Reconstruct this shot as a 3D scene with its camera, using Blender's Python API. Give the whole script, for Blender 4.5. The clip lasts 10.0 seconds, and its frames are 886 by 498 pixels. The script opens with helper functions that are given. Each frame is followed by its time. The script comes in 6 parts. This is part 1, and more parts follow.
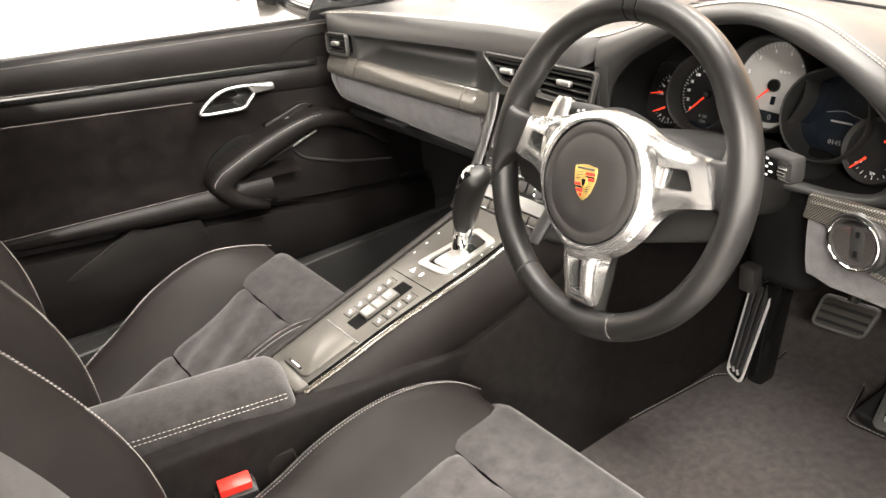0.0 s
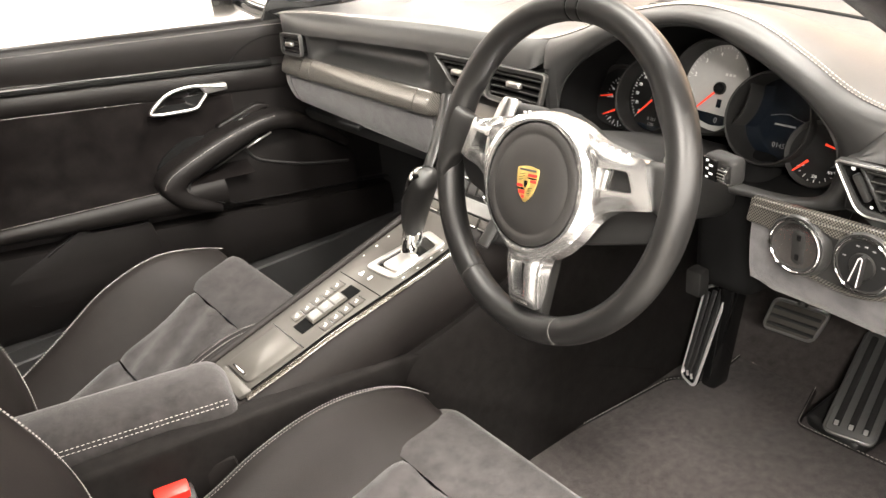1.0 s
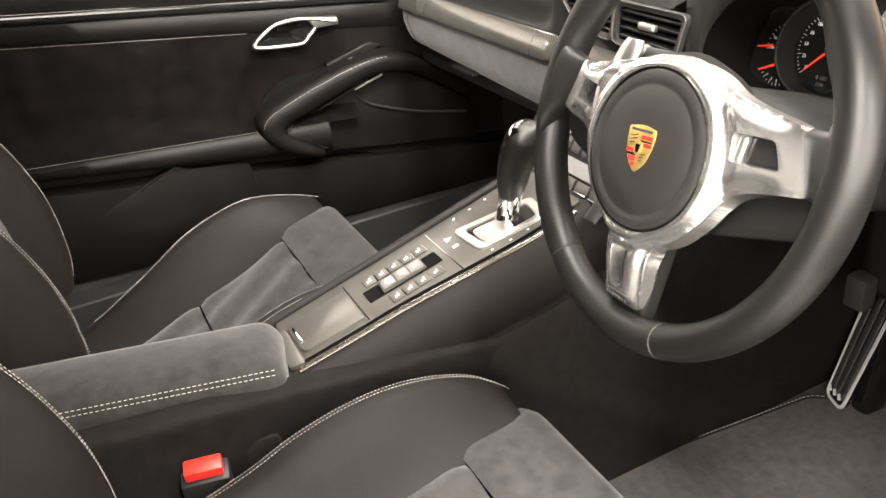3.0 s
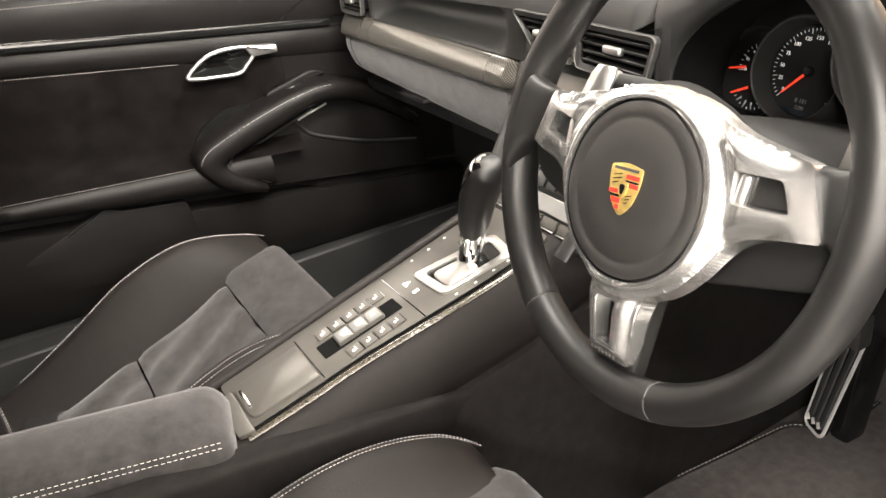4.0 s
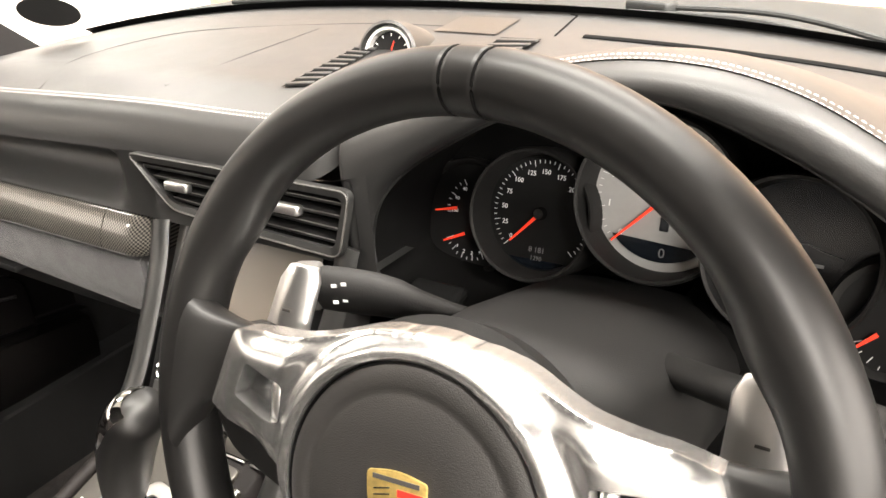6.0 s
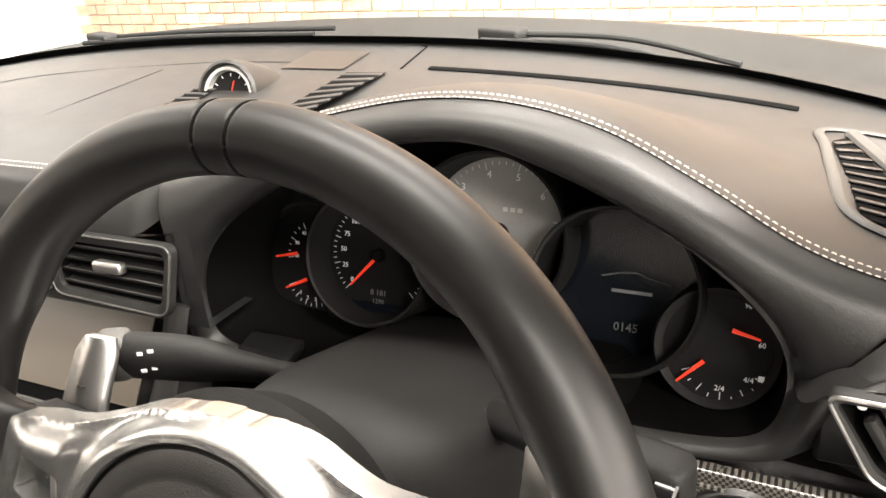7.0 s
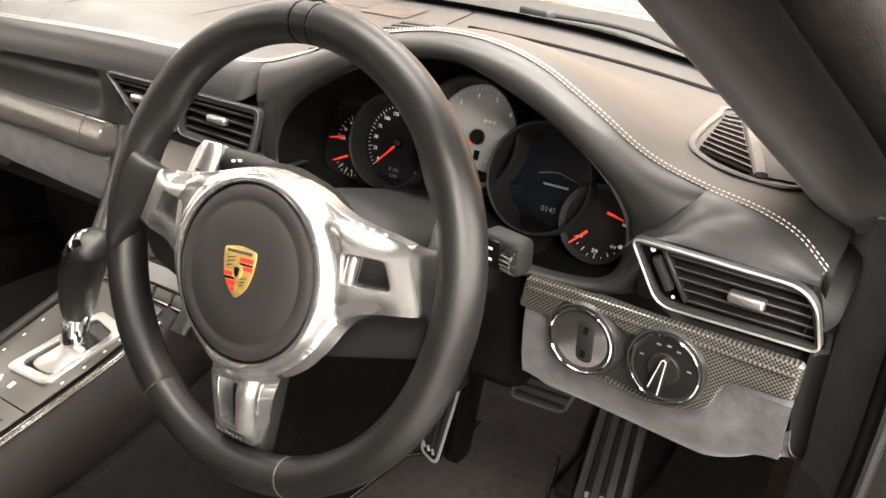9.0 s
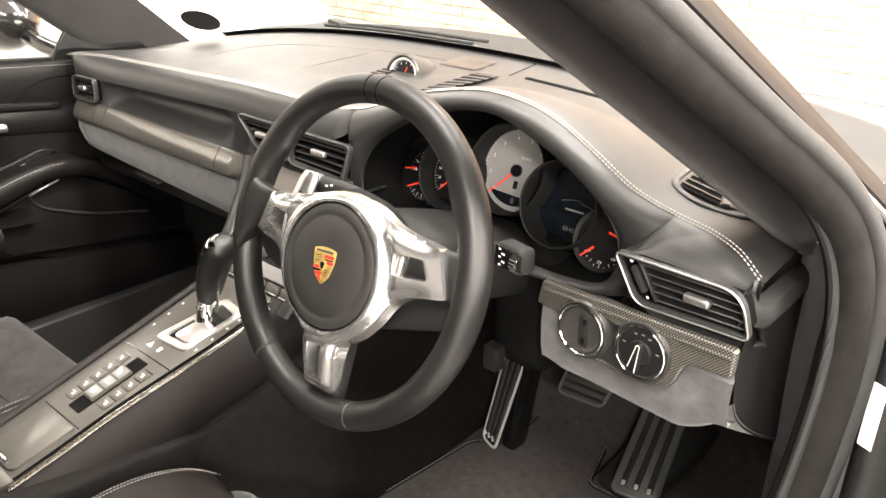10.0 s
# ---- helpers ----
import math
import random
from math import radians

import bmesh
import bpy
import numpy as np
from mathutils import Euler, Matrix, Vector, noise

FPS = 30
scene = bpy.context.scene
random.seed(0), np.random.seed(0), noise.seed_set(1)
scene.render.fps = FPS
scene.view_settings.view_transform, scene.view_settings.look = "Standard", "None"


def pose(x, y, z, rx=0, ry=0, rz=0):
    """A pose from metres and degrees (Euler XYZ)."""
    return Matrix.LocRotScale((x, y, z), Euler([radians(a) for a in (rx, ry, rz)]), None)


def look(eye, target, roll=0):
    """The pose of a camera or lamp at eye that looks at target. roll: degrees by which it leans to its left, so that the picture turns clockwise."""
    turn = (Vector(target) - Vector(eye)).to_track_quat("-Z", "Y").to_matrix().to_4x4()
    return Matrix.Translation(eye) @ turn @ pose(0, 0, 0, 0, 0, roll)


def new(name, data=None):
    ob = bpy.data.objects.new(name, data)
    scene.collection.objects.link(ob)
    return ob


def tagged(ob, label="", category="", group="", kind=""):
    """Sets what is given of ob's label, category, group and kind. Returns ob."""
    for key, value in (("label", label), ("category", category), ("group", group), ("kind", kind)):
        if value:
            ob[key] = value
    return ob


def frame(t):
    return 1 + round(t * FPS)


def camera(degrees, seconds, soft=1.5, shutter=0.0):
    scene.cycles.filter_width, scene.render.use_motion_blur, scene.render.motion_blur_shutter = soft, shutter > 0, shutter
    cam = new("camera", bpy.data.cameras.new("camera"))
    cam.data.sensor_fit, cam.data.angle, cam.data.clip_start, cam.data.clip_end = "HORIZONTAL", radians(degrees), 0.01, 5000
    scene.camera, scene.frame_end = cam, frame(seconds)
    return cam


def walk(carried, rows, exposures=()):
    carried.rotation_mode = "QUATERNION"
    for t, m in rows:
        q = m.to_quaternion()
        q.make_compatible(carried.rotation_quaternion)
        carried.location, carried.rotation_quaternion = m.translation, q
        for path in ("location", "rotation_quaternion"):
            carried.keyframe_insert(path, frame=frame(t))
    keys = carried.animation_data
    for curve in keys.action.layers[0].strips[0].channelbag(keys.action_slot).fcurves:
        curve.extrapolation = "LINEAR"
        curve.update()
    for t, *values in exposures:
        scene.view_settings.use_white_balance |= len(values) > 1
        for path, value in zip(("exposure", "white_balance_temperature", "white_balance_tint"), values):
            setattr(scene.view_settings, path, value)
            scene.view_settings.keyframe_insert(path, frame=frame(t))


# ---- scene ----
cam = camera(57.1, 10.0)
PATH = [
    (0, (0.918, -0.567, 1.124), (-0.579, 0.41, 0.226), -7.3),
    (0.5, (0.927, -0.554, 1.119), (-0.532, 0.479, 0.224), -6.7),
    (1, (0.927, -0.534, 1.111), (-0.532, 0.501, 0.217), -6.2),
    (1.5, (0.902, -0.492, 1.065), (-0.614, 0.443, 0.157), -6.4),
    (2, (0.866, -0.446, 1.048), (-0.718, 0.329, 0.104), -7.4),
    (2.2, (0.859, -0.431, 1.036), (-0.738, 0.308, 0.084), -7.3),
    (3.3, (0.814, -0.39, 1.04), (-0.795, 0.325, 0.092), -6.2),
    (3.5, (0.803, -0.381, 1.04), (-0.804, 0.353, 0.103), -6.0),
    (4, (0.748, -0.374, 1.03), (-0.815, 0.465, 0.106), -6.6),
    (4.5, (0.637, -0.39, 1.044), (-0.763, 0.717, 0.143), -5.6),
    (5, (0.572, -0.38, 1.038), (-0.683, 0.898, 0.147), -5.4),
    (5.5, (0.537, -0.3, 1.035), (-0.586, 1.093, 0.141), -4.7),
    (6, (0.516, -0.208, 1.037), (-0.49, 1.281, 0.159), -4.4),
    (6.2, (0.516, -0.187, 1.035), (-0.442, 1.35, 0.186), -4.0),
    (7.3, (0.572, -0.158, 1.038), (-0.233, 1.463, 0.186), -5.1),
    (7.5, (0.583, -0.169, 1.039), (-0.205, 1.457, 0.181), -4.5),
    (8, (0.633, -0.263, 1.052), (-0.161, 1.36, 0.196), -1.6),
    (8.5, (0.678, -0.336, 1.053), (-0.18, 1.259, 0.204), 2.2),
    (9, (0.744, -0.366, 1.062), (-0.214, 1.157, 0.189), 2.6),
    (9.5, (0.83, -0.417, 1.099), (-0.28, 0.999, 0.225), 2.0),
    (10, (0.918, -0.491, 1.143), (-0.265, 0.892, 0.315), 1.0),
]
walk(cam, [(t, look(eye, target, roll)) for t, eye, target, roll in PATH], [(0.0, 0.40), (1.5, 0.32), (2.2, 0.22), (3.5, 0.22), (4.5, 0.22), (5.5, 0.16), (6.2, -0.03), (7.5, -0.42), (8.5, -0.25), (9.3, 0.0), (10.0, 0.1)])

# world: a bright showroom's even surroundings
world = bpy.data.worlds.new("showroom_world")
scene.world = world
world.use_nodes = True
world.node_tree.nodes["Background"].inputs[0].default_value = (1.0, 0.97, 0.93, 1)
world.node_tree.nodes["Background"].inputs[1].default_value = 0.6


def area_lamp(name, at, target, sx, sy, watts, colour=(1.0, 0.93, 0.85)):
    data = bpy.data.lights.new(name, "AREA")
    data.shape, data.size, data.size_y, data.energy, data.color = "RECTANGLE", sx, sy, watts, colour
    ob = new(name, data)
    ob.matrix_world = look(at, target)
    return ob


# assumed ceiling lamps, none in view; strongest on the right for the driver's side
for ly, watts in ((-3.2, 230), (0.2, 150), (2.2, 150)):
    for lx, k in ((-3.4, 0.55), (0.2, 0.9), (3.4, 2.2)):
        area_lamp("ceiling_fill_lamp", (lx, ly, 3.05), (lx, ly + 0.001, 0), 1.8, 0.5, watts * k)
# two more added beside the car to brighten the driver's footwell
for ly in (-1.2, 0.6):
    area_lamp("ceiling_fill_lamp", (1.75, ly, 3.05), (1.75, ly + 0.001, 0), 0.4, 1.4, 330)
# added lamps, out of view, that brighten the brick wall ahead of the car
for lx in (-3.2, -0.4, 2.4):
    area_lamp("wall_fill_lamp", (lx, 2.7, 3.05), (lx, 4.6, 0.2), 1.6, 0.4, 230, (1.0, 0.96, 0.91))
# unseen fill lamp added on the right, shines in at the open door
area_lamp("side_fill_lamp", (4.85, -1.2, 1.6), (0, -1.2, 1.2), 6.0, 2.4, 400, (1.0, 0.93, 0.87))

# ---- materials ----
def material(name, colour, rough=0.5, metal=0.0, spec=0.5, noise_scale=0.0, vary=0.0, bump=0.0, bump_scale=300.0, coat=0.0, sheen=0.0, emit=0.0, rough_vary=0.0, random_vary=0.0):
    m = bpy.data.materials.new(name)
    m.use_nodes = True
    nt = m.node_tree
    b = nt.nodes["Principled BSDF"]
    b.inputs["Base Color"].default_value = (*colour, 1)
    b.inputs["Roughness"].default_value = rough
    b.inputs["Metallic"].default_value = metal
    b.inputs["Specular IOR Level"].default_value = spec
    b.inputs["Coat Weight"].default_value = coat
    b.inputs["Coat Roughness"].default_value = 0.06
    b.inputs["Sheen Weight"].default_value = sheen
    b.inputs["Sheen Roughness"].default_value = 0.45
    if emit:
        b.inputs["Emission Color"].default_value = (*colour, 1)
        b.inputs["Emission Strength"].default_value = emit
    co = nt.nodes.new("ShaderNodeTexCoord")
    if vary or rough_vary:
        n1 = nt.nodes.new("ShaderNodeTexNoise")
        n1.inputs["Scale"].default_value = noise_scale
        n1.inputs["Detail"].default_value = 6
        n1.inputs["Roughness"].default_value = 0.65
        nt.links.new(co.outputs["Object"], n1.inputs["Vector"])
        if vary:
            mix = nt.nodes.new("ShaderNodeMix")
            mix.data_type = "RGBA"
            mix.inputs["A"].default_value = (*[c * (1 - vary) for c in colour], 1)
            mix.inputs["B"].default_value = (*[min(1, c * (1 + vary)) for c in colour], 1)
            ramp = nt.nodes.new("ShaderNodeMapRange")
            ramp.inputs["From Min"].default_value, ramp.inputs["From Max"].default_value = 0.3, 0.7
            nt.links.new(n1.outputs["Fac"], ramp.inputs["Value"])
            nt.links.new(ramp.outputs["Result"], mix.inputs["Factor"])
            out = mix.outputs["Result"]
            if random_vary:
                info = nt.nodes.new("ShaderNodeObjectInfo")
                hsv = nt.nodes.new("ShaderNodeHueSaturation")
                rr = nt.nodes.new("ShaderNodeMapRange")
                rr.inputs["To Min"].default_value, rr.inputs["To Max"].default_value = 1 - random_vary, 1 + random_vary
                nt.links.new(info.outputs["Random"], rr.inputs["Value"])
                nt.links.new(rr.outputs["Result"], hsv.inputs["Value"])
                nt.links.new(out, hsv.inputs["Color"])
                out = hsv.outputs["Color"]
            nt.links.new(out, b.inputs["Base Color"])
        if rough_vary:
            rm = nt.nodes.new("ShaderNodeMapRange")
            rm.inputs["From Min"].default_value, rm.inputs["From Max"].default_value = 0.3, 0.7
            rm.inputs["To Min"].default_value, rm.inputs["To Max"].default_value = rough - rough_vary, min(1, rough + rough_vary)
            nt.links.new(n1.outputs["Fac"], rm.inputs["Value"])
            nt.links.new(rm.outputs["Result"], b.inputs["Roughness"])
    if bump:
        n2 = nt.nodes.new("ShaderNodeTexNoise")
        n2.inputs["Scale"].default_value = bump_scale
        n2.inputs["Detail"].default_value = 3
        bp = nt.nodes.new("ShaderNodeBump")
        bp.inputs["Strength"].default_value = bump
        bp.inputs["Distance"].default_value = 0.001
        nt.links.new(co.outputs["Object"], n2.inputs["Vector"])
        nt.links.new(n2.outputs["Fac"], bp.inputs["Height"])
        nt.links.new(bp.outputs["Normal"], b.inputs["Normal"])
    return m


def carbon(name):
    """Twill carbon weave under clear lacquer."""
    m = material(name, (0.03, 0.028, 0.025), 0.30, coat=1.0)
    nt = m.node_tree
    b = nt.nodes["Principled BSDF"]
    co = nt.nodes.new("ShaderNodeTexCoord")
    mp = nt.nodes.new("ShaderNodeMapping")
    mp.inputs["Scale"].default_value = (1, 0, 1)
    mp.inputs["Rotation"].default_value = (radians(90), 0, 0)
    mp.inputs["Location"].default_value = (0, 0, 0.0007)
    ck = nt.nodes.new("ShaderNodeTexChecker")
    ck.inputs["Scale"].default_value = 560
    ck.inputs["Color1"].default_value = (0.012, 0.0115, 0.011, 1)
    ck.inputs["Color2"].default_value = (0.150, 0.141, 0.124, 1)
    nt.links.new(co.outputs["Object"], mp.inputs["Vector"])
    nt.links.new(mp.outputs["Vector"], ck.inputs["Vector"])
    nt.links.new(ck.outputs["Color"], b.inputs["Base Color"])
    b.inputs["Metallic"].default_value = 0.4
    return m


LEATHER = material("black_leather", (0.0115, 0.0100, 0.0095), 0.55, spec=0.11, noise_scale=9, vary=0.2, bump=0.25, bump_scale=700, rough_vary=0.06)
DASH_LEATHER = material("dash_leather", (0.021, 0.021, 0.0205), 0.46, noise_scale=7, vary=0.15, bump=0.13, bump_scale=1000, rough_vary=0.05)
RIM_LEATHER = material("rim_leather", (0.006, 0.0058, 0.0056), 0.42, spec=0.42, noise_scale=14, vary=0.2, rough_vary=0.03)
ALCANTARA = material("alcantara", (0.075, 0.073, 0.075), 1.0, spec=0.2, noise_scale=38, vary=0.38, bump=0.4, bump_scale=1500, sheen=0.35)
SEAT_SUEDE = material("seat_alcantara", (0.029, 0.0268, 0.0266), 1.0, spec=0.1, noise_scale=34, vary=0.4, bump=0.4, bump_scale=1500, sheen=0.16)
# dark door suede, its colour lowered further to offset strong side light
DOOR_SUEDE_DIM = material("door_suede_dim", (0.0042, 0.0036, 0.0035), 1.0, spec=0.02, noise_scale=24, vary=0.5, bump=0.4, bump_scale=1500)
DARK_SKIN = material("dark_skin", (0.008, 0.0075, 0.0075), 0.6, spec=0.1, noise_scale=10, vary=0.2)
PANEL_SILVER = material("panel_silver", (0.26, 0.26, 0.255), 0.36, metal=0.8, noise_scale=30, vary=0.06)
PLASTIC = material("black_plastic", (0.013, 0.013, 0.013), 0.5, noise_scale=20, vary=0.15, bump=0.2, bump_scale=1400)
SATIN_PLASTIC = material("satin_plastic", (0.018, 0.018, 0.0175), 0.38, noise_scale=20, vary=0.1, bump=0.1, bump_scale=1500)
SHROUD = material("shroud_plastic", (0.0085, 0.0083, 0.008), 0.6, spec=0.25, noise_scale=20, vary=0.15, bump=0.2, bump_scale=1400)
MATT_PLASTIC = material("matt_plastic", (0.016, 0.0155, 0.015), 0.75, spec=0.12, noise_scale=30, vary=0.15, bump=0.2, bump_scale=1400)
GLOSS_BLACK = material("gloss_black", (0.006, 0.006, 0.006), 0.12, noise_scale=10, vary=0.1)
HUB_PLASTIC = material("airbag_plastic", (0.017, 0.016, 0.015), 0.55, noise_scale=25, vary=0.1, bump=0.35, bump_scale=1600)
CARPET = material("carpet", (0.040, 0.0355, 0.0340), 1.0, spec=0.1, noise_scale=60, vary=0.3, bump=0.9, bump_scale=900, sheen=0.08)
MAT_CARPET = material("mat_carpet", (0.050, 0.0435, 0.0415), 1.0, spec=0.1, noise_scale=70, vary=0.3, bump=1.0, bump_scale=800, sheen=0.1)
ALU = material("satin_aluminium", (0.70, 0.69, 0.675), 0.36, metal=1.0, noise_scale=30, vary=0.05, rough_vary=0.04)
SPOKE_SILVER = material("spoke_silver", (0.66, 0.66, 0.655), 0.27, metal=0.95)
SCREEN_MARK = material("unlit_marking", (0.15, 0.15, 0.15), 0.6)
CHROME = material("chrome", (0.85, 0.85, 0.84), 0.08, metal=1.0, noise_scale=30, vary=0.03)
GREY_METAL = material("console_grey", (0.085, 0.080, 0.072), 0.38, metal=0.45, noise_scale=18, vary=0.08, rough_vary=0.04)
SEAM = material("rim_seam", (0.06, 0.058, 0.055), 0.8, noise_scale=200, vary=0.15)
TRIM_GREY = material("grey_trim_plastic", (0.055, 0.0535, 0.050), 0.55, noise_scale=20, vary=0.1, bump=0.15, bump_scale=1400)
SPEAKER_MESH = material("speaker_mesh", (0.045, 0.043, 0.041), 0.7, noise_scale=400, vary=0.6, bump=0.8, bump_scale=900)
BRIGHT_EDGE = material("brushed_edge", (0.80, 0.79, 0.77), 0.42, metal=0.7, noise_scale=60, vary=0.06)
STITCH = material("stitch_thread", (0.42, 0.40, 0.37), 0.8, noise_scale=200, vary=0.15)
SIDE_GREY = material("side_trim_fabric", (0.062, 0.060, 0.066), 0.95, spec=0.1, noise_scale=30, vary=0.2, bump=0.4, bump_scale=1300, sheen=0.1)
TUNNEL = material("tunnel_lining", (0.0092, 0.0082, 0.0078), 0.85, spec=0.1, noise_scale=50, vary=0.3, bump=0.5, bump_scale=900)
SEAT_STITCH = material("seat_thread", (0.30, 0.28, 0.265), 0.85, noise_scale=200, vary=0.15)
COWL = material("cowl_plastic", (0.016, 0.0165, 0.0165), 0.55, spec=0.4, noise_scale=25, vary=0.2, bump=0.2, bump_scale=900)
RUBBER = material("rubber", (0.012, 0.012, 0.012), 0.65, noise_scale=30, vary=0.2, bump=0.3, bump_scale=900)
SEAL = material("door_seal", (0.0100, 0.0089, 0.0084), 0.9, spec=0.12, noise_scale=40, vary=0.35, bump=0.6, bump_scale=1200)
VENT_FRAME = material("vent_frame", (0.017, 0.017, 0.0165), 0.50, metal=0.0, noise_scale=30, vary=0.05)
LINING = material("pillar_lining", (0.017, 0.0152, 0.0155), 1.0, spec=0.15, noise_scale=14, vary=0.15, bump=0.4, bump_scale=1400, sheen=0.2)
RED = material("red_plastic", (0.62, 0.03, 0.02), 0.35, noise_scale=40, vary=0.08)
NEEDLE = material("needle_red", (0.85, 0.05, 0.02), 0.4, emit=0.5)
DIAL_BAR = material("dial_bar", (0.6, 0.6, 0.58), 0.5)
WHITE_MARK = material("dial_marking", (0.75, 0.75, 0.73), 0.6, emit=0.25)
MATT_BLACK = material("matt_black", (0.004, 0.004, 0.004), 0.9, spec=0.05, noise_scale=30, vary=0.2)
DIAL_BLACK = material("dial_black", (0.006, 0.006, 0.006), 0.6, spec=0.2, noise_scale=40, vary=0.1)
DIAL_SILVER = material("dial_silver", (0.36, 0.36, 0.35), 0.5, metal=0.3, noise_scale=60, vary=0.06)
SCREEN = material("display_glass", (0.0032, 0.005, 0.008), 0.16, spec=0.4)
# switched-off screen; the beige base colour stands in for its reflection
SCREEN_TAN_SHEEN = material("display_beige_reflection", (0.075, 0.062, 0.048), 0.32, spec=0.8, noise_scale=10, vary=0.06)
GOLD = material("gold_enamel", (0.85, 0.60, 0.20), 0.35, metal=0.8, noise_scale=150, vary=0.25)
CARBON = carbon("carbon_fibre")
EDGE_CARBON = material("edge_carbon", (0.055, 0.048, 0.038), 0.25, metal=0.3, coat=1.0, noise_scale=300, vary=0.4)
# black leather again, darker on the door to make up for overlighting
DOOR_LEATHER_DIM = material("door_leather_dim", (0.0052, 0.0046, 0.0044), 0.45, spec=0.13, noise_scale=9, vary=0.2, bump=0.25, bump_scale=700, rough_vary=0.06)
BODY = material("car_paint", (0.02, 0.019, 0.018), 0.2, coat=1.0, noise_scale=4, vary=0.1)
PAINT_WHITE = material("white_wall_paint", (0.82, 0.80, 0.77), 0.8, noise_scale=2, vary=0.04, bump=0.1, bump_scale=60)
# for surfaces out of view: grey so that less light bounces into the cabin
UNSEEN_GREY = material("unseen_wall_grey", (0.30, 0.29, 0.28), 0.8, noise_scale=2, vary=0.06, bump=0.1, bump_scale=60)
FLOOR_TILE = material("showroom_floor", (0.42, 0.41, 0.39), 0.25, noise_scale=3, vary=0.06)
BRICK = material("pale_brick", (0.60, 0.42, 0.30), 0.9, noise_scale=9, vary=0.3, bump=0.8, bump_scale=90, random_vary=0.3)
MORTAR = material("mortar", (0.7, 0.66, 0.58), 0.95, noise_scale=30, vary=0.15)


def glass(name):
    m = bpy.data.materials.new(name)
    m.use_nodes = True
    nt = m.node_tree
    nt.nodes.remove(nt.nodes["Principled BSDF"])
    tr = nt.nodes.new("ShaderNodeBsdfTransparent")
    tr.inputs[0].default_value = (0.93, 0.95, 0.94, 1)
    gl = nt.nodes.new("ShaderNodeBsdfGlossy")
    gl.inputs["Roughness"].default_value = 0.02
    mx = nt.nodes.new("ShaderNodeMixShader")
    mx.inputs[0].default_value = 0.05
    nt.links.new(tr.outputs[0], mx.inputs[1])
    nt.links.new(gl.outputs[0], mx.inputs[2])
    nt.links.new(mx.outputs[0], nt.nodes["Material Output"].inputs[0])
    return m


GLASS = glass("window_glass")


# ---- mesh tools ----
def lerp(a, b, f):
    return a + (b - a) * f


def table(rows, x):
    """Smooth value from rows of (x, value)."""
    if x <= rows[0][0]:
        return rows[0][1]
    for i in range(len(rows) - 1):
        if x <= rows[i + 1][0]:
            (x0, a), (x1, b) = rows[i], rows[i + 1]
            m0 = (b - rows[i - 1][1]) / (x1 - rows[i - 1][0]) if i else (b - a) / (x1 - x0)
            m1 = (rows[i + 2][1] - a) / (rows[i + 2][0] - x0) if i + 2 < len(rows) else (b - a) / (x1 - x0)
            f, h = (x - x0) / (x1 - x0), x1 - x0
            return (2 * f**3 - 3 * f**2 + 1) * a + (f**3 - 2 * f**2 + f) * h * m0 + (3 * f**2 - 2 * f**3) * b + (f**3 - f**2) * h * m1
    return rows[-1][1]


def smooth(a, b, x):
    f = max(0.0, min(1.0, (x - a) / (b - a)))
    return f * f * (3 - 2 * f)


def curve(pts, n, closed=False):
    """n points along a smooth curve through pts (Catmull-Rom), evenly in parameter."""
    pts = [Vector(p) for p in pts]
    k, out = len(pts), []
    spans = k if closed else k - 1
    for j in range(n):
        s = j / n * spans if closed else j / (n - 1) * spans
        i = min(int(s), spans - 1)
        f = s - i
        if closed:
            p0, p1, p2, p3 = (pts[(i + d) % k] for d in (-1, 0, 1, 2))
        else:
            p1, p2 = pts[i], pts[i + 1]
            p0 = pts[i - 1] if i else p1 * 2 - p2
            p3 = pts[i + 2] if i + 2 < k else p2 * 2 - p1
        out.append(0.5 * (2 * p1 + (p2 - p0) * f + (2 * p0 - 5 * p1 + 4 * p2 - p3) * f * f + (3 * p1 - p0 - 3 * p2 + p3) * f**3))
    return out


def grid(rows, wrap_u=False, wrap_v=False, cap=False):
    """A skin over rows of points. wrap_u joins last row to first, wrap_v closes each row; cap fills the first and last closed rows."""
    bm = bmesh.new()
    vs = [[bm.verts.new(p) for p in r] for r in rows]
    nu, nv = len(vs), len(vs[0])
    for i in range(nu if wrap_u else nu - 1):
        for j in range(nv if wrap_v else nv - 1):
            a, b, c, d = vs[i][j], vs[i][(j + 1) % nv], vs[(i + 1) % nu][(j + 1) % nv], vs[(i + 1) % nu][j]
            try:
                bm.faces.new((a, b, c, d))
            except ValueError:
                pass
    if cap and wrap_v:
        bm.faces.new(vs[0][::-1])
        bm.faces.new(vs[-1])
    bmesh.ops.recalc_face_normals(bm, faces=bm.faces)
    return bm


def tube(path, r, n=10, closed=False, flat=1.0, up=(0, 0, 1)):
    """Round bar along a path; r a number or a list; flat squeezes it along the second axis."""
    path = [Vector(p) for p in path]
    k, rows = len(path), []
    for i, p in enumerate(path):
        a = path[(i - 1) % k] if closed or i else p
        b = path[(i + 1) % k] if closed or i < k - 1 else p
        t = (b - a).normalized()
        s = t.cross(Vector(up))
        if s.length < 1e-4:
            s = t.cross(Vector((1, 0, 0)))
        s.normalize()
        w = s.cross(t)
        rr = r[i] if isinstance(r, (list, tuple)) else r
        rows.append([p + s * (rr * math.cos(q)) + w * (rr * flat * math.sin(q)) for q in (2 * math.pi * j / n for j in range(n))])
    return grid(rows, wrap_u=closed, wrap_v=True, cap=not closed)


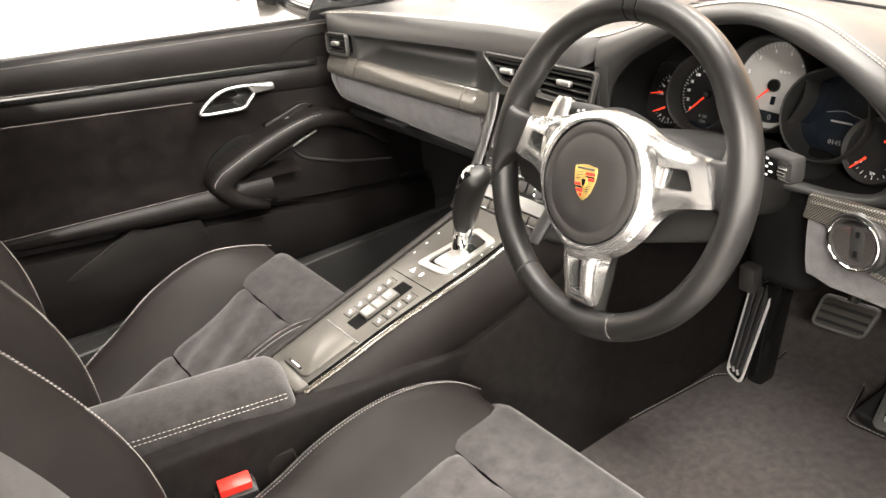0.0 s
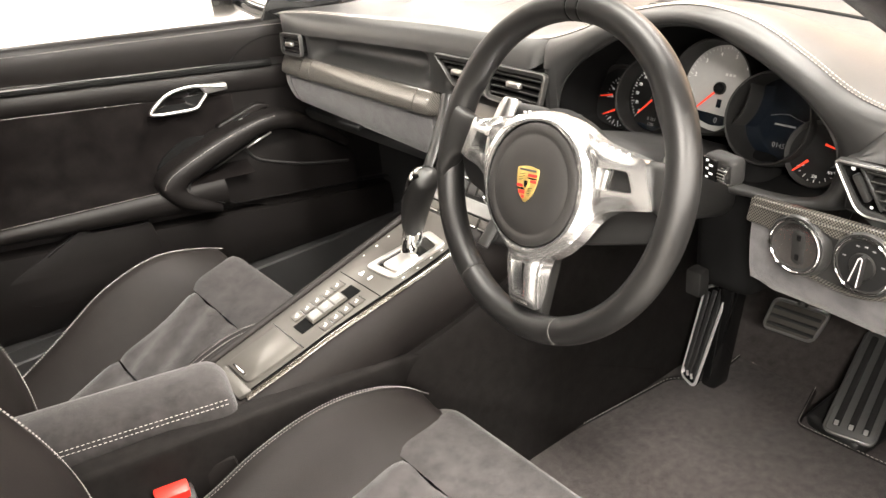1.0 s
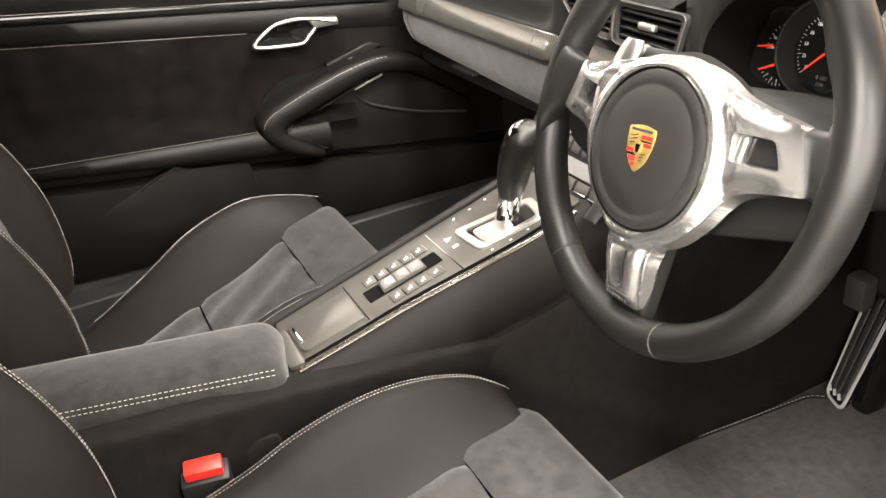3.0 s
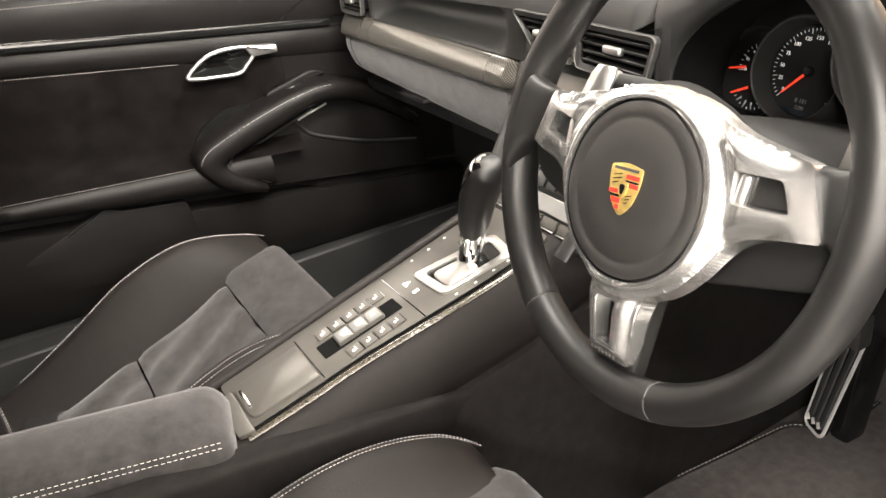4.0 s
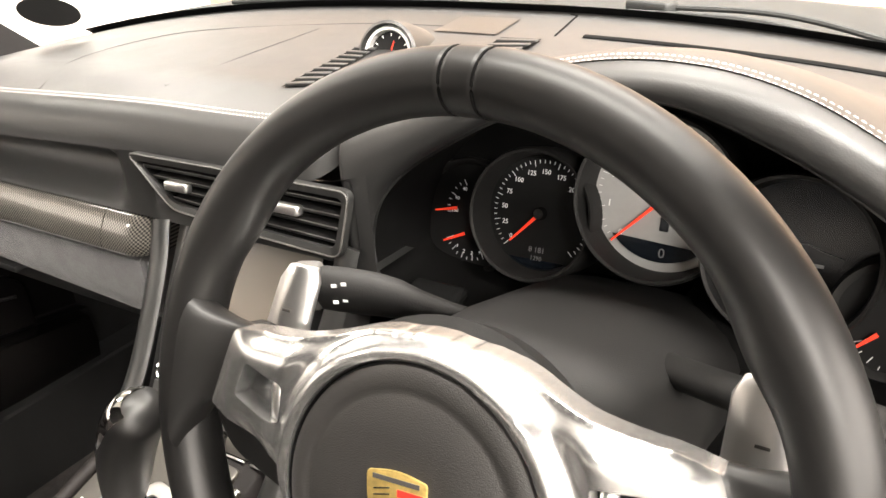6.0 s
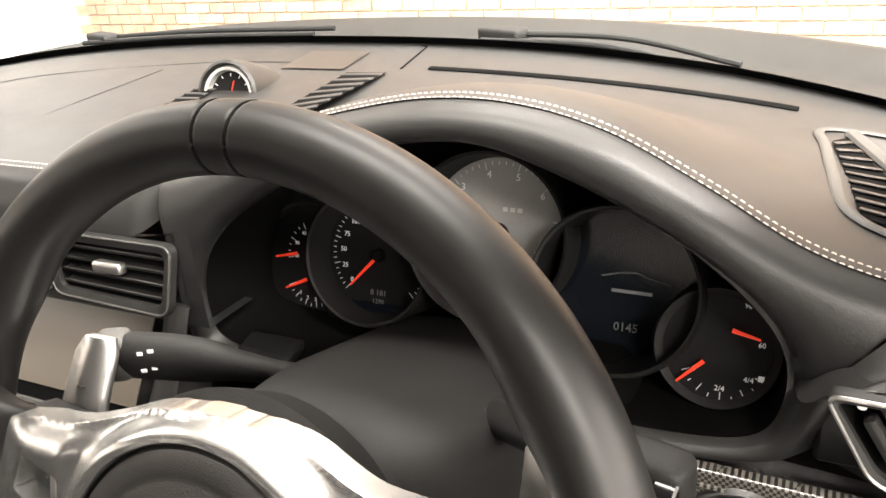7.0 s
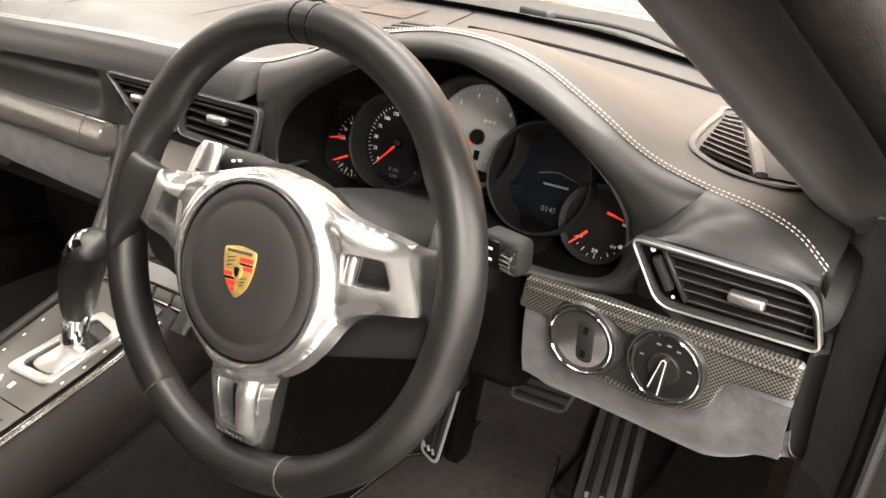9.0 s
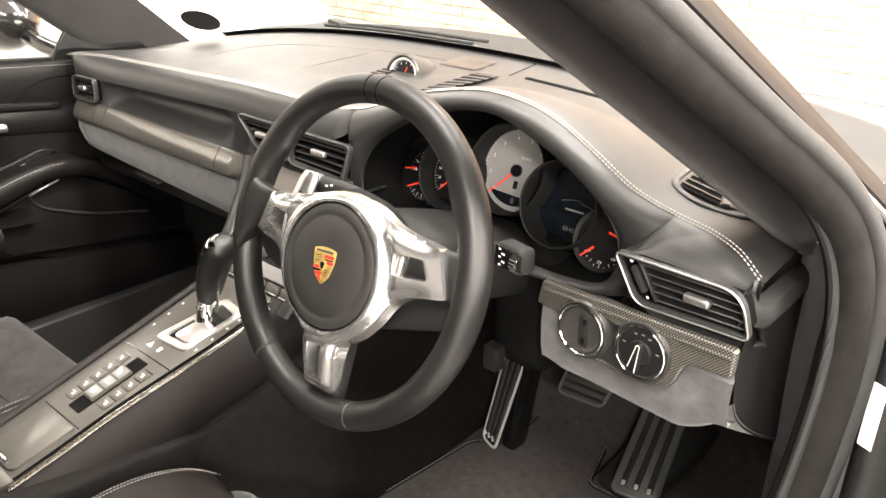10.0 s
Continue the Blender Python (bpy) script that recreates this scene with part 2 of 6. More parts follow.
def rbox(sx, sy, sz, r=0.003, seg=2, m=None):
    """Box with rounded edges, centred, put at pose m."""
    bm = bmesh.new()
    bmesh.ops.create_cube(bm, size=1)
    bmesh.ops.scale(bm, vec=(sx, sy, sz), verts=bm.verts)
    bmesh.ops.bevel(bm, geom=bm.edges[:], offset=min(r, 0.48 * min(sx, sy, sz)), segments=seg, profile=0.6, affect="EDGES")
    if m is not None:
        bm.transform(m)
    return bm


def lathe(profile, n=48, m=None):
    """Turned body from (radius, height) round local z."""
    rows = [[(max(r, 1e-5) * math.cos(q), max(r, 1e-5) * math.sin(q), z) for q in (2 * math.pi * j / n for j in range(n))] for r, z in profile]
    bm = grid(rows, wrap_v=True, cap=True)
    bmesh.ops.remove_doubles(bm, verts=bm.verts, dist=1e-4)
    bmesh.ops.recalc_face_normals(bm, faces=bm.faces)
    if m is not None:
        bm.transform(m)
    return bm


def prism(outline, depth, r=0.0, m=None, seg=2):
    """Flat outline (x, y) raised from z = 0 to depth, its upper edge rounded by r."""
    bm = bmesh.new()
    f = bm.faces.new([bm.verts.new((x, y, 0)) for x, y in outline])
    if f.normal.z < 0 or sum((outline[i][0] * outline[(i + 1) % len(outline)][1] - outline[(i + 1) % len(outline)][0] * outline[i][1]) for i in range(len(outline))) < 0:
        f.normal_flip()
    low = f
    up = bmesh.ops.extrude_face_region(bm, geom=[f])
    top = [v for v in up["geom"] if isinstance(v, bmesh.types.BMVert)]
    bmesh.ops.translate(bm, vec=(0, 0, depth), verts=top)
    bmesh.ops.recalc_face_normals(bm, faces=bm.faces)
    if r:
        es = [e for e in bm.edges if all(v.co.z > depth - 1e-6 for v in e.verts)]
        bmesh.ops.bevel(bm, geom=es, offset=r, segments=seg, profile=0.5, affect="EDGES")
    if m is not None:
        bm.transform(m)
    return bm


def rounded(pts, r, n=4):
    """Outline with its corners rounded; pts (x, y) or (x, y, own radius)."""
    out, k = [], len(pts)
    for i in range(k):
        p, a, b = Vector(pts[i][:2]), Vector(pts[i - 1][:2]), Vector(pts[(i + 1) % k][:2])
        rr = pts[i][2] if len(pts[i]) > 2 else r
        u, v = (a - p), (b - p)
        d = min(rr, u.length * 0.49, v.length * 0.49)
        p0, p1 = p + u.normalized() * d, p + v.normalized() * d
        for j in range(n + 1):
            f = j / n
            q = p0 * (1 - f) ** 2 + p * 2 * f * (1 - f) + p1 * f * f
            out.append((q.x, q.y))
    return out


def ring(outer, inner, depth, m=None):
    """Frame between two outlines of the same number of points, from z = 0 to depth."""
    rows = [[(x, y, 0) for x, y in outer], [(x, y, depth) for x, y in outer], [(lerp(x, u, 0.3), lerp(y, v, 0.3), depth + 0.0012) for (x, y), (u, v) in zip(outer, inner)],
            [(x, y, depth) for x, y in inner], [(x, y, 0) for x, y in inner]]
    bm = grid(rows, wrap_u=True, wrap_v=True)
    if m is not None:
        bm.transform(m)
    return bm


def merged(*bms):
    """One bmesh out of several."""
    out = bmesh.new()
    for b in bms:
        me = bpy.data.meshes.new("t")
        b.to_mesh(me)
        out.from_mesh(me)
        bpy.data.meshes.remove(me)
    return out


def cut(bm, cutter):
    """bm less the cutter's volume."""
    obs = []
    for b in (bm, cutter):
        me = bpy.data.meshes.new("t")
        b.to_mesh(me)
        obs.append(new("t", me))
    md = obs[0].modifiers.new("cut", "BOOLEAN")
    md.operation, md.object, md.solver = "DIFFERENCE", obs[1], "EXACT"
    dg = bpy.context.evaluated_depsgraph_get()
    dg.update()
    me = bpy.data.meshes.new_from_object(obs[0].evaluated_get(dg))
    out = bmesh.new()
    out.from_mesh(me)
    for o in obs:
        d = o.data
        bpy.data.objects.remove(o)
        bpy.data.meshes.remove(d)
    bpy.data.meshes.remove(me)
    return out


def finish(name, bm, mat, sharp=38):
    me = bpy.data.meshes.new(name)
    for f in bm.faces:
        f.smooth = True
    bm.to_mesh(me)
    bm.free()
    me.set_sharp_from_angle(angle=radians(sharp))
    me.materials.append(mat)
    return new(name, me)


def part(name, bm, mat, parent, label="", sharp=38):
    """One mesh, its points in world places, under a thing or a part."""
    ob = finish(name, bm, mat, sharp)
    ob.parent = parent
    if parent.type == "EMPTY":
        ob.matrix_parent_inverse = parent.matrix_basis.inverted()
    return tagged(ob, label)


def thing(name, at, label, category, group="", kind=""):
    ob = new(name)
    ob.empty_display_size = 0.05
    ob.location = at
    return tagged(ob, label, category, group, kind)


def single(name, bm, mat, label, category, group="", kind="", sharp=38):
    return tagged(finish(name, bm, mat, sharp), label, category, group, kind)


def stitches(path, side=(0, 0, 1), pitch=0.0046, r=0.00075, gap=0.0, lift=0.0):
    """Row of thread stitches along a path."""
    path = [Vector(p) for p in path]
    bm = bmesh.new()
    for a, b in zip(path, path[1:]):
        n = max(1, int((b - a).length / pitch))
        for j in range(n):
            p, q = a.lerp(b, (j + 0.14) / n), a.lerp(b, (j + 0.86) / n)
            t = (q - p).normalized()
            s = t.cross(Vector(side)).normalized() * r
            w = s.cross(t).normalized() * r * 1.4
            a1, a2 = p.lerp(q, 0.18), p.lerp(q, 0.82)
            v = [bm.verts.new(c) for c in (p, a1 - s, a2 - s, q, a2 + s, a1 + s, a1 + w, a2 + w)]
            for f in ((0, 1, 6), (1, 2, 7, 6), (2, 3, 7), (3, 4, 7), (4, 5, 6, 7), (5, 0, 6)):
                bm.faces.new([v[x] for x in f])
    return bm


def text_bm(body, size, m, extrude=0.0002):
    cu = bpy.data.curves.new("t", "FONT")
    cu.body, cu.size, cu.align_x, cu.align_y, cu.extrude, cu.resolution_u = body, size, "CENTER", "CENTER", extrude, 2
    ob = bpy.data.objects.new("t", cu)
    scene.collection.objects.link(ob)
    dg = bpy.context.evaluated_depsgraph_get()
    dg.update()
    me = bpy.data.meshes.new_from_object(ob.evaluated_get(dg))
    bm = bmesh.new()
    bm.from_mesh(me)
    bm.transform(m)
    bpy.data.objects.remove(ob)
    bpy.data.meshes.remove(me)
    return bm


def plane_pose(o, x, y):
    """Pose with origin o, local x along x and local y near y."""
    x = Vector(x).normalized()
    z = x.cross(Vector(y)).normalized()
    y = z.cross(x)
    return Matrix(((x.x, y.x, z.x, o[0]), (x.y, y.y, z.y, o[1]), (x.z, y.z, z.z, o[2]), (0, 0, 0, 1)))

# ---- the showroom ----
X0, X1, Y0, Y1, CEIL = -5.0, 5.0, -5.0, 4.6, 3.2


def slab(name, lo, hi, mat, label, category="wall"):
    c = [(a + b) / 2 for a, b in zip(lo, hi)]
    return single(name, rbox(*[b - a for a, b in zip(lo, hi)], r=0.004, seg=1, m=pose(*c)), mat, label, category, kind="structure")


slab("floor", (X0, Y0, -0.1), (X1, Y1, 0.0), FLOOR_TILE, "pale polished showroom floor under the car", "floor")
slab("wall_left", (X0 - 0.15, Y0, 0), (X0, Y1, CEIL), PAINT_WHITE, "plain bright white painted showroom wall")
slab("wall_right", (X1, Y0, 0), (X1 + 0.15, Y1, CEIL), PAINT_WHITE, "plain bright white painted showroom wall")
# back wall and ceiling stay out of view; their grey tones down reflections
slab("wall_back", (X0, Y0 - 0.15, 0), (X1, Y0, CEIL), UNSEEN_GREY, "unseen back wall, grey to cut reflected light")
slab("ceiling", (X0, Y0, CEIL), (X1, Y1, CEIL + 0.1), UNSEEN_GREY, "unseen ceiling with light panels, grey to cut bounced light", "ceiling")
wall_front = slab("wall_front", (X0, Y1, 0), (X1, Y1 + 0.15, CEIL), MORTAR, "pale mortar wall behind bricks, brightly lit")

# ---- dashboard ----
dash = thing("dashboard", (0, 0.45, 0.6), "black leather dashboard with white double stitching and carbon trim", "dashboard")
STITCH_Z = [(-0.64, 0.828), (-0.6, 0.833), (-0.5, 0.838), (-0.3, 0.847), (-0.1, 0.855), (0.05, 0.856), (0.13, 0.860), (0.19, 0.878), (0.24, 0.898), (0.28, 0.910), (0.345, 0.922),
            (0.40, 0.921), (0.45, 0.908), (0.5, 0.882), (0.55, 0.853), (0.6, 0.838), (0.65, 0.831), (0.676, 0.822), (0.70, 0.802)]


def screen_base(x):
    """How far ahead the windscreen meets the dashboard."""
    return 0.668 - 0.235 * (x - 0.02) ** 2


def stitch_y(x):
    return 0.240 - 0.018 * smooth(-0.5, -0.62, x) - 0.015 * smooth(0.6, 0.7, x)


def top_z(x):
    return 0.862 - 0.045 * (abs(x) / 0.65) ** 3


def pad_z(x, y):
    ys = stitch_y(x)
    zs, zt = table(STITCH_Z, x), top_z(x)
    reach = 0.10 + 0.16 * smooth(0.1, 0.3, x)
    f = smooth(0.0, 1.0, (y - ys) / reach)
    return lerp(zs, zt, f) + 0.004 * math.sin(math.pi * min(1, (y - ys) / reach))


NOSE = [(0, 0), (-0.008, -0.003), (-0.0145, -0.0085), (-0.0192, -0.016), (-0.0220, -0.024), (-0.0234, -0.031), (-0.0240, -0.0365), (-0.0242, -0.0375), (-0.0242, -0.0380)]


def fascia_y(x):
    return 0.216 + 0.03 * smooth(-0.60, -0.66, x)


xs = [lerp(-0.645, 0.703, i / 220) for i in range(221)]
rows = []
for x in xs:
    ys, zs, yw = stitch_y(x), table(STITCH_Z, x), screen_base(x)
    r = [(x, yw + 0.05, pad_z(x, yw) - 0.03)]
    r += [(x, y, pad_z(x, y)) for y in [lerp(yw, ys, 1 - (1 - k / 30) ** 2.2) for k in range(30)]]
    hood = smooth(0.112, 0.158, x) * smooth(0.704, 0.690, x)
    reach_ = (ys - fascia_y(x)) / 0.0242
    # under the arch the edge tucks in behind the hood
    r += [(x, ys + lerp(a * reach_, 0.004 - b * 0.4, hood), zs + lerp(b, b * 0.35 - 0.002, hood)) for a, b in NOSE]
    rows.append(r)
pad = part("upper_pad", grid(rows), DASH_LEATHER, dash, "black grained leather dash pad")


def stitch_line(off, x0, x1, n):
    out = []
    for i in range(n):
        x = lerp(x0, x1, i / (n - 1))
        y = stitch_y(x) + off
        z = pad_z(x, y) if off >= 0 else table(STITCH_Z, x) - 0.0012
        out.append(Vector((x, y, z + 0.0018)))
    return out


for off in (-0.0015, 0.0034):
    part("stitching", stitches(stitch_line(off, -0.62, 0.699, 330), (0, 0.3, 1), 0.0041, 0.00055), STITCH, dash, "light grey contrast stitching")

# face under the passenger pad: hollow tray, then trim and glovebox door


def hollow(x):
    return smooth(-0.512, -0.455, x) * smooth(-0.108, -0.165, x)


rows = []
for i in range(121):
    x = lerp(-0.645, 0.168, i / 120)
    zt = table(STITCH_Z, x) - 0.037
    h = hollow(x) * 0.040
    v = 0.028 * (smooth(-0.603, -0.595, x) * smooth(-0.515, -0.523, x) + smooth(-0.078, -0.063, x) * smooth(0.152, 0.142, x))
    yb = fascia_y(x)
    zb = 0.755
    r = []
    for f, d in ((0, 0), (0.05, 0.30), (0.12, 0.75), (0.22, 0.95), (0.36, 1), (0.52, 0.95), (0.68, 0.78), (0.82, 0.48), (0.93, 0.16), (1, 0)):
        r.append((x, yb + max(h, v) * d, lerp(zt, zb, f)))
    r.append((x, yb + 0.05, zb - 0.002))
    rows.append(r)
part("fascia", grid(rows), DASH_LEATHER, dash, "black leather fascia with a hollow tray")


def strip(name, x0, x1, prof, mat, label, n=40, endround=0.0, parent=dash):
    rows = []
    for i in range(n + 1):
        x = lerp(x0, x1, i / n)
        e = 0.0
        if endround:
            d = x1 - x
            e = 0.012 * (1 - smooth(0, endround, d)) ** 2
        rows.append([(x, y + e + 0.03 * smooth(-0.60, -0.66, x), z + 0.020 * smooth(0.70, 0.64, z) * (-0.12 - x) / 0.5) for y, z in prof])
    bm = grid(rows)
    for r in (rows[0], rows[-1]):
        bm.faces.new([bm.verts.new(p) for p in r])
    bmesh.ops.remove_doubles(bm, verts=bm.verts, dist=1e-5)
    bmesh.ops.recalc_face_normals(bm, faces=bm.faces)
    return part(name, bm, mat, parent, label)


TRIM = [(0.24, 0.7545), (0.218, 0.7540), (0.2140, 0.7525), (0.2085, 0.7460), (0.2025, 0.7360), (0.1990, 0.7260), (0.1985, 0.7200), (0.2010, 0.7165), (0.24, 0.7155)]
for a, b in ((-0.642, -0.533), (-0.5315, -0.4975), (-0.496, -0.1515), (-0.150, -0.091)):
    strip("trim_panel", a, b, TRIM, CARBON, "lacquered carbon fibre trim", n=24, endround=0.03 if b > -0.11 else 0.0)
DOOR = [(0.25, 0.7140), (0.211, 0.7140), (0.206, 0.7100), (0.206, 0.695), (0.212, 0.660), (0.219, 0.640), (0.230, 0.630), (0.27, 0.628)]
strip("end_panel", -0.640, -0.587, DOOR, ALCANTARA, "grey alcantara end panel", n=10)
strip("glovebox_door", -0.584, -0.108, DOOR, ALCANTARA, "grey alcantara glovebox door", n=40)
part("glovebox_latch", rbox(0.075, 0.02, 0.008, 0.003, m=pose(-0.40, 0.226, 0.640)), PLASTIC, dash, "black latch")
# underside towards the footwell and bulkhead
part("lower_cover", rbox(0.56, 0.30, 0.02, 0.006, m=pose(-0.36, 0.40, 0.612)), PLASTIC, dash)


# ---- air vents ----
def vent(name, corners, slats, inset, mat, tab, slider=None, label="", cavity=0.02):
    """Four corners in the world (top left, top right, bottom right, bottom left) -> frame, slats, tab."""
    c = [Vector(p) for p in corners]
    m = plane_pose((c[0] + c[1] + c[2] + c[3]) / 4, c[1] - c[0], c[0] - c[3])
    inv = m.inverted()
    flat = [(inv @ p)[:2] for p in c]
    round_r = [0.008, 0.022, 0.008, 0.014] if name == "driver_vent" else [0.010] * 4
    outer = rounded([(x, y, r) for (x, y), r in zip(flat, round_r)], 0.010, 6)
    cx, cy = sum(p[0] for p in flat) / 4, sum(p[1] for p in flat) / 4
    wx, wy = max(p[0] for p in flat) - min(p[0] for p in flat), max(p[1] for p in flat) - min(p[1] for p in flat)
    inner2 = [(cx + (x - cx) * (1 - 2 * inset / wx), cy + (y - cy) * (1 - 2 * inset / wy)) for x, y in flat]
    inner = rounded([(x, y, r * 0.75) for (x, y), r in zip(inner2, round_r)], 0.006, 6)
    body = part(name, ring(outer, inner, 0.006, m @ pose(0, 0, -0.002)), mat, dash, label)
    part("frame_line", tube([m @ Vector((x, y, 0.0052)) for x, y in rounded([(cx + (x - cx) * 0.985, cy + (y - cy) * 0.965, r) for (x, y), r in zip(flat, round_r)], 0.009, 6)], 0.0011 if name == "driver_vent" else 0.0009, 6, True), ALU if name == "driver_vent" else TRIM_GREY, body, "thin frame line")
    # dark box behind
    back = [[(x, y, 0.0) for x, y in inner], [(x, y, -cavity) for x, y in inner]]
    bm = grid(back, wrap_v=True)
    bm.faces.new([bm.verts.new((x, y, -cavity)) for x, y in inner])
    bm.transform(m)
    part("vent_box", bm, MATT_BLACK, body)
    (ax, ay), (bx, by), (ex, ey), (dx, dy) = inner2
    s0 = 0.0 if slider is None else slider
    for k in range(slats):
        f = (k + 0.5) / slats
        l, r = Vector((lerp(ax, dx, f), lerp(ay, dy, f))), Vector((lerp(bx, ex, f), lerp(by, ey, f)))
        l = l.lerp(r, s0)
        mid, ln = (l + r) / 2, (r - l).length
        ang = math.degrees(math.atan2(r.y - l.y, r.x - l.x))
        part("slat", rbox(ln - 0.002, 0.0022, 0.012, 0.0008, 1, m @ pose(mid.x, mid.y, -0.006, 0, 0, ang) @ pose(0, 0, 0, 14, 0, 0)), SHROUD, body)
        part("slat_edge", rbox(ln - 0.004, 0.0009, 0.0008, 0.0002, 1, m @ pose(mid.x, mid.y + 0.0006, 0.0004, 0, 0, ang)), TRIM_GREY, body)
    if tab is not None:
        fx, fy = tab
        p = Vector((lerp(lerp(ax, bx, fx), lerp(dx, ex, fx), fy), lerp(lerp(ay, dy, fy), lerp(by, ey, fy), fx)))
        ang = math.degrees(math.atan2(by - ay, bx - ax))
        part("vent_tab", rbox(0.027, 0.0085, 0.009, 0.003, 3, m @ pose(p.x, p.y, 0.0025, 0, 0, ang)), ALU, body, "silver adjuster tab")
    if slider is not None:
        p0, p1 = Vector((ax, ay)), Vector((dx, dy))
        q = p0.lerp(p1, 0.5) + Vector((0.007, 0))
        ang = math.degrees(math.atan2((p0 - p1).y, (p0 - p1).x)) - 90
        part("vent_slider", rbox(0.007, 0.03, 0.008, 0.003, 2, m @ pose(q.x + 0.003, q.y, -0.001, 0, 0, ang)), SATIN_PLASTIC, body)
        pl = p0.lerp(p1, 0.5) + Vector((0.019, 0))
        part("vent_divider", rbox(0.004, 0.046, 0.012, 0.001, 1, m @ pose(pl.x, pl.y, -0.006, 0, 0, ang)), PLASTIC, body)
        for s, r in ((0.11, 0.0022), (0.93, 0.0015)):
            q = p0.lerp(p1, s) + Vector((0.009, 0))
            part("vent_mark", lathe([(r * 0.55, 0), (r * 0.55, 0.0004), (r, 0.0004), (r, 0)], 12, m @ pose(q.x, q.y, -0.002)), WHITE_MARK, body)
    return body


vent("side_vent", [(-0.606, 0.214, 0.797), (-0.520, 0.212, 0.802), (-0.520, 0.208, 0.757), (-0.606, 0.212, 0.755)], 5, 0.006, SATIN_PLASTIC, (0.4, 0.5), label="black side air vent")
vent("centre_vent", [(-0.085, 0.209, 0.822), (0.037, 0.211, 0.822), (0.037, 0.204, 0.772), (-0.034, 0.204, 0.778)], 4, 0.007, SATIN_PLASTIC, (0.33, 0.5), label="black centre air vent")
vent("centre_vent", [(0.037, 0.211, 0.822), (0.158, 0.213, 0.821), (0.147, 0.205, 0.767), (0.037, 0.204, 0.772)], 4, 0.007, SATIN_PLASTIC, (0.5, 0.42), label="black centre air vent")
vent("driver_vent", [(0.563, 0.198, 0.806), (0.700, 0.190, 0.808), (0.712, 0.182, 0.757), (0.590, 0.203, 0.752)], 5, 0.005, VENT_FRAME, (0.62, 0.5), slider=0.17, label="driver's air vent in a silver frame")

# ---- driver's side face with the instrument opening ----
RIM = [(0.170, 0.735), (0.155, 0.760), (0.163, 0.800), (0.189, 0.832), (0.229, 0.859), (0.274, 0.883), (0.328, 0.899), (0.379, 0.902), (0.430, 0.886), (0.481, 0.861), (0.521, 0.832), (0.545, 0.802),
       (0.549, 0.770), (0.535, 0.742), (0.49, 0.733), (0.42, 0.733), (0.34, 0.731), (0.25, 0.729)]
rim_c = curve([(x, 0, z) for x, z in RIM], 120, closed=True)


rows = []
cen = Vector((0.35, 0, 0.80))
for p in rim_c:
    d = (p - cen).normalized()
    side = smooth(0.0, 0.03, 0.778 - p.z)  # 0 under the arch, 1 along the foot
    out = p + Vector((d.x, 0, d.z)) * 0.028
    zs = table(STITCH_Z, p.x)
    mid = (p + out) / 2
    xs_ = p.x + 0.052 * smooth(0.44, 0.55, p.x) - 0.02 * smooth(0.20, 0.15, p.x)
    ys, zs = stitch_y(xs_), table(STITCH_Z, xs_)
    edge = [(lerp(out.x, p.x, f), y, lerp(out.z, p.z, f)) for f, y in ((0, 0.242), (0.15, 0.234), (0.3, 0.228), (0.45, 0.222), (0.6, 0.219), (0.75, 0.2185), (0.9, 0.220), (1.0, 0.224))]
    arch = [(lerp(xs_, p.x, f), ys + dy, lerp(zs, p.z, g) + dz) for f, g, dy, dz in ((0, 0, 0.004, -0.0006), (0.03, 0.01, -0.005, -0.0012), (0.08, 0.06, -0.0120, -0.0020), (0.2, 0.22, -0.0185, 0), (0.45, 0.48, -0.0225, 0), (0.72, 0.76, -0.0220, 0), (0.9, 0.93, -0.0175, 0), (1, 1, -0.0090, 0))]
    lip = [Vector(a).lerp(Vector(e), side) for a, e in zip(arch, edge)]
    rows.append(lip + [
                 Vector((lerp(p.x, cen.x, 0.015), 0.230, lerp(p.z, cen.z, 0.02))), Vector((lerp(p.x, cen.x, 0.03), 0.32, lerp(p.z, cen.z, 0.05))), Vector((lerp(p.x, cen.x, 0.35), 0.325, lerp(p.z, cen.z, 0.35))),
                 Vector((lerp(p.x, cen.x, 0.97), 0.328, lerp(p.z, cen.z, 0.97)))])
part("instrument_hood", grid([r[:9] for r in rows], wrap_u=True), DASH_LEATHER, dash, "black leather instrument hood edge", sharp=75)
# leather flank from the stitching down to the driver's vent, taking over from the hood's edge
hood_end = max(rows, key=lambda r: (r[7][0], r[7][2]))
sec0 = curve([tuple(p) for p in hood_end[:8]], 11)
low_line = curve([tuple(sec0[-1]), (0.556, 0.2015, 0.790), (0.580, 0.1950, 0.8065), (0.650, 0.1905, 0.8080), (0.699, 0.1885, 0.8075)], 37)
flank_rows = []
for i in range(37):
    u = i / 36
    xt = lerp(sec0[0].x, 0.697, u)
    top, low = Vector((xt, stitch_y(xt), table(STITCH_Z, xt))), low_line[i]
    row = []
    for k, g in enumerate((0, 0.04, 0.1, 0.18, 0.28, 0.4, 0.52, 0.64, 0.76, 0.88, 1.0)):
        p = top.lerp(low, g)
        p.y = lerp(top.y + 0.003, low.y, g ** 0.62) - 0.004 * math.sin(math.pi * g)
        p.z += 0.004 * math.sin(math.pi * min(1, g * 1.6)) - 0.0005
        own = sec0[k] + (top - sec0[0]) * (1 - k / 10) + (low - sec0[-1]) * (k / 10)
        row.append(own.lerp(p, smooth(0.0, 0.45, u)))
    row.append(low + Vector((0, 0.02, 0.0)))
    flank_rows.append(row)
part("vent_flank", grid(flank_rows), DASH_LEATHER, dash, "smooth black leather above the vent", sharp=90)
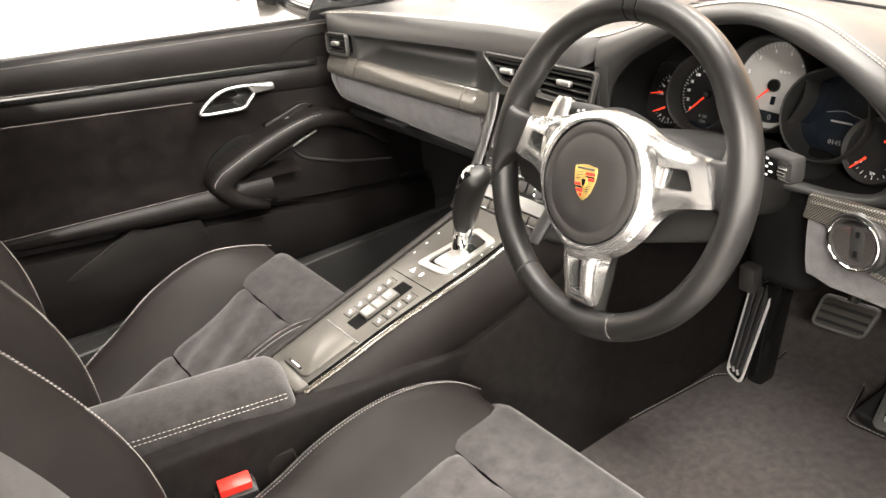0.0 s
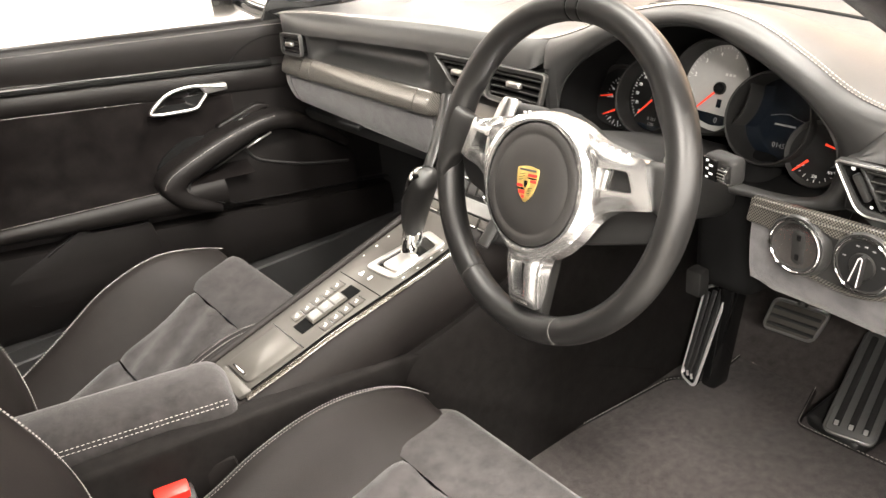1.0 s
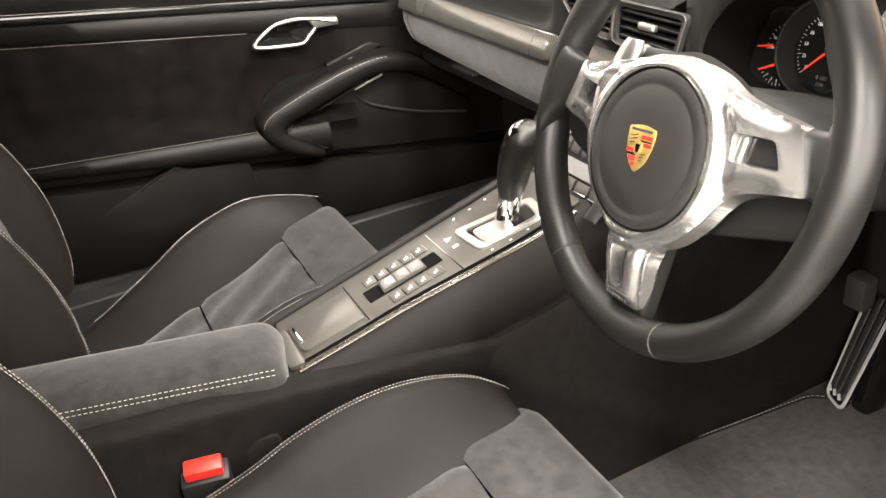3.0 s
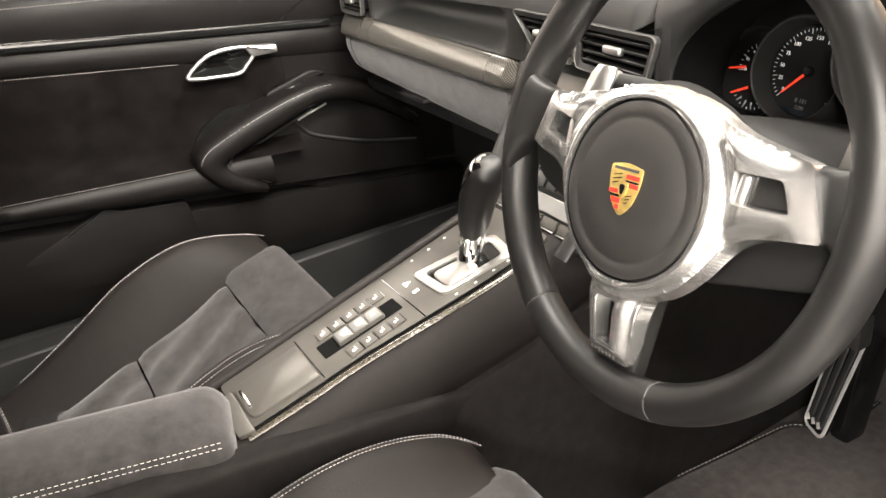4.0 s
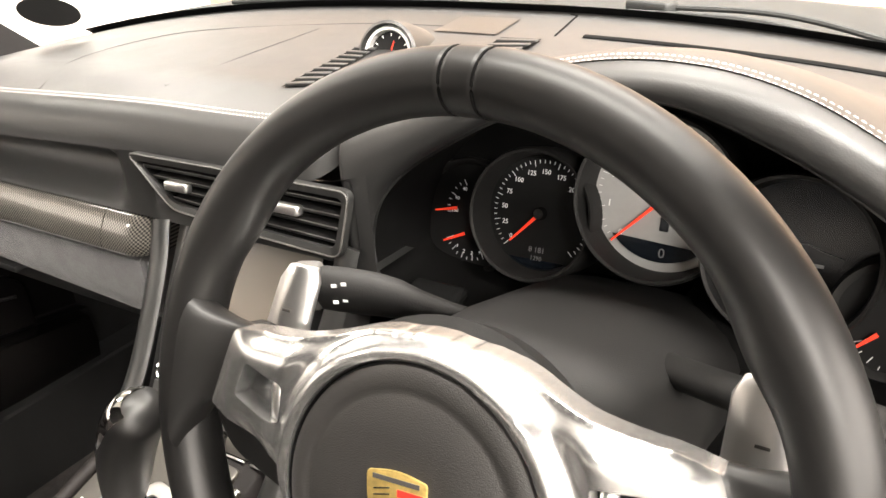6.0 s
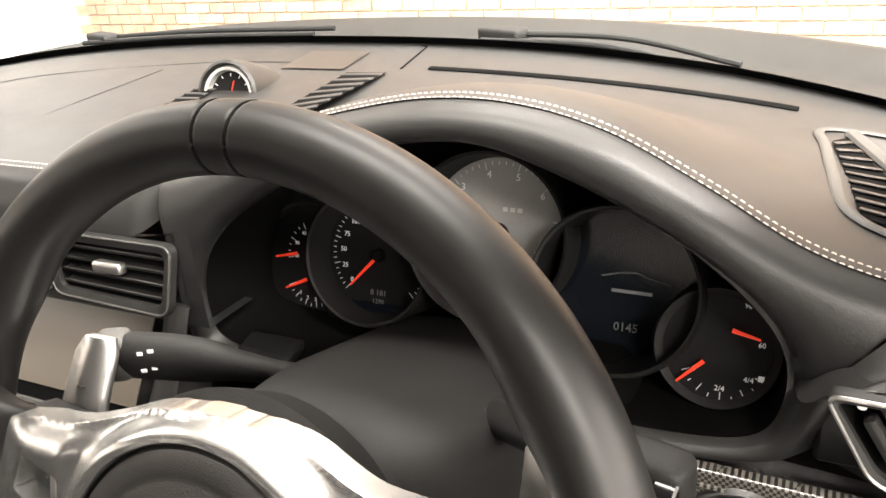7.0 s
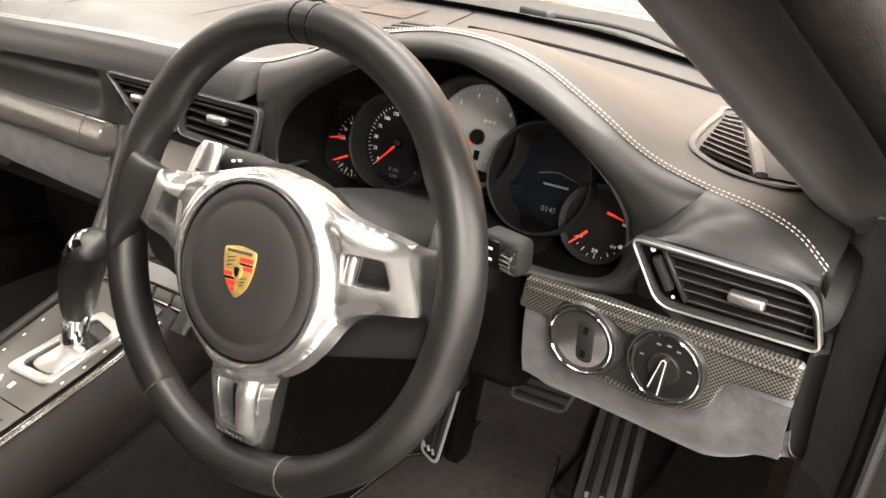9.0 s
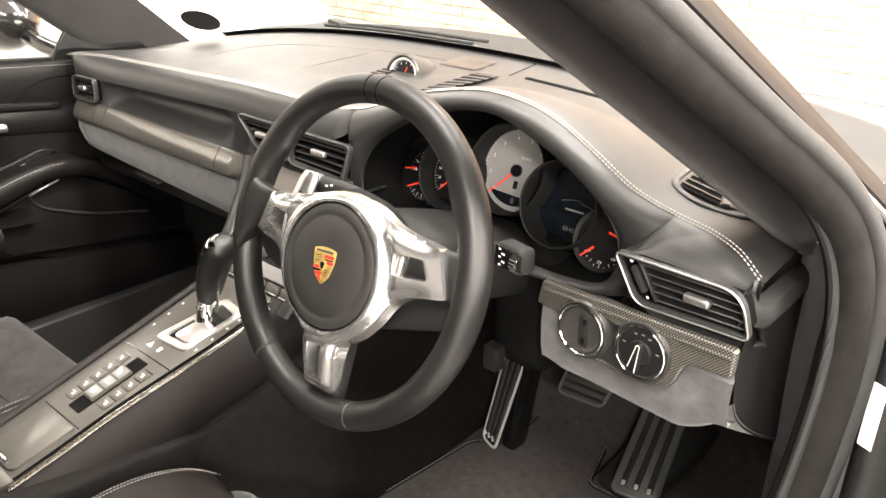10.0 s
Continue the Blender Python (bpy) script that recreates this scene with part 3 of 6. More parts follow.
part("instrument_recess", grid([r[8:] for r in rows], wrap_u=True), MATT_BLACK, dash, "matt black instrument recess")
# face right of the instruments, round the driver's vent
rows = []
for i in range(41):
    x = lerp(0.566, 0.715, i / 40)
    zt = table(STITCH_Z, x) - 0.034
    v = 0.022 * smooth(0.572, 0.59, x) * smooth(0.712, 0.70, x)
    end = 0.03 * smooth(0.69, 0.715, x)
    r = [(x, 0.230 - 0.028 * smooth(0.57, 0.62, x) + v * d * smooth(0.818, 0.806, lerp(zt, 0.735, f)) + end * f, lerp(zt, 0.735, f)) for f, d in ((0, 0), (0.05, 0), (0.1, 0.3), (0.2, 1), (0.35, 1), (0.5, 1), (0.8, 1), (0.9, 0.3), (1, 0))]
    rows.append(r)
part("side_face", grid(rows), DASH_LEATHER, dash)
part("vent_backing", rbox(0.135, 0.012, 0.066, 0.003, 1, pose(0.630, 0.228, 0.772)), PLASTIC, dash)
# end cap towards the door
rows = []
for i in range(19):
    f = i / 18
    th = radians(82) * smooth(0, 0.35, f)
    bx, by = 0.697 + 0.013 * smooth(0, 0.4, f), 0.197 + 0.006 * min(1, f * 4) + 0.135 * f ** 1.25
    zt, zl = lerp(0.800, 0.784, smooth(0, 0.3, f)), lerp(0.750, 0.748, f)
    rows.append([(bx + math.sin(th) * b, by - math.cos(th) * b, lerp(zl, zt, g)) for b, g in ((-0.012, 0.99), (-0.004, 0.95), (0.003, 0.84), (0.0055, 0.62), (0.005, 0.3), (0.0, 0.06), (-0.012, 0.0))])
part("end_cap", grid(rows), DASH_LEATHER, dash, "black leather dash end")

# ---- knee panel with switches ----
knee = thing("knee_panel", (0.59, 0.3, 0.6), "grey alcantara knee panel with carbon switch trim", "dash panel")
rows = []
for i in range(41):
    x = lerp(0.462, 0.703, i / 40)
    e = 0.03 * (1 - smooth(0.462, 0.475, x))
    zb = 0.612 + 0.012 * (1 - smooth(0.462, 0.50, x)) + 0.010 * smooth(0.67, 0.703, x)
    prof = [(0.25, 0.716), (0.212, 0.714), (0.204, 0.705), (0.203, 0.685), (0.205, 0.655), (0.210, 0.635), (0.222, zb + 0.008), (0.243, zb), (0.28, zb - 0.006), (0.36, zb - 0.008)]
    up = 0.34 * smooth(0.640, 0.703, x)
    rows.append([(x, y + e - 0.012 * smooth(0.5, 0.68, x), z if z > 0.685 else 0.685 - (0.685 - z) * (1 - up)) for y, z in prof])
part("panel", grid(rows), ALCANTARA, knee, "grey alcantara lower panel")
KM = plane_pose((0.59, 0.197, 0.71), (1, -0.09, 0.0), (0, 0.04, 1))
OUT = rounded([(-0.116, 0.027, 0.004), (0.116, 0.038, 0.006), (0.115, 0.007, 0.006), (0.066, 0.003, 0.014), (0.058, -0.030, 0.030), (0.016, -0.0455, 0.03), (-0.045, -0.042, 0.02), (-0.080, -0.026, 0.03), (-0.089, -0.003, 0.008), (-0.121, -0.003, 0.004)], 0.006, 6)
INS = rounded([(-0.0850, 0.000, 0.02), (-0.074, 0.0200, 0.014), (-0.040, 0.0220, 0.015), (-0.022, 0.012, 0.012), (-0.004, 0.013, 0.012), (0.010, 0.0265, 0.012), (0.034, 0.0275, 0.015), (0.050, 0.012, 0.02), (0.053, -0.022, 0.03), (0.014, -0.0410, 0.03), (-0.044, -0.0380, 0.02), (-0.0765, -0.0235, 0.03)], 0.02, 6)
part("trim", cut(prism(OUT, 0.0085, 0.0028, KM, 3), prism(INS, 0.03, 0, KM @ pose(0, 0, -0.01))), CARBON, knee, "lacquered carbon fibre trim")
part("trim_ridge", tube([KM @ Vector((x, lerp(0.0185, 0.0285, (x + 0.112) / 0.224), 0.0075)) for x in [lerp(-0.112, 0.112, k / 20) for k in range(21)]], 0.0035, 8, flat=0.5), CARBON, knee, "raised carbon ridge")
part("switch_plate", prism([(x * 1.01, y * 1.01) for x, y in INS], 0.0022, 0, KM), SATIN_PLASTIC, knee, "black recessed switch plate")
for cx_, cy_ in ((0.0196, -0.004), (-0.0545, -0.0095)):
    part("switch_collar", lathe([(0.0300, 0.0), (0.0302, 0.0095), (0.0318, 0.0100), (0.0335, 0.0070), (0.0360, 0.0015), (0.0360, 0.0)], 56, KM @ pose(cx_, cy_, 0.002)), SATIN_PLASTIC, knee)


def rotary(name, m, label):
    k = part(name, lathe([(0.0, 0.004), (0.022, 0.004), (0.0245, 0.009), (0.028, 0.011), (0.0295, 0.009), (0.030, 0.0)], 48, m), MATT_PLASTIC, knee, label)
    part("bezel", lathe([(0.0272, 0.0090), (0.0276, 0.0108), (0.0285, 0.0118), (0.0294, 0.0112), (0.0298, 0.009), (0.0290, 0.008), (0.0276, 0.008)], 48, m), CHROME, k, "chrome ring")
    return k


km_i = KM @ pose(-0.0545, -0.0095, 0.003)
ig = rotary("ignition_switch", km_i, "black ignition slot in a chrome ring")
part("key_block", prism(rounded([(-0.007, 0.019), (0.009, 0.019), (0.011, -0.019), (-0.005, -0.019)], 0.007, 5), 0.0105, 0.002, km_i @ pose(0.002, 0, 0)), MATT_PLASTIC, ig)
for dy in (0.011, -0.011):
    part("key_slot", rbox(0.005, 0.007, 0.002, 0.0008, 1, km_i @ pose(0.004, dy, 0.0105)), MATT_BLACK, ig)
part("start_tab", prism(rounded([(-0.018, 0.006), (-0.009, 0.008), (-0.009, -0.004), (-0.018, -0.005)], 0.002, 3), 0.006, 0.001, km_i), SATIN_PLASTIC, ig)
km_l = KM @ pose(0.0196, -0.004, 0.003)
ls = rotary("light_switch", km_l, "black rotary light switch with chrome ring")
part("dial", lathe([(0.0, 0.0098), (0.0262, 0.0098), (0.0262, 0.006)], 48, km_l), DIAL_BLACK, ls)
part("knob", lathe([(0.0, 0.0125), (0.0125, 0.0125), (0.0135, 0.0115), (0.0138, 0.008)], 40, km_l), SHROUD, ls)
km_g = km_l @ pose(0, 0, 0, 0, 0, -8)
part("grip", prism(rounded([(-0.0020, 0.013), (0.0030, 0.013), (0.0050, -0.020), (-0.0052, -0.019)], 0.002, 3), 0.019, 0.002, km_g), SHROUD, ls, "black grip bar")
part("grip_line", tube([km_g @ Vector(p) for p in ((-0.0046, -0.016, 0.0192), (-0.0014, 0.011, 0.0194), (0.0, 0.0124, 0.0194), (0.0022, 0.0118, 0.0194), (0.0044, -0.019, 0.0192))], 0.0006, 6), BRIGHT_EDGE, ls, "silver edge line")
for a in (165, 112, 88, 64, 15):
    part("switch_mark", rbox(0.0036, 0.0016, 0.0003, 0.0001, 1, km_l @ pose(0.0205 * math.cos(radians(a)), 0.0205 * math.sin(radians(a)), 0.0100)), SCREEN_MARK, ls)
# black side of the dash towards the door, and the panel's lip that runs back under it
def lip_edge(f):
    return Vector((lerp(0.7065, 0.7145, f), lerp(0.195, 0.347, f), 0.684 - 0.124 * f ** 0.72))


rows = []
for i in range(15):
    f = i / 14
    e = lip_edge(f)
    zt = lerp(0.758, 0.778, f)
    rows.append([(e.x - 0.0025 * math.sin(math.pi * g) - 0.001, e.y, lerp(zt, e.z - 0.004, g)) for g in [k / 10 for k in range(11)]])
part("side_cover", grid(rows), DARK_SKIN, knee, "matt black dash side cover")
rows = []
for i in range(19):
    f = i / 18
    hi = lip_edge(f)
    lo = Vector((lerp(0.640, 0.704, f), lerp(0.238, 0.350, f), lerp(0.622, 0.556, f)))
    rows.append([hi.lerp(lo, g) + Vector((-0.05, -0.6, -0.8)) * (0.007 * (1 - 0.75 * f) * math.sin(math.pi * g)) for g in [k / 10 for k in range(11)]] + [lo + Vector((-0.05, 0.05, 0.0))])
part("panel_return", grid(rows), ALCANTARA, knee, "grey alcantara panel corner")

# ---- instruments ----
cluster = thing("instrument_cluster", (0.35, 0.31, 0.73), "five round gauges with red needles under the hood", "instrument cluster")


def gauge(name, x, y, z, r, face, label, lift=0.0, tilt=72.0, deep=0.010):
    m = pose(x, y, z, tilt, 0, 0) @ pose(0, 0, lift)
    g = part(name, lathe([(r, -0.03), (r, deep), (r - 0.0015, deep + 0.0028), (r - 0.0035, deep + 0.0018), (r - 0.006, 0.001), (r - 0.006, -0.03)], 64, m), SHROUD, cluster, label)
    part("dial", lathe([(0, 0.0), (r - 0.006, 0.0), (r - 0.006, -0.004)], 64, m), face, g)
    return g, m


def ticks(g, m, r, a0, a1, n, long_every=5, w=0.0006):
    bms = []
    for i in range(n):
        a = radians(lerp(a0, a1, i / (n - 1)))
        l = 0.005 if i % long_every == 0 else 0.0025
        bms.append(rbox(l, w, 0.0003, 0.0001, 1, m @ pose(0, 0, 0.0006) @ pose(0, 0, 0, 0, 0, math.degrees(a)) @ pose(r - l / 2, 0, 0)))
    tagged(part("scale", merged(*bms), WHITE_MARK, g, "white scale marks"), kind="stuff")


def needle(g, m, ang, length, back=0.0, cx=0.0, cy=0.0, hub=0.006, hub_mat=None):
    a = m @ pose(cx, cy, 0.003, 0, 0, ang)
    part("needle", prism([(back, 0.0013), (length, 0.0006), (length, -0.0006), (back, -0.0013)], 0.001, 0, a), NEEDLE, g, "red needle")
    if hub:
        part("needle_hub", lathe([(0, 0.006), (hub * 0.8, 0.006), (hub, 0.004), (hub, 0)], 24, m @ pose(cx, cy, 0.001)), hub_mat or GLOSS_BLACK, g)


def numerals(g, m, r, rows, size):
    for s, a in rows:
        part("numeral", text_bm(s, size, m @ pose(r * math.cos(radians(a)), r * math.sin(radians(a)), 0.0008)), WHITE_MARK, g)


g, m = gauge("oil_gauge", 0.197, 0.306, 0.769, 0.0485, DIAL_BLACK, "black oil gauge with two red needles", deep=0.003)
low_m, up_m = m @ pose(0.004, -0.010, 0), m @ pose(0.006, 0.006, 0)
ticks(g, low_m, 0.0255, 205, 325, 11, 2, 0.0005)
ticks(g, up_m, 0.0270, 190, 120, 7, 3, 0.0005)
numerals(g, low_m, 0.0195, [("0", 208), ("1", 232), ("2", 254), ("3", 276), ("4", 298), ("5", 320)], 0.0042)
numerals(g, up_m, 0.0200, [("150", 188), ("90", 158), ("40", 128)], 0.0042)
needle(g, m, 193, 0.0205, 0.0, -0.0105, 0.0058, hub=0)
needle(g, m, 205, 0.0210, 0.0, -0.0010, -0.0138, hub=0)
g, m = gauge("speedometer", 0.2635, 0.305, 0.784, 0.0505, DIAL_BLACK, "black speedometer with red needle", lift=0.002, deep=0.022)
ticks(g, m, 0.0405, 225, -45, 46, 5, 0.0005)
numerals(g, m, 0.0315, [("0", 222), ("25", 200), ("50", 178), ("75", 156), ("100", 134), ("125", 112), ("150", 90), ("175", 66), ("200", 42)], 0.0052)
needle(g, m, 227, 0.0335, 0.0, hub=0.005)
part("odometer", prism([(0.043 * math.cos(radians(a)), 0.043 * math.sin(radians(a))) for a in range(238, 306, 6)], 0.0008, 0, m @ pose(0, 0, 0.0004)), SCREEN, g, "small dark display")
part("odometer_digits", merged(text_bm("8 181", 0.0060, m @ pose(0, -0.0285, 0.0016)), text_bm("1290", 0.0050, m @ pose(0, -0.0350, 0.0016))), SCREEN_MARK, g)
g, m = gauge("tachometer", 0.357, 0.309, 0.810, 0.0575, DIAL_SILVER, "silver faced tachometer with red needle", lift=0.003, deep=0.026)
ticks(g, m, 0.0490, 225, -45, 46, 5, 0.0004)
numerals(g, m, 0.0405, [("0", 225), ("1", 193), ("2", 163), ("3", 133), ("4", 103), ("5", 73), ("6", 43), ("7", 13), ("8", -17), ("9", -45)], 0.0068)
part("model_mark", merged(*[rbox(0.0035, 0.0030, 0.0004, 0.0001, 1, m @ pose(0.004 + 0.0052 * k, 0.017, 0.0008)) for k in range(3)]), DIAL_BAR, g)
needle(g, m, 226, 0.0485, 0.0, hub=0.0078)
part("gear_window", rbox(0.0065, 0.0100, 0.001, 0.0005, 1, m @ pose(0.002, -0.0180, 0.0008)), SCREEN, g)
part("speed_window", prism([(0.046 * math.cos(radians(a)), 0.046 * math.sin(radians(a)) + 0.001) for a in range(222, 320, 7)], 0.001, 0, m @ pose(0, 0, 0.0004)), SCREEN, g)
part("speed_digit", text_bm("0", 0.0100, m @ pose(0.003, -0.0385, 0.0016)), SCREEN_MARK, g)
part("warning_bars", merged(*[rbox(0.0030, 0.0012, 0.0003, 0.0001, 1, m @ pose(0.014 + 0.0045 * k, -0.0205 + 0.0035 * k, 0.0006)) for k in range(4)]), DIAL_BAR, g)
g, m = gauge("display_gauge", 0.446, 0.302, 0.789, 0.0530, SCREEN, "dark round screen with faint white figures", lift=0.004, deep=0.036)
part("trip_digits", text_bm("0145", 0.0080, m @ pose(0.002, -0.0290, 0.0008)), SCREEN_MARK, g)
part("outline_mark", tube([m @ Vector(p) for p in ((-0.016, 0.003, 0.001), (-0.004, 0.0062, 0.001), (0.006, 0.0072, 0.001), (0.016, 0.0040, 0.001), (0.028, 0.0015, 0.001))], 0.0004, 5), SCREEN_MARK, g)
part("name_bar", rbox(0.026, 0.0022, 0.0004, 0.0001, 1, m @ pose(0.004, -0.0055, 0.0008)), SCREEN_MARK, g)
g, m = gauge("fuel_gauge", 0.507, 0.266, 0.7730, 0.0370, DIAL_BLACK, "black fuel gauge with two red needles", deep=0.001)
low_m, up_m = m @ pose(0.004, -0.006, 0), m @ pose(-0.004, 0.006, 0)
ticks(g, low_m, 0.0250, 205, 335, 9, 2, 0.0005)
numerals(g, low_m, 0.0180, [("0", 208), ("2/4", 268), ("4/4", 325)], 0.0045)
numerals(g, up_m, 0.0280, [("120", 78), ("90", 48), ("60", -2)], 0.0042)
needle(g, m, 225, 0.0205, 0.0, -0.0065, -0.0085, hub=0)
needle(g, m, -12, 0.0160, 0.0, 0.0075, 0.0120, hub=0)
part("fuel_symbol", rbox(0.0034, 0.0034, 0.0003, 0.0001, 1, low_m @ pose(0.0215, -0.0085, 0.0008)), WHITE_MARK, g)

# ---- details on top of the dashboard ----
def on_top(x, y, lift=0.001):
    return Vector((x, y, pad_z(x, y) + lift))


clock = thing("dash_clock", (0.028, 0.45, 0.865), "round chrome-rimmed clock in a leather pod", "clock")
CM = pose(0, 0, -0.008) @ pose(0.028, 0.450, 0.866, 74, 0, 8)
part("pod", lathe([(0.0, -0.10), (0.018, -0.09), (0.030, -0.05), (0.033, -0.012), (0.032, 0.010), (0.029, 0.012), (0.0275, 0.002), (0.0, 0.0)], 40, CM), DASH_LEATHER, clock)
part("bezel", lathe([(0.0215, 0.001), (0.0228, 0.009), (0.0255, 0.0095), (0.0278, 0.004), (0.0278, 0.0)], 40, CM), BRIGHT_EDGE, clock, "chrome ring")
part("dial", lathe([(0, 0.002), (0.022, 0.002), (0.022, 0.0)], 40, CM), DIAL_BLACK, clock)
for a in range(0, 360, 30):
    part("hour_mark", rbox(0.003, 0.0009, 0.0003, 0.0001, 1, CM @ pose(0, 0, 0.0026, 0, 0, a) @ pose(0.0185, 0, 0)), WHITE_MARK, clock)
part("clock_hand", rbox(0.014, 0.001, 0.0003, 0.0001, 1, CM @ pose(0, 0, 0.003, 0, 0, 75) @ pose(0.006, 0, 0)), NEEDLE, clock)


def grille(name, outline, n, along, label):
    """Slatted grille let into the top: outline (x, y) corners, bars between its long sides."""
    g = thing(name, (*outline[0], 0.85), label, "air grille")
    (a, b, c, d) = [on_top(*p) for p in outline]
    part("recess", grid([[a.lerp(b, i / 6) + Vector((0, 0, 0.0005)) for i in range(7)], [d.lerp(c, i / 6) + Vector((0, 0, 0.0005)) for i in range(7)]]), MATT_BLACK, g)
    for k in range(n):
        f = (k + 0.5) / n
        p, q = a.lerp(d, f), b.lerp(c, f)
        t = (q - p)
        mm = plane_pose((p + q) / 2 + Vector((0, 0, 0.0008)), t, a - d)
        part("bar", rbox(t.length, (a - d).length / n * 0.36, 0.0016, 0.0005, 1, mm), PLASTIC, g)
    return g


grille("centre_grille", [(0.152, 0.280), (0.183, 0.300), (0.156, 0.528), (0.113, 0.523)], 10, 0, "black slatted grille let into the dash top")
grille("passenger_grille", [(0.022, 0.295), (0.046, 0.305), (0.012, 0.450), (-0.014, 0.452)], 9, 0, "black slatted grille let into the dash top")
sp = thing("corner_grille", (0.58, 0.38, 0.84), "triangular black grille and speaker at the dash corner", "air grille")
TRI = [on_top(0.554, 0.458, 0.002), on_top(0.573, 0.300, 0.002), on_top(0.621, 0.297, 0.002), on_top(0.5625, 0.474, 0.002)]
frame_path = curve([on_top(x, y, 0.0015) for x, y in ((0.547, 0.490), (0.550, 0.440), (0.556, 0.370), (0.565, 0.308), (0.588, 0.289), (0.620, 0.287), (0.648, 0.297), (0.662, 0.340), (0.660, 0.420), (0.640, 0.500), (0.590, 0.505))], 90, True)
part("surround", tube(frame_path, 0.0036, 8, True, 0.4), TRIM_GREY, sp, "grey plastic surround")
part("recess", grid([[TRI[0].lerp(TRI[1], i / 8) for i in range(9)], [TRI[3].lerp(TRI[2], i / 8) for i in range(9)]]), MATT_BLACK, sp)
for k in range(9):
    f = (k + 0.7) / 9.4
    p, q = TRI[0].lerp(TRI[1], f), TRI[3].lerp(TRI[2], f)
    part("bar", rbox((q - p).length, 0.0042, 0.0014, 0.0004, 1, plane_pose((p + q) / 2 + Vector((0, 0, 0.0012)), q - p, TRI[0] - TRI[1])), SATIN_PLASTIC, sp)
part("divider", tube([on_top(lerp(0.567, 0.627, i / 6), lerp(0.488, 0.299, i / 6), 0.003) for i in range(7)], 0.0058, 8, flat=0.5), TRIM_GREY, sp, "grey plastic bar")
part("speaker_mesh", grid([[on_top(lerp(0.574, 0.632, i / 8), lerp(0.490, 0.303, i / 8), 0.0018) for i in range(9)], [on_top(lerp(0.634, 0.656, i / 8), lerp(0.495, 0.320, i / 8), 0.0018) for i in range(9)]]), SPEAKER_MESH, sp, "perforated grey speaker mesh")
# defroster slot along the windscreen and panel joints
slot = [on_top(x, lerp(0.554, 0.537, (x - 0.19) / 0.337), 0.0010) for x in [lerp(0.19, 0.527, i / 30) for i in range(31)]]
part("defroster_slot", tube(slot, 0.0055, 6, flat=0.25), MATT_BLACK, dash)
part("pad_joint", tube([on_top(0.13, screen_base(0.13) - 0.01, 0.0004), on_top(0.140, 0.650, 0.0004), on_top(0.160, 0.549, 0.0004)], 0.0014, 6, flat=0.4), MATT_BLACK, dash)
part("pad_joint", tube([on_top(-0.103, 0.275, 0.0004), on_top(-0.114, 0.40, 0.0004), on_top(-0.125, 0.52, 0.0004)], 0.0009, 6, flat=0.4), PLASTIC, dash)
part("pad_joint", tube(curve([on_top(-0.266, 0.250, 0.0004), on_top(-0.311, 0.324, 0.0004), on_top(-0.330, 0.44, 0.0004), on_top(-0.27, 0.50, 0.0004), on_top(-0.09, 0.556, 0.0004), on_top(0.02, 0.565, 0.0004)], 40), 0.0009, 6, flat=0.4), PLASTIC, dash)
part("speaker_cover", grid([[on_top(lerp(0.024, 0.100, i / 8) - 0.15 * (y - 0.535), y, 0.0014) for i in range(9)] for y in (0.535, 0.575, 0.615)]), SATIN_PLASTIC, dash)

# ---- steering wheel ----
WM = pose(0.347, 0.024, 0.795, 69.5, 0, 0) @ pose(0, 0, 0, 0, 0, 0.9)
RM = pose(0.3426, 0.0285, 0.7884, 0, 0, -2.4) @ pose(0, 0, 0, 70.9, 0, 0) @ pose(0, 0, 0, 0, 0, 1.0)
wheel = thing("steering_wheel", (0.342, 0.024, 0.795), "black leather three-spoke steering wheel with silver spokes", "steering wheel")
R, TR = 0.1694, 0.0153
angs = sorted(set([round(i * 2.0, 2) for i in range(180)] + [round(c + d, 2) for c in (87.2, 92.8, 238, 291) for d in (-0.9, -0.5, -0.2, 0, 0.2, 0.5, 0.9)]))


def rim_bulge(a, c, w):
    return math.exp(-(((a - c + 180) % 360 - 180) / w) ** 2)


rows = []
for a in angs:
    groove = sum(math.exp(-((a - c) / 0.42) ** 2) * dd for c, dd in ((87.2, 0.0007), (92.8, 0.0007), (238, 0.0005), (291, 0.0005)))
    thumb = rim_bulge(a, 33, 8) + rim_bulge(a, 147, 8)
    grip = rim_bulge(a, 0, 22) + rim_bulge(a, 180, 22)
    q = radians(a)
    row = []
    for j in range(24):
        t = 2 * math.pi * j / 24
        rad = TR - groove + 0.0006 * grip
        inward = max(0.0, -math.cos(t))
        inx = rad * math.cos(t) * (1 + 0.30 * thumb * inward)
        row.append(RM @ Vector(((R + inx) * math.cos(q), (R + inx) * math.sin(q), rad * 1.12 * math.sin(t))))
    rows.append(row)
rim = part("rim", grid(rows, wrap_u=True, wrap_v=True), RIM_LEATHER, wheel, "smooth black leather rim")
for a in (238, 291):
    q = radians(a)
    loop = [RM @ Vector(((R + (TR - 0.0004) * math.cos(t)) * math.cos(q), (R + (TR - 0.0004) * math.cos(t)) * math.sin(q), (TR - 0.0004) * 1.12 * math.sin(t))) for t in (2 * math.pi * j / 36 for j in range(36))]
    part("seam", tube(loop, 0.0004, 6, True, up=RM.to_3x3() @ Vector((math.cos(q), math.sin(q), 0.3))), SEAM, rim, "grey seam round the rim")
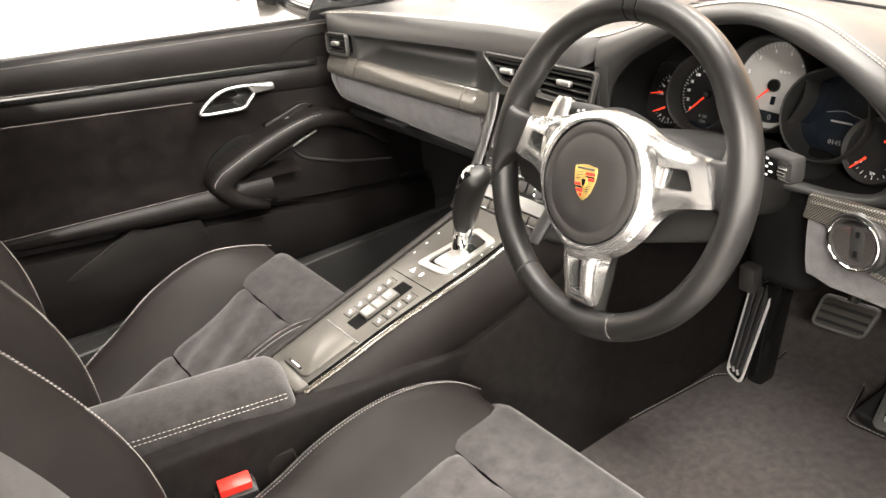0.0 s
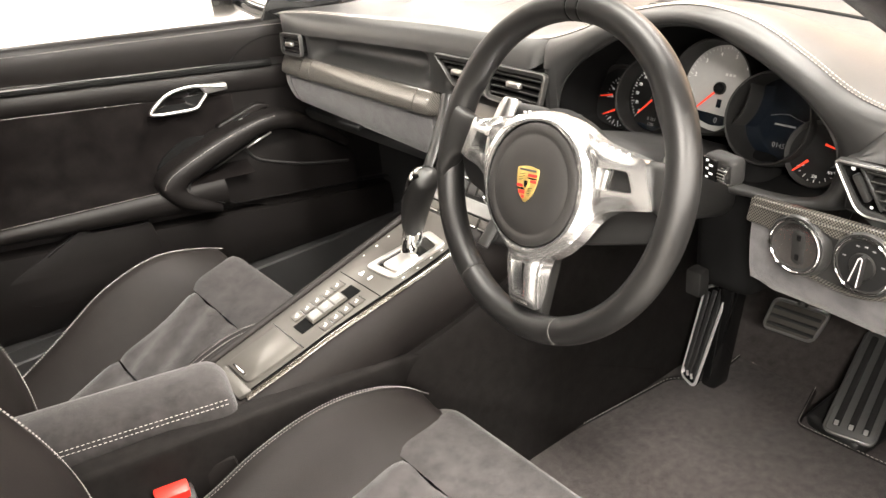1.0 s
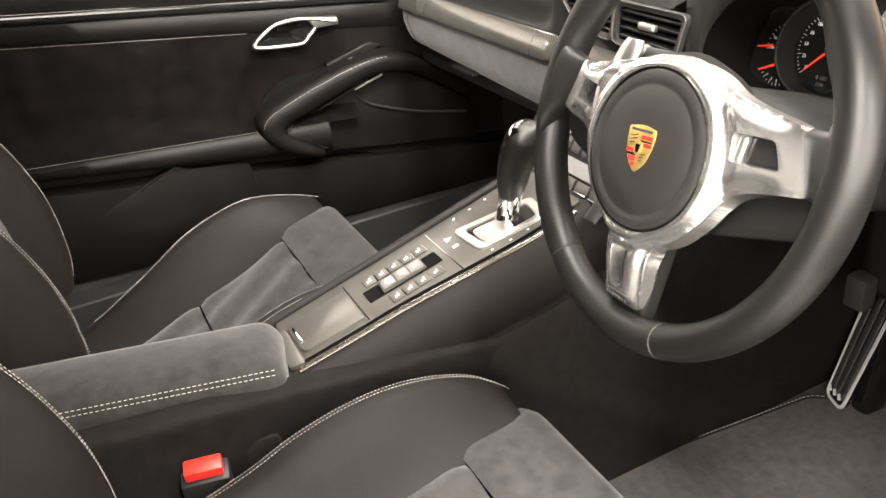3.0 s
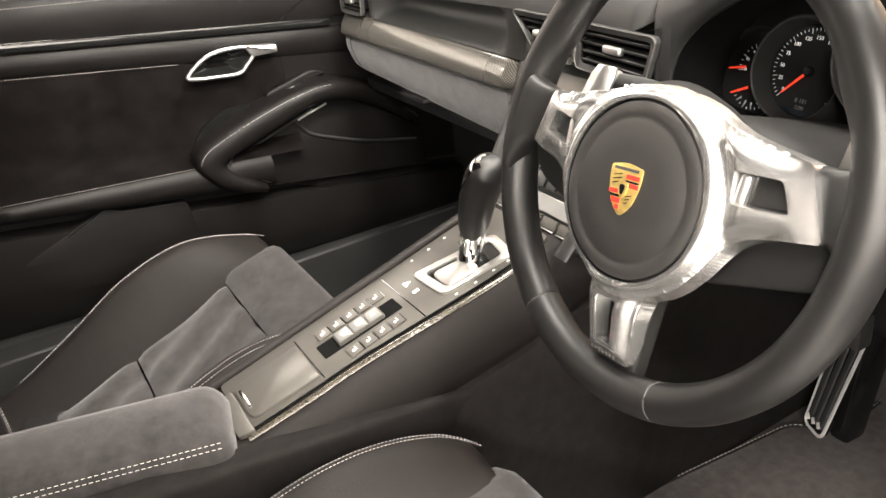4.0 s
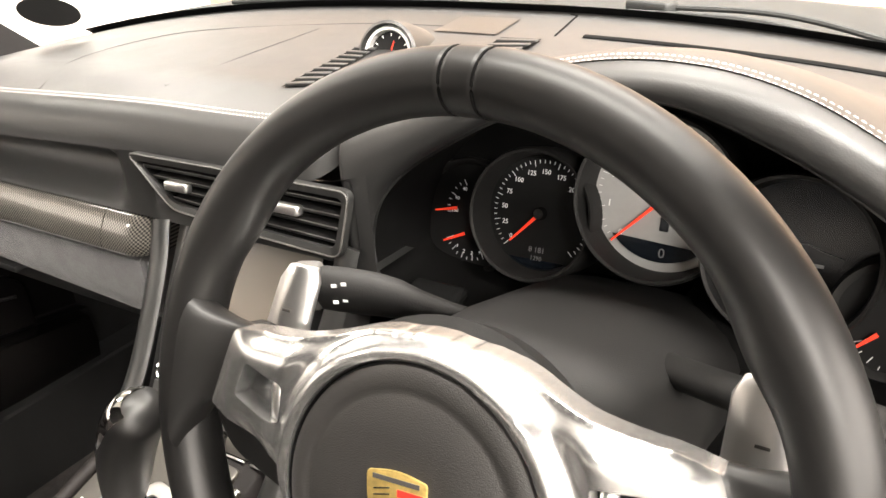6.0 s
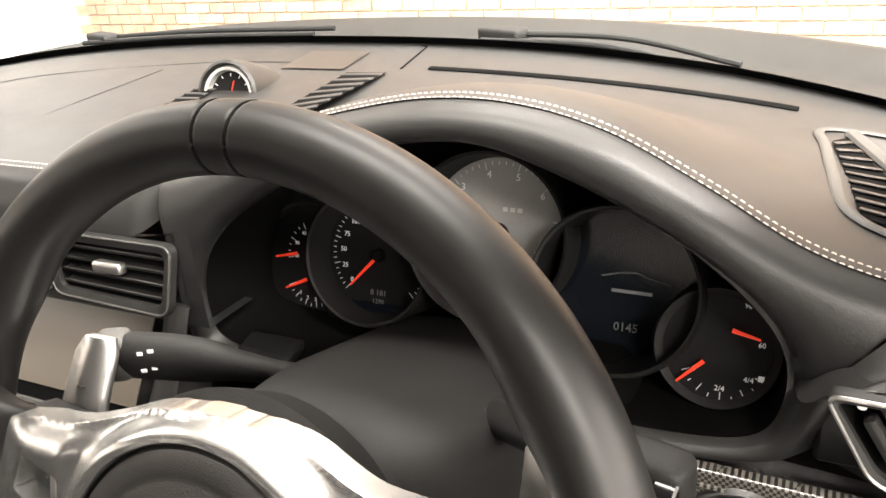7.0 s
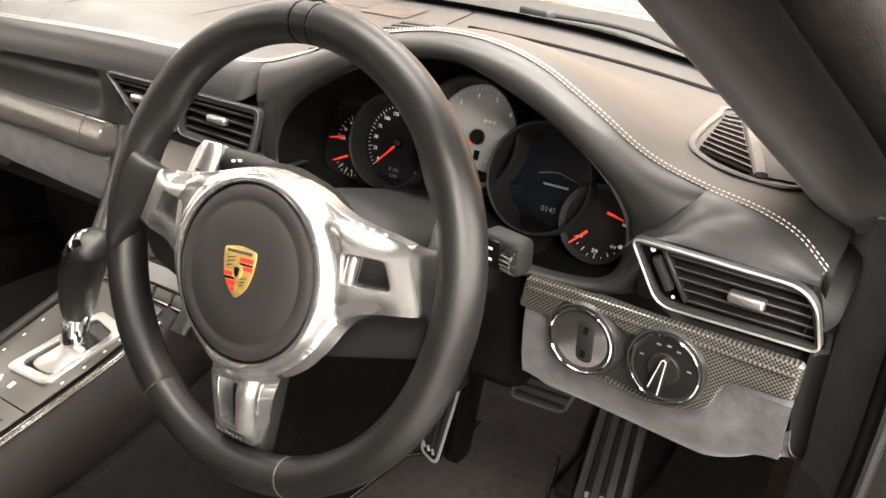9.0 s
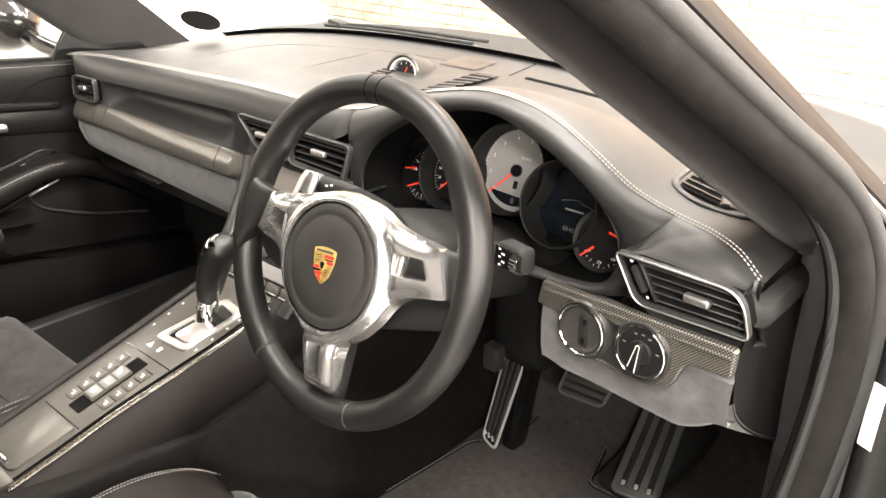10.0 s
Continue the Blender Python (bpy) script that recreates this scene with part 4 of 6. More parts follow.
for a in (87.2, 92.8):
    q = radians(a)
    loop = [RM @ Vector(((R + (TR - 0.0010) * math.cos(t)) * math.cos(q), (R + (TR - 0.0010) * math.cos(t)) * math.sin(q), (TR - 0.0010) * 1.12 * math.sin(t))) for t in (2 * math.pi * j / 40 for j in range(40))]
    part("seam", tube(loop, 0.0011, 6, True, up=RM.to_3x3() @ Vector((math.cos(q), math.sin(q), 0.3))), MATT_BLACK, rim, "dark seam round the rim")
HM = WM @ pose(0, -0.016, 0)
CUP = HM @ pose(0.0, -0.0035, -0.0015)


# silver spider: one casting with a round collar, two plates and a lower fork
def poly_gap(px, py, outline):
    """Distance of points to a closed outline, below zero inside."""
    best, inside = np.full(px.shape, 9.0), np.zeros(px.shape, bool)
    for (x0, y0), (x1, y1) in zip(outline, outline[1:] + outline[:1]):
        ex, ey = x1 - x0, y1 - y0
        f = np.clip(((px - x0) * ex + (py - y0) * ey) / (ex * ex + ey * ey + 1e-12), 0, 1)
        best = np.minimum(best, np.hypot(px - x0 - f * ex, py - y0 - f * ey))
        inside ^= ((y0 > py) != (y1 > py)) & (px < (x1 - x0) * (py - y0) / (y1 - y0 + 1e-12) + x0)
    return np.where(inside, -best, best)


def soft_min(a, b, k):
    h = np.clip(0.5 + 0.5 * (b - a) / k, 0, 1)
    return b + (a - b) * h - k * h * (1 - h)


ARM = rounded([(0.020, 0.066), (0.038, 0.0655, 0.02), (0.060, 0.0585, 0.02), (0.086, 0.0525, 0.02), (0.1215, 0.0485, 0.003), (0.1395, 0.0035, 0.003), (0.113, -0.0020, 0.010), (0.090, -0.0085, 0.012), (0.074, -0.0215, 0.010), (0.060, -0.040), (0.030, 0.0)], 0.004, 5)
FORK = rounded([(-0.030, -0.050), (0.028, -0.050), (0.0235, -0.090, 0.02), (0.0190, -0.1375, 0.004), (-0.0240, -0.1375, 0.004), (-0.0260, -0.090, 0.02)], 0.004, 5)
SIDE_WIN = rounded([(0.0775, 0.0325), (0.1085, 0.0345), (0.1175, 0.0150), (0.0800, 0.0110)], 0.0035, 5)
LOW_WIN = rounded([(-0.0115, -0.0865), (0.0085, -0.0865), (0.0060, -0.1230), (-0.0095, -0.1230)], 0.003, 5)
CY = -0.0035


def spider_gap(x, y):
    ax = np.abs(x)
    r = np.hypot(x, y - CY)
    arms = np.minimum(poly_gap(ax, y, ARM), poly_gap(x, y, FORK))
    g = soft_min(r - 0.0758, arms, 0.010)
    g = np.maximum(g, 0.0662 - r)
    g = np.maximum(g, -poly_gap(ax, y, SIDE_WIN))
    return np.maximum(g, -poly_gap(x, y, LOW_WIN))


def ease(a, b, x):
    f = np.clip((x - a) / (b - a), 0, 1)
    return f * f * (3 - 2 * f)


def spider_height(x, y):
    ax = np.abs(x)
    r = np.hypot(x, y - CY)
    # collar bead, then a hollow that flows out into the arms
    bead = 0.0252 - 0.0030 * ease(0.0692, 0.0662, r) - 0.0105 * ease(0.0700, 0.0800, r)
    side = 0.0205 - 0.30 * (ax - 0.078) - 0.05 * np.maximum(y - 0.040, 0)
    low = 0.0195 - 0.30 * (-y - 0.080)
    arm = np.where(y < -0.070, np.maximum(low, -0.004), np.clip(side, -0.006, 0.0212))
    arm -= 0.004 * np.exp(-((r - 0.080) / 0.006) ** 2)
    away = ease(0.071, 0.081, r) * np.where(y < -0.070, 1.0, ease(0.030, 0.055, ax))
    h = bead + (arm - bead) * away
    # rounded shoulders, crisp plate ends
    d = -soft_min(r - 0.0758, np.minimum(poly_gap(ax, y, ARM), poly_gap(x, y, FORK)), 0.010)
    soft = ease(0.125, 0.100, ax)
    return h - 0.0085 * soft * (1 - ease(0.0, 0.0150, d)) ** 2 - 0.0010 * (1 - ease(0.0, 0.0012, d))


STEP = 0.00125
gx, gy = np.meshgrid(np.arange(-116, 117) * STEP, np.arange(-114, 62) * STEP)
keep = spider_gap(gx[:-1, :-1] + STEP / 2, gy[:-1, :-1] + STEP / 2) < 0
used = np.zeros(gx.shape, bool)
for dy in (0, 1):
    for dx in (0, 1):
        used[dy:dy + keep.shape[0], dx:dx + keep.shape[1]] |= keep
sx, sy = gx.copy(), gy.copy()
full = np.zeros(gx.shape, int)
for dy in (0, 1):
    for dx in (0, 1):
        full[dy:dy + keep.shape[0], dx:dx + keep.shape[1]] += keep
border = used & (full < 4)
for k in range(4):
    g = spider_gap(sx, sy)
    e = 2e-4
    dx_, dy_ = (spider_gap(sx + e, sy) - spider_gap(sx - e, sy)) / (2 * e), (spider_gap(sx, sy + e) - spider_gap(sx, sy - e)) / (2 * e)
    n2 = np.maximum(dx_ ** 2 + dy_ ** 2, 0.2)
    sx, sy = np.where(border, sx - 0.8 * g * dx_ / n2, sx), np.where(border, sy - 0.8 * g * dy_ / n2, sy)
sz = spider_height(sx, sy)
# even out the casting's surface
for k in range(5):
    total, weight = np.zeros(sz.shape), np.zeros(sz.shape)
    for dy in (-1, 0, 1):
        for dx in (-1, 0, 1):
            near_ = np.roll(used, (dy, dx), (0, 1))
            total += np.where(near_, np.roll(sz, (dy, dx), (0, 1)), 0)
            weight += near_
    sz = np.where(used, total / np.maximum(weight, 1), sz)
spider = bmesh.new()
ids = {}
for i, j in zip(*np.nonzero(used)):
    ids[i, j] = spider.verts.new((sx[i, j], sy[i, j], sz[i, j]))
for i, j in zip(*np.nonzero(keep)):
    spider.faces.new((ids[i, j], ids[i, j + 1], ids[i + 1, j + 1], ids[i + 1, j]))
spider.normal_update()
# rounded edge and flared skirt behind the face
ring_edges = [e for e in spider.edges if e.is_boundary]
for out_, down in ((0.0006, 0.0004), (0.0006, 0.0012), (0.0012, 0.0050), (0.0024, 0.0070)):
    grown = bmesh.ops.extrude_edge_only(spider, edges=ring_edges)
    vs = [v for v in grown["geom"] if isinstance(v, bmesh.types.BMVert)]
    pxy = np.array([v.co[:2] for v in vs])
    e = 3e-4
    nx = (spider_gap(pxy[:, 0] + e, pxy[:, 1]) - spider_gap(pxy[:, 0] - e, pxy[:, 1])) / (2 * e)
    ny = (spider_gap(pxy[:, 0], pxy[:, 1] + e) - spider_gap(pxy[:, 0], pxy[:, 1] - e)) / (2 * e)
    rad_ = np.hypot(pxy[:, 0], pxy[:, 1] - CY)
    for v, u, w_, rr in zip(vs, nx, ny, rad_):
        flare = out_ * lerp(0.9 if v.co.y < 0.0 else 0.35, 0.12, smooth(0.080, 0.112, rr)) if rr > 0.07 else out_ * 0.15
        v.co += Vector((u * flare, w_ * flare, -down))
    ring_edges = [e for e in grown["geom"] if isinstance(e, bmesh.types.BMEdge)]
bmesh.ops.recalc_face_normals(spider, faces=spider.faces[:])
spider.transform(HM)
sp_ob = part("spoke_frame", spider, SPOKE_SILVER, wheel, "satin silver spoke frame", sharp=50)
for k in range(7):
    part("name_bar", rbox(0.0024, 0.0030 - 0.0006 * (k % 2), 0.0006, 0.0002, 1, HM @ pose(-0.012 + 0.0040 * k, -0.1312, 0.0046) @ pose(0, 0, 0, 16.7, 0, 0)), GREY_METAL, sp_ob)
for s in (1, -1):
    part("shift_button", rbox(0.0075, 0.0200, 0.008, 0.003, 3, HM @ pose(s * 0.0835, 0.0218, 0.0105, 0, s * 17, s * -3)), ALU, sp_ob, "silver shift button")
    part("button_gap", rbox(0.046, 0.030, 0.003, 0.001, 1, HM @ pose(s * 0.098, 0.0220, 0.001, 0, s * 17, 0)), GLOSS_BLACK, sp_ob)
part("hub_ring", lathe([(0.0648, 0.010), (0.0648, 0.0222), (0.0654, 0.0232), (0.0664, 0.0226), (0.0668, 0.0205), (0.0668, 0.010)], 96, CUP), GLOSS_BLACK, wheel, "dark gap ring round the hub")
cover = part("airbag_cover", lathe([(0, 0.0268), (0.03, 0.0266), (0.0490, 0.0256), (0.0508, 0.0246), (0.0524, 0.0243), (0.0542, 0.0247), (0.0560, 0.0252), (0.061, 0.0246), (0.0636, 0.0232), (0.0646, 0.0205), (0.0646, 0.008), (0.0, 0.006)], 96, CUP), HUB_PLASTIC, wheel, "round matt black airbag cover")
# plain shield badge
SH = rounded([(-0.0155, 0.0165, 0.002), (0, 0.0195, 0.010), (0.0155, 0.0165, 0.002), (0.0152, 0.004, 0.012), (0.0100, -0.0115, 0.010), (0.0, -0.0198, 0.003), (-0.0100, -0.0115, 0.010), (-0.0152, 0.004, 0.012)], 0.006, 5)
SHM = CUP @ pose(-0.0020, 0.0, 0.0264, 0, 0, 4)
badge = part("badge", prism(SH, 0.0014, 0.0006, SHM), GOLD, cover, "gold shield badge with red and black fields")
BM_ = SHM @ pose(0, 0, 0.0015)
for x0, x1, y0, y1, mt in ((0.0010, 0.0138, 0.0080, 0.0112, RED), (0.0046, 0.0138, 0.0020, 0.0052, RED), (0.0010, 0.0138, 0.0056, 0.0070, GLOSS_BLACK),
                           (-0.0132, -0.0046, -0.0036, -0.0006, RED), (-0.0118, -0.0010, -0.0060, -0.0042, GLOSS_BLACK), (-0.0096, -0.0010, -0.0104, -0.0068, RED), (-0.0050, -0.0010, -0.0146, -0.0116, RED)):
    part("badge_field", rbox(x1 - x0, y1 - y0, 0.0005, 0.0001, 1, BM_ @ pose((x0 + x1) / 2, (y0 + y1) / 2, 0)), mt, badge)
for k in range(3):
    part("badge_field", rbox(0.0085, 0.0006, 0.0004, 0.0001, 1, BM_ @ pose(-0.0072, 0.0100 - 0.0028 * k, 0, 0, 0, 14)), GLOSS_BLACK, badge)
    part("badge_field", rbox(0.0065 - 0.0012 * k, 0.0006, 0.0004, 0.0001, 1, BM_ @ pose(0.0062 - 0.0008 * k, -0.0038 - 0.0026 * k, 0, 0, 0, 14)), GLOSS_BLACK, badge)
part("badge_field", rbox(0.0240, 0.0022, 0.0004, 0.0001, 1, BM_ @ pose(0, 0.0146, 0)), GREY_METAL, badge)
part("badge_centre", prism([(x * 0.32, y * 0.32) for x, y in SH], 0.001, 0.0003, BM_), GOLD, badge)
part("badge_horse", prism([(x * 0.16, y * 0.2) for x, y in SH], 0.0004, 0, BM_ @ pose(0, 0, 0.001)), GLOSS_BLACK, badge)
# dark rear shell and thumb pads
part("rear_shell", lathe([(0.0, -0.055), (0.055, -0.055), (0.072, -0.03), (0.078, -0.008), (0.066, 0.002), (0.0, 0.002)], 48, HM), SHROUD, wheel)
for s in (1, -1):
    o = rounded([(s * 0.05, 0.03), (s * 0.150, 0.044), (s * 0.158, -0.004), (s * 0.140, -0.028), (s * 0.05, -0.055)], 0.012, 4)
    part("spoke_backing", prism(o if s > 0 else o[::-1], 0.022, 0.004, HM @ pose(0, 0, -0.036)), SHROUD, wheel)
    rows = []
    for i in range(15):
        f = i / 14
        g_ = smooth(0, 1, f)
        x_hi, x_lo = lerp(0.1205, 0.158, f), lerp(0.1385, 0.163, f)
        hi, lo = lerp(0.0485, 0.057, f ** 2), lerp(0.0020, -0.030, f ** 2)
        th = lerp(0.0085, 0.0150, g_)
        row = []
        for j in range(24):
            t = 2 * math.pi * j / 24
            cx, sz_ = math.cos(t), math.sin(t)
            v = abs(cx) ** 0.5 * (1 if cx > 0 else -1)
            x = lerp(x_lo, x_hi, v * 0.5 + 0.5)
            row.append(HM @ Vector((s * x, (hi + lo) / 2 + (hi - lo) / 2 * v, lerp(-0.0065, -0.0035, g_) + th * abs(sz_) ** 0.7 * (1 if sz_ > 0 else -1))))
        rows.append(row)
    part("thumb_rest", grid(rows, wrap_v=True, cap=True), RIM_LEATHER, wheel, "leather bridge to the rim")
o = rounded([(-0.024, -0.05), (0.024, -0.05), (0.022, -0.150), (-0.022, -0.150)], 0.01, 4)
part("spoke_backing", prism(o, 0.012, 0.003, HM @ pose(0, 0, -0.024)), SHROUD, wheel)
# shift paddles: bent silver blades behind the rim
for s in (1, -1):
    rows = []
    for i in range(9):
        f = i / 8
        y = lerp(0.010, 0.075, f)
        w = lerp(0.0165, 0.0135, f) * (1 - 0.30 * smooth(0.90, 1.0, f))
        xc = (0.1290 if s > 0 else 0.1300) - 0.003 * f * f
        zc = (-0.026 if s > 0 else -0.036) - 0.014 * f
        sec = [(-w, 0.0), (-w * 0.9, 0.0030), (0, 0.0042), (w * 0.9, 0.0030), (w, 0.0), (w * 0.9, -0.003), (0, -0.0026), (-w * 0.9, -0.003)]
        rows.append([HM @ Vector((s * (xc + a), y, zc + b)) for a, b in sec])
    pad_ = part("shift_paddle", grid(rows, wrap_v=True, cap=True), ALU, wheel, "silver shift paddle", sharp=70)
    part("paddle_mark", rbox(0.006, 0.0014, 0.0006, 0.0002, 1, HM @ pose(s * 0.129, 0.050, -0.0295 if s > 0 else -0.0395, -12, 0, 0)), GREY_METAL, pad_)

# ---- steering column ----
column = thing("steering_column", (0.342, 0.2, 0.7), "black steering column shroud with stalks", "steering column")
rows = []
for i in range(13):
    f = i / 12
    c = Vector((0.345, lerp(0.075, 0.29, f), lerp(0.768, 0.703, f)))
    w, h = lerp(0.066, 0.088, smooth(0, 0.5, f)) * (1 - 0.25 * (1 - smooth(0, 0.12, f))), lerp(0.050, 0.046, f) * (1 - 0.3 * (1 - smooth(0, 0.12, f)))
    row = []
    for j in range(28):
        t = 2 * math.pi * j / 28
        cx, sz = math.cos(t), math.sin(t)
        row.append(c + Vector((w * abs(cx) ** 0.7 * (1 if cx > 0 else -1), 0, h * abs(sz) ** 0.75 * (1 if sz > 0 else -1))))
    rows.append(row)
part("shroud", grid(rows, wrap_v=True, cap=True), SHROUD, column, "dark column shroud")
part("gloss_cover", rbox(0.046, 0.030, 0.012, 0.005, 3, pose(0.219, 0.214, 0.745, 14, 0, 0)), GLOSS_BLACK, column, "gloss black cover")
part("lower_housing", rbox(0.090, 0.13, 0.175, 0.030, 4, pose(0.418, 0.300, 0.665, 0, 0, 0)), MATT_BLACK, column)
st = part("indicator_stalk", tube(curve([(0.285, 0.195, 0.748), (0.258, 0.150, 0.782), (0.236, 0.130, 0.796), (0.199, 0.112, 0.803)], 14), [0.009, 0.009, 0.010, 0.010, 0.011, 0.012, 0.0135, 0.015, 0.0155, 0.016, 0.016, 0.016, 0.0155, 0.0125], 20, flat=0.72, up=(0, 1, 0.2)), SHROUD, column, "black indicator stalk")
part("stalk_tip", rbox(0.020, 0.020, 0.029, 0.007, 4, pose(0.199, 0.1115, 0.803, 0, 0, 26)), TRIM_GREY, st, "satin grey stalk tip")
for k, (dx, dz) in enumerate(((0.0, 0.0065), (0.0, -0.0045))):
    part("stalk_mark", merged(*[rbox(0.0032, 0.0006, 0.0022, 0.0001, 1, pose(0.222 + dx + 0.0045 * n, 0.1085 - 0.0004 * n + 0.004 * n, 0.803 + dz + 0.0004 * n, 0, 0, 26)) for n in range(2)]), WHITE_MARK, st)
st = part("wiper_stalk", tube(curve([(0.40, 0.17, 0.770), (0.445, 0.135, 0.790), (0.490, 0.112, 0.803)], 10), 0.011, 14, flat=0.75), SHROUD, column, "black wiper stalk")
WSM = pose(0.500, 0.108, 0.805, 0, 0, -12)
part("stalk_end", rbox(0.038, 0.022, 0.028, 0.008, 4, WSM), SHROUD, st)
part("stalk_plate", rbox(0.020, 0.002, 0.022, 0.001, 2, WSM @ pose(-0.007, -0.0112, 0)), GLOSS_BLACK, st, "glossy marked face")
part("stalk_thumbwheel", lathe([(0.0, -0.005), (0.0085, -0.005), (0.0095, -0.004), (0.0095, 0.004), (0.0085, 0.005), (0.0, 0.005)], 24, WSM @ pose(0.0125, -0.0075, 0.0, 0, 90, 0)), GLOSS_BLACK, st, "ridged thumbwheel")
for k in range(7):
    a = radians(150 + 10 * k * 2)
    part("wheel_ridge", rbox(0.0088, 0.0012, 0.0012, 0.0003, 1, WSM @ pose(0.0125, -0.0075 + 0.0097 * math.cos(a), 0.0097 * math.sin(a))), TRIM_GREY, st)
for k in range(5):
    part("stalk_mark", rbox(0.0044 if k % 2 else 0.0030, 0.0006, 0.0018, 0.0001, 1, WSM @ pose(-0.008 + (0.003 if k % 2 else -0.002), -0.0124, 0.0085 - 0.0042 * k)), WHITE_MARK, st)

# ---- centre console ----
console = thing("centre_console", (0.02, -0.05, 0.2), "rising centre console with grey plate and rows of buttons", "console")
CPM = plane_pose((0.02, -0.03, 0.562), (1, 0, 0), (0, 1, 0.28))
rows, low_r, low_l = [], [], []
for i in range(61):
    y = lerp(-0.30, 0.90, i / 60)
    zt = 0.558 + 0.28 * (min(y, 0.20) + 0.03) + 0.15 * max(0, min(y, 0.5) - 0.20)
    wl = -0.046
    wr = lerp(0.066, 0.098, smooth(-0.2, 0.1, y))
    b = 0.163
    prof = [(-0.100, zt - 0.09), (-0.092, zt - 0.055), (-0.062, zt - 0.016), (wl - 0.006, zt + 0.004), (wl, zt + 0.004), (wl + 0.004, zt), (wr - 0.004, zt), (wr, zt - 0.003),
            (wr + 0.010, zt - 0.014), (wr + 0.020, zt - 0.04), (wr + 0.022, zt - 0.065), (wr + 0.016, zt - 0.085), (wr + 0.012, zt - 0.09)]
    if y < 0.205:
        rows.append([(x, y, z) for x, z in prof])
    low_r.append([(x, y, z) for x, z in ((wr + 0.008, zt - 0.088), (wr + 0.020, zt - 0.092), (wr + 0.024, zt - 0.10), (wr + 0.026, zt - 0.13), (wr + 0.030, lerp(b, zt, 0.4)), (wr + 0.031, b + 0.03), (wr + 0.030, b))])
    low_l.append([(x, y, z) for x, z in ((-0.095, zt - 0.088), (-0.104, zt - 0.095), (-0.108, lerp(b, zt, 0.5)), (-0.115, b + 0.03), (-0.13, b))])
part("body", grid(rows), LEATHER, console, "black leather console sides", sharp=60)
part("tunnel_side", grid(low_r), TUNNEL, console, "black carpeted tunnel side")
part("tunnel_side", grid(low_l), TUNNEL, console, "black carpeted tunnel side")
PL = [(-0.058, -0.232), (0.038, -0.232), (0.044, -0.09), (0.062, 0.06), (0.064, 0.155), (-0.058, 0.155)]
part("top_plate", prism(rounded(PL, 0.006, 3), 0.004, 0.001, CPM @ pose(0, 0, -0.003)), GREY_METAL, console, "satin grey metallic top plate")
part("end_plate", prism(rounded([(-0.034, -0.243), (0.04, -0.243), (0.046, -0.225), (-0.034, -0.225)], 0.003, 3), 0.005, 0.001, CPM @ pose(0, 0, -0.002)), GREY_METAL, console, "satin metal end strip")
lid = part("lid", prism(rounded([(-0.036, -0.222, 0.012), (0.030, -0.222, 0.012), (0.036, -0.140, 0.002), (-0.036, -0.140, 0.002)], 0.01, 5), 0.005, 0.0015, CPM), GREY_METAL, console, "satin grey ashtray lid")
part("lid_lip", rbox(0.036, 0.003, 0.002, 0.001, 2, CPM @ pose(-0.004, -0.2165, 0.0055)), CHROME, lid)
part("plate_joint", rbox(0.088, 0.0014, 0.001, 0.0003, 1, CPM @ pose(-0.004, -0.1375, 0.0012)), GLOSS_BLACK, console)
part("plate_joint", rbox(0.104, 0.0014, 0.001, 0.0003, 1, CPM @ pose(0.002, -0.013, 0.0012)), GLOSS_BLACK, console)
# slot with the centre switch bank
part("switch_slot", prism(rounded([(-0.013, -0.124), (0.014, -0.124), (0.0175, -0.022), (-0.0085, -0.022)], 0.002, 3), 0.0006, 0, CPM @ pose(0, 0, 0.001)), MATT_BLACK, console)
bank = part("switch_bank", rbox(0.0215, 0.060, 0.006, 0.0012, 2, CPM @ pose(0.0022, -0.073, 0.0030, 0, 0, -2)), GREY_METAL, console, "satin grey switch bank")
for k in range(3):
    part("bank_key", rbox(0.0185, 0.0170, 0.0020, 0.0008, 2, CPM @ pose(0.0022 + 0.0007 * (k - 1), -0.0925 + 0.0195 * k, 0.0062, 0, 0, -2)), PANEL_SILVER, bank, "light grey key")
    part("switch_symbol", rbox(0.0060, 0.0045, 0.0004, 0.0001, 1, CPM @ pose(0.0022 + 0.0007 * (k - 1), -0.0925 + 0.0195 * k, 0.0072)), DIAL_BAR, bank)
for side, n, x0 in ((-1, 5, -0.0285), (1, 4, 0.0295)):
    for k in range(n):
        y = (-0.108 if side < 0 else -0.094) + k * 0.0182
        bx_ = x0 + side * 0.0035 * (y + 0.06) * 2 + 0.0022
        bt = part("button", rbox(0.0170, 0.0160, 0.0030, 0.0008, 2, CPM @ pose(bx_, y, 0.0016)), GREY_METAL, console)
        part("button_symbol", merged(rbox(0.0064, 0.0014, 0.0003, 0.0001, 1, CPM @ pose(bx_ - 0.001, y + 0.0018, 0.0033)), rbox(0.0038, 0.0030, 0.0003, 0.0001, 1, CPM @ pose(bx_ + 0.0012, y - 0.0016, 0.0033))), DIAL_BAR, bt)
        part("button_joint", rbox(0.0172, 0.0010, 0.0008, 0.0002, 1, CPM @ pose(bx_, y + 0.0091, 0.0012)), GLOSS_BLACK, bt)
tri = [(0, 0.005), (-0.005, -0.004), (0.005, -0.004)]
part("warning_symbol", prism(tri, 0.0006, 0, CPM @ pose(-0.015, 0.003, 0.001)), WHITE_MARK, console)
part("lock_symbol", rbox(0.005, 0.008, 0.0006, 0.0002, 1, CPM @ pose(0.006, 0.003, 0.0012)), WHITE_MARK, console)
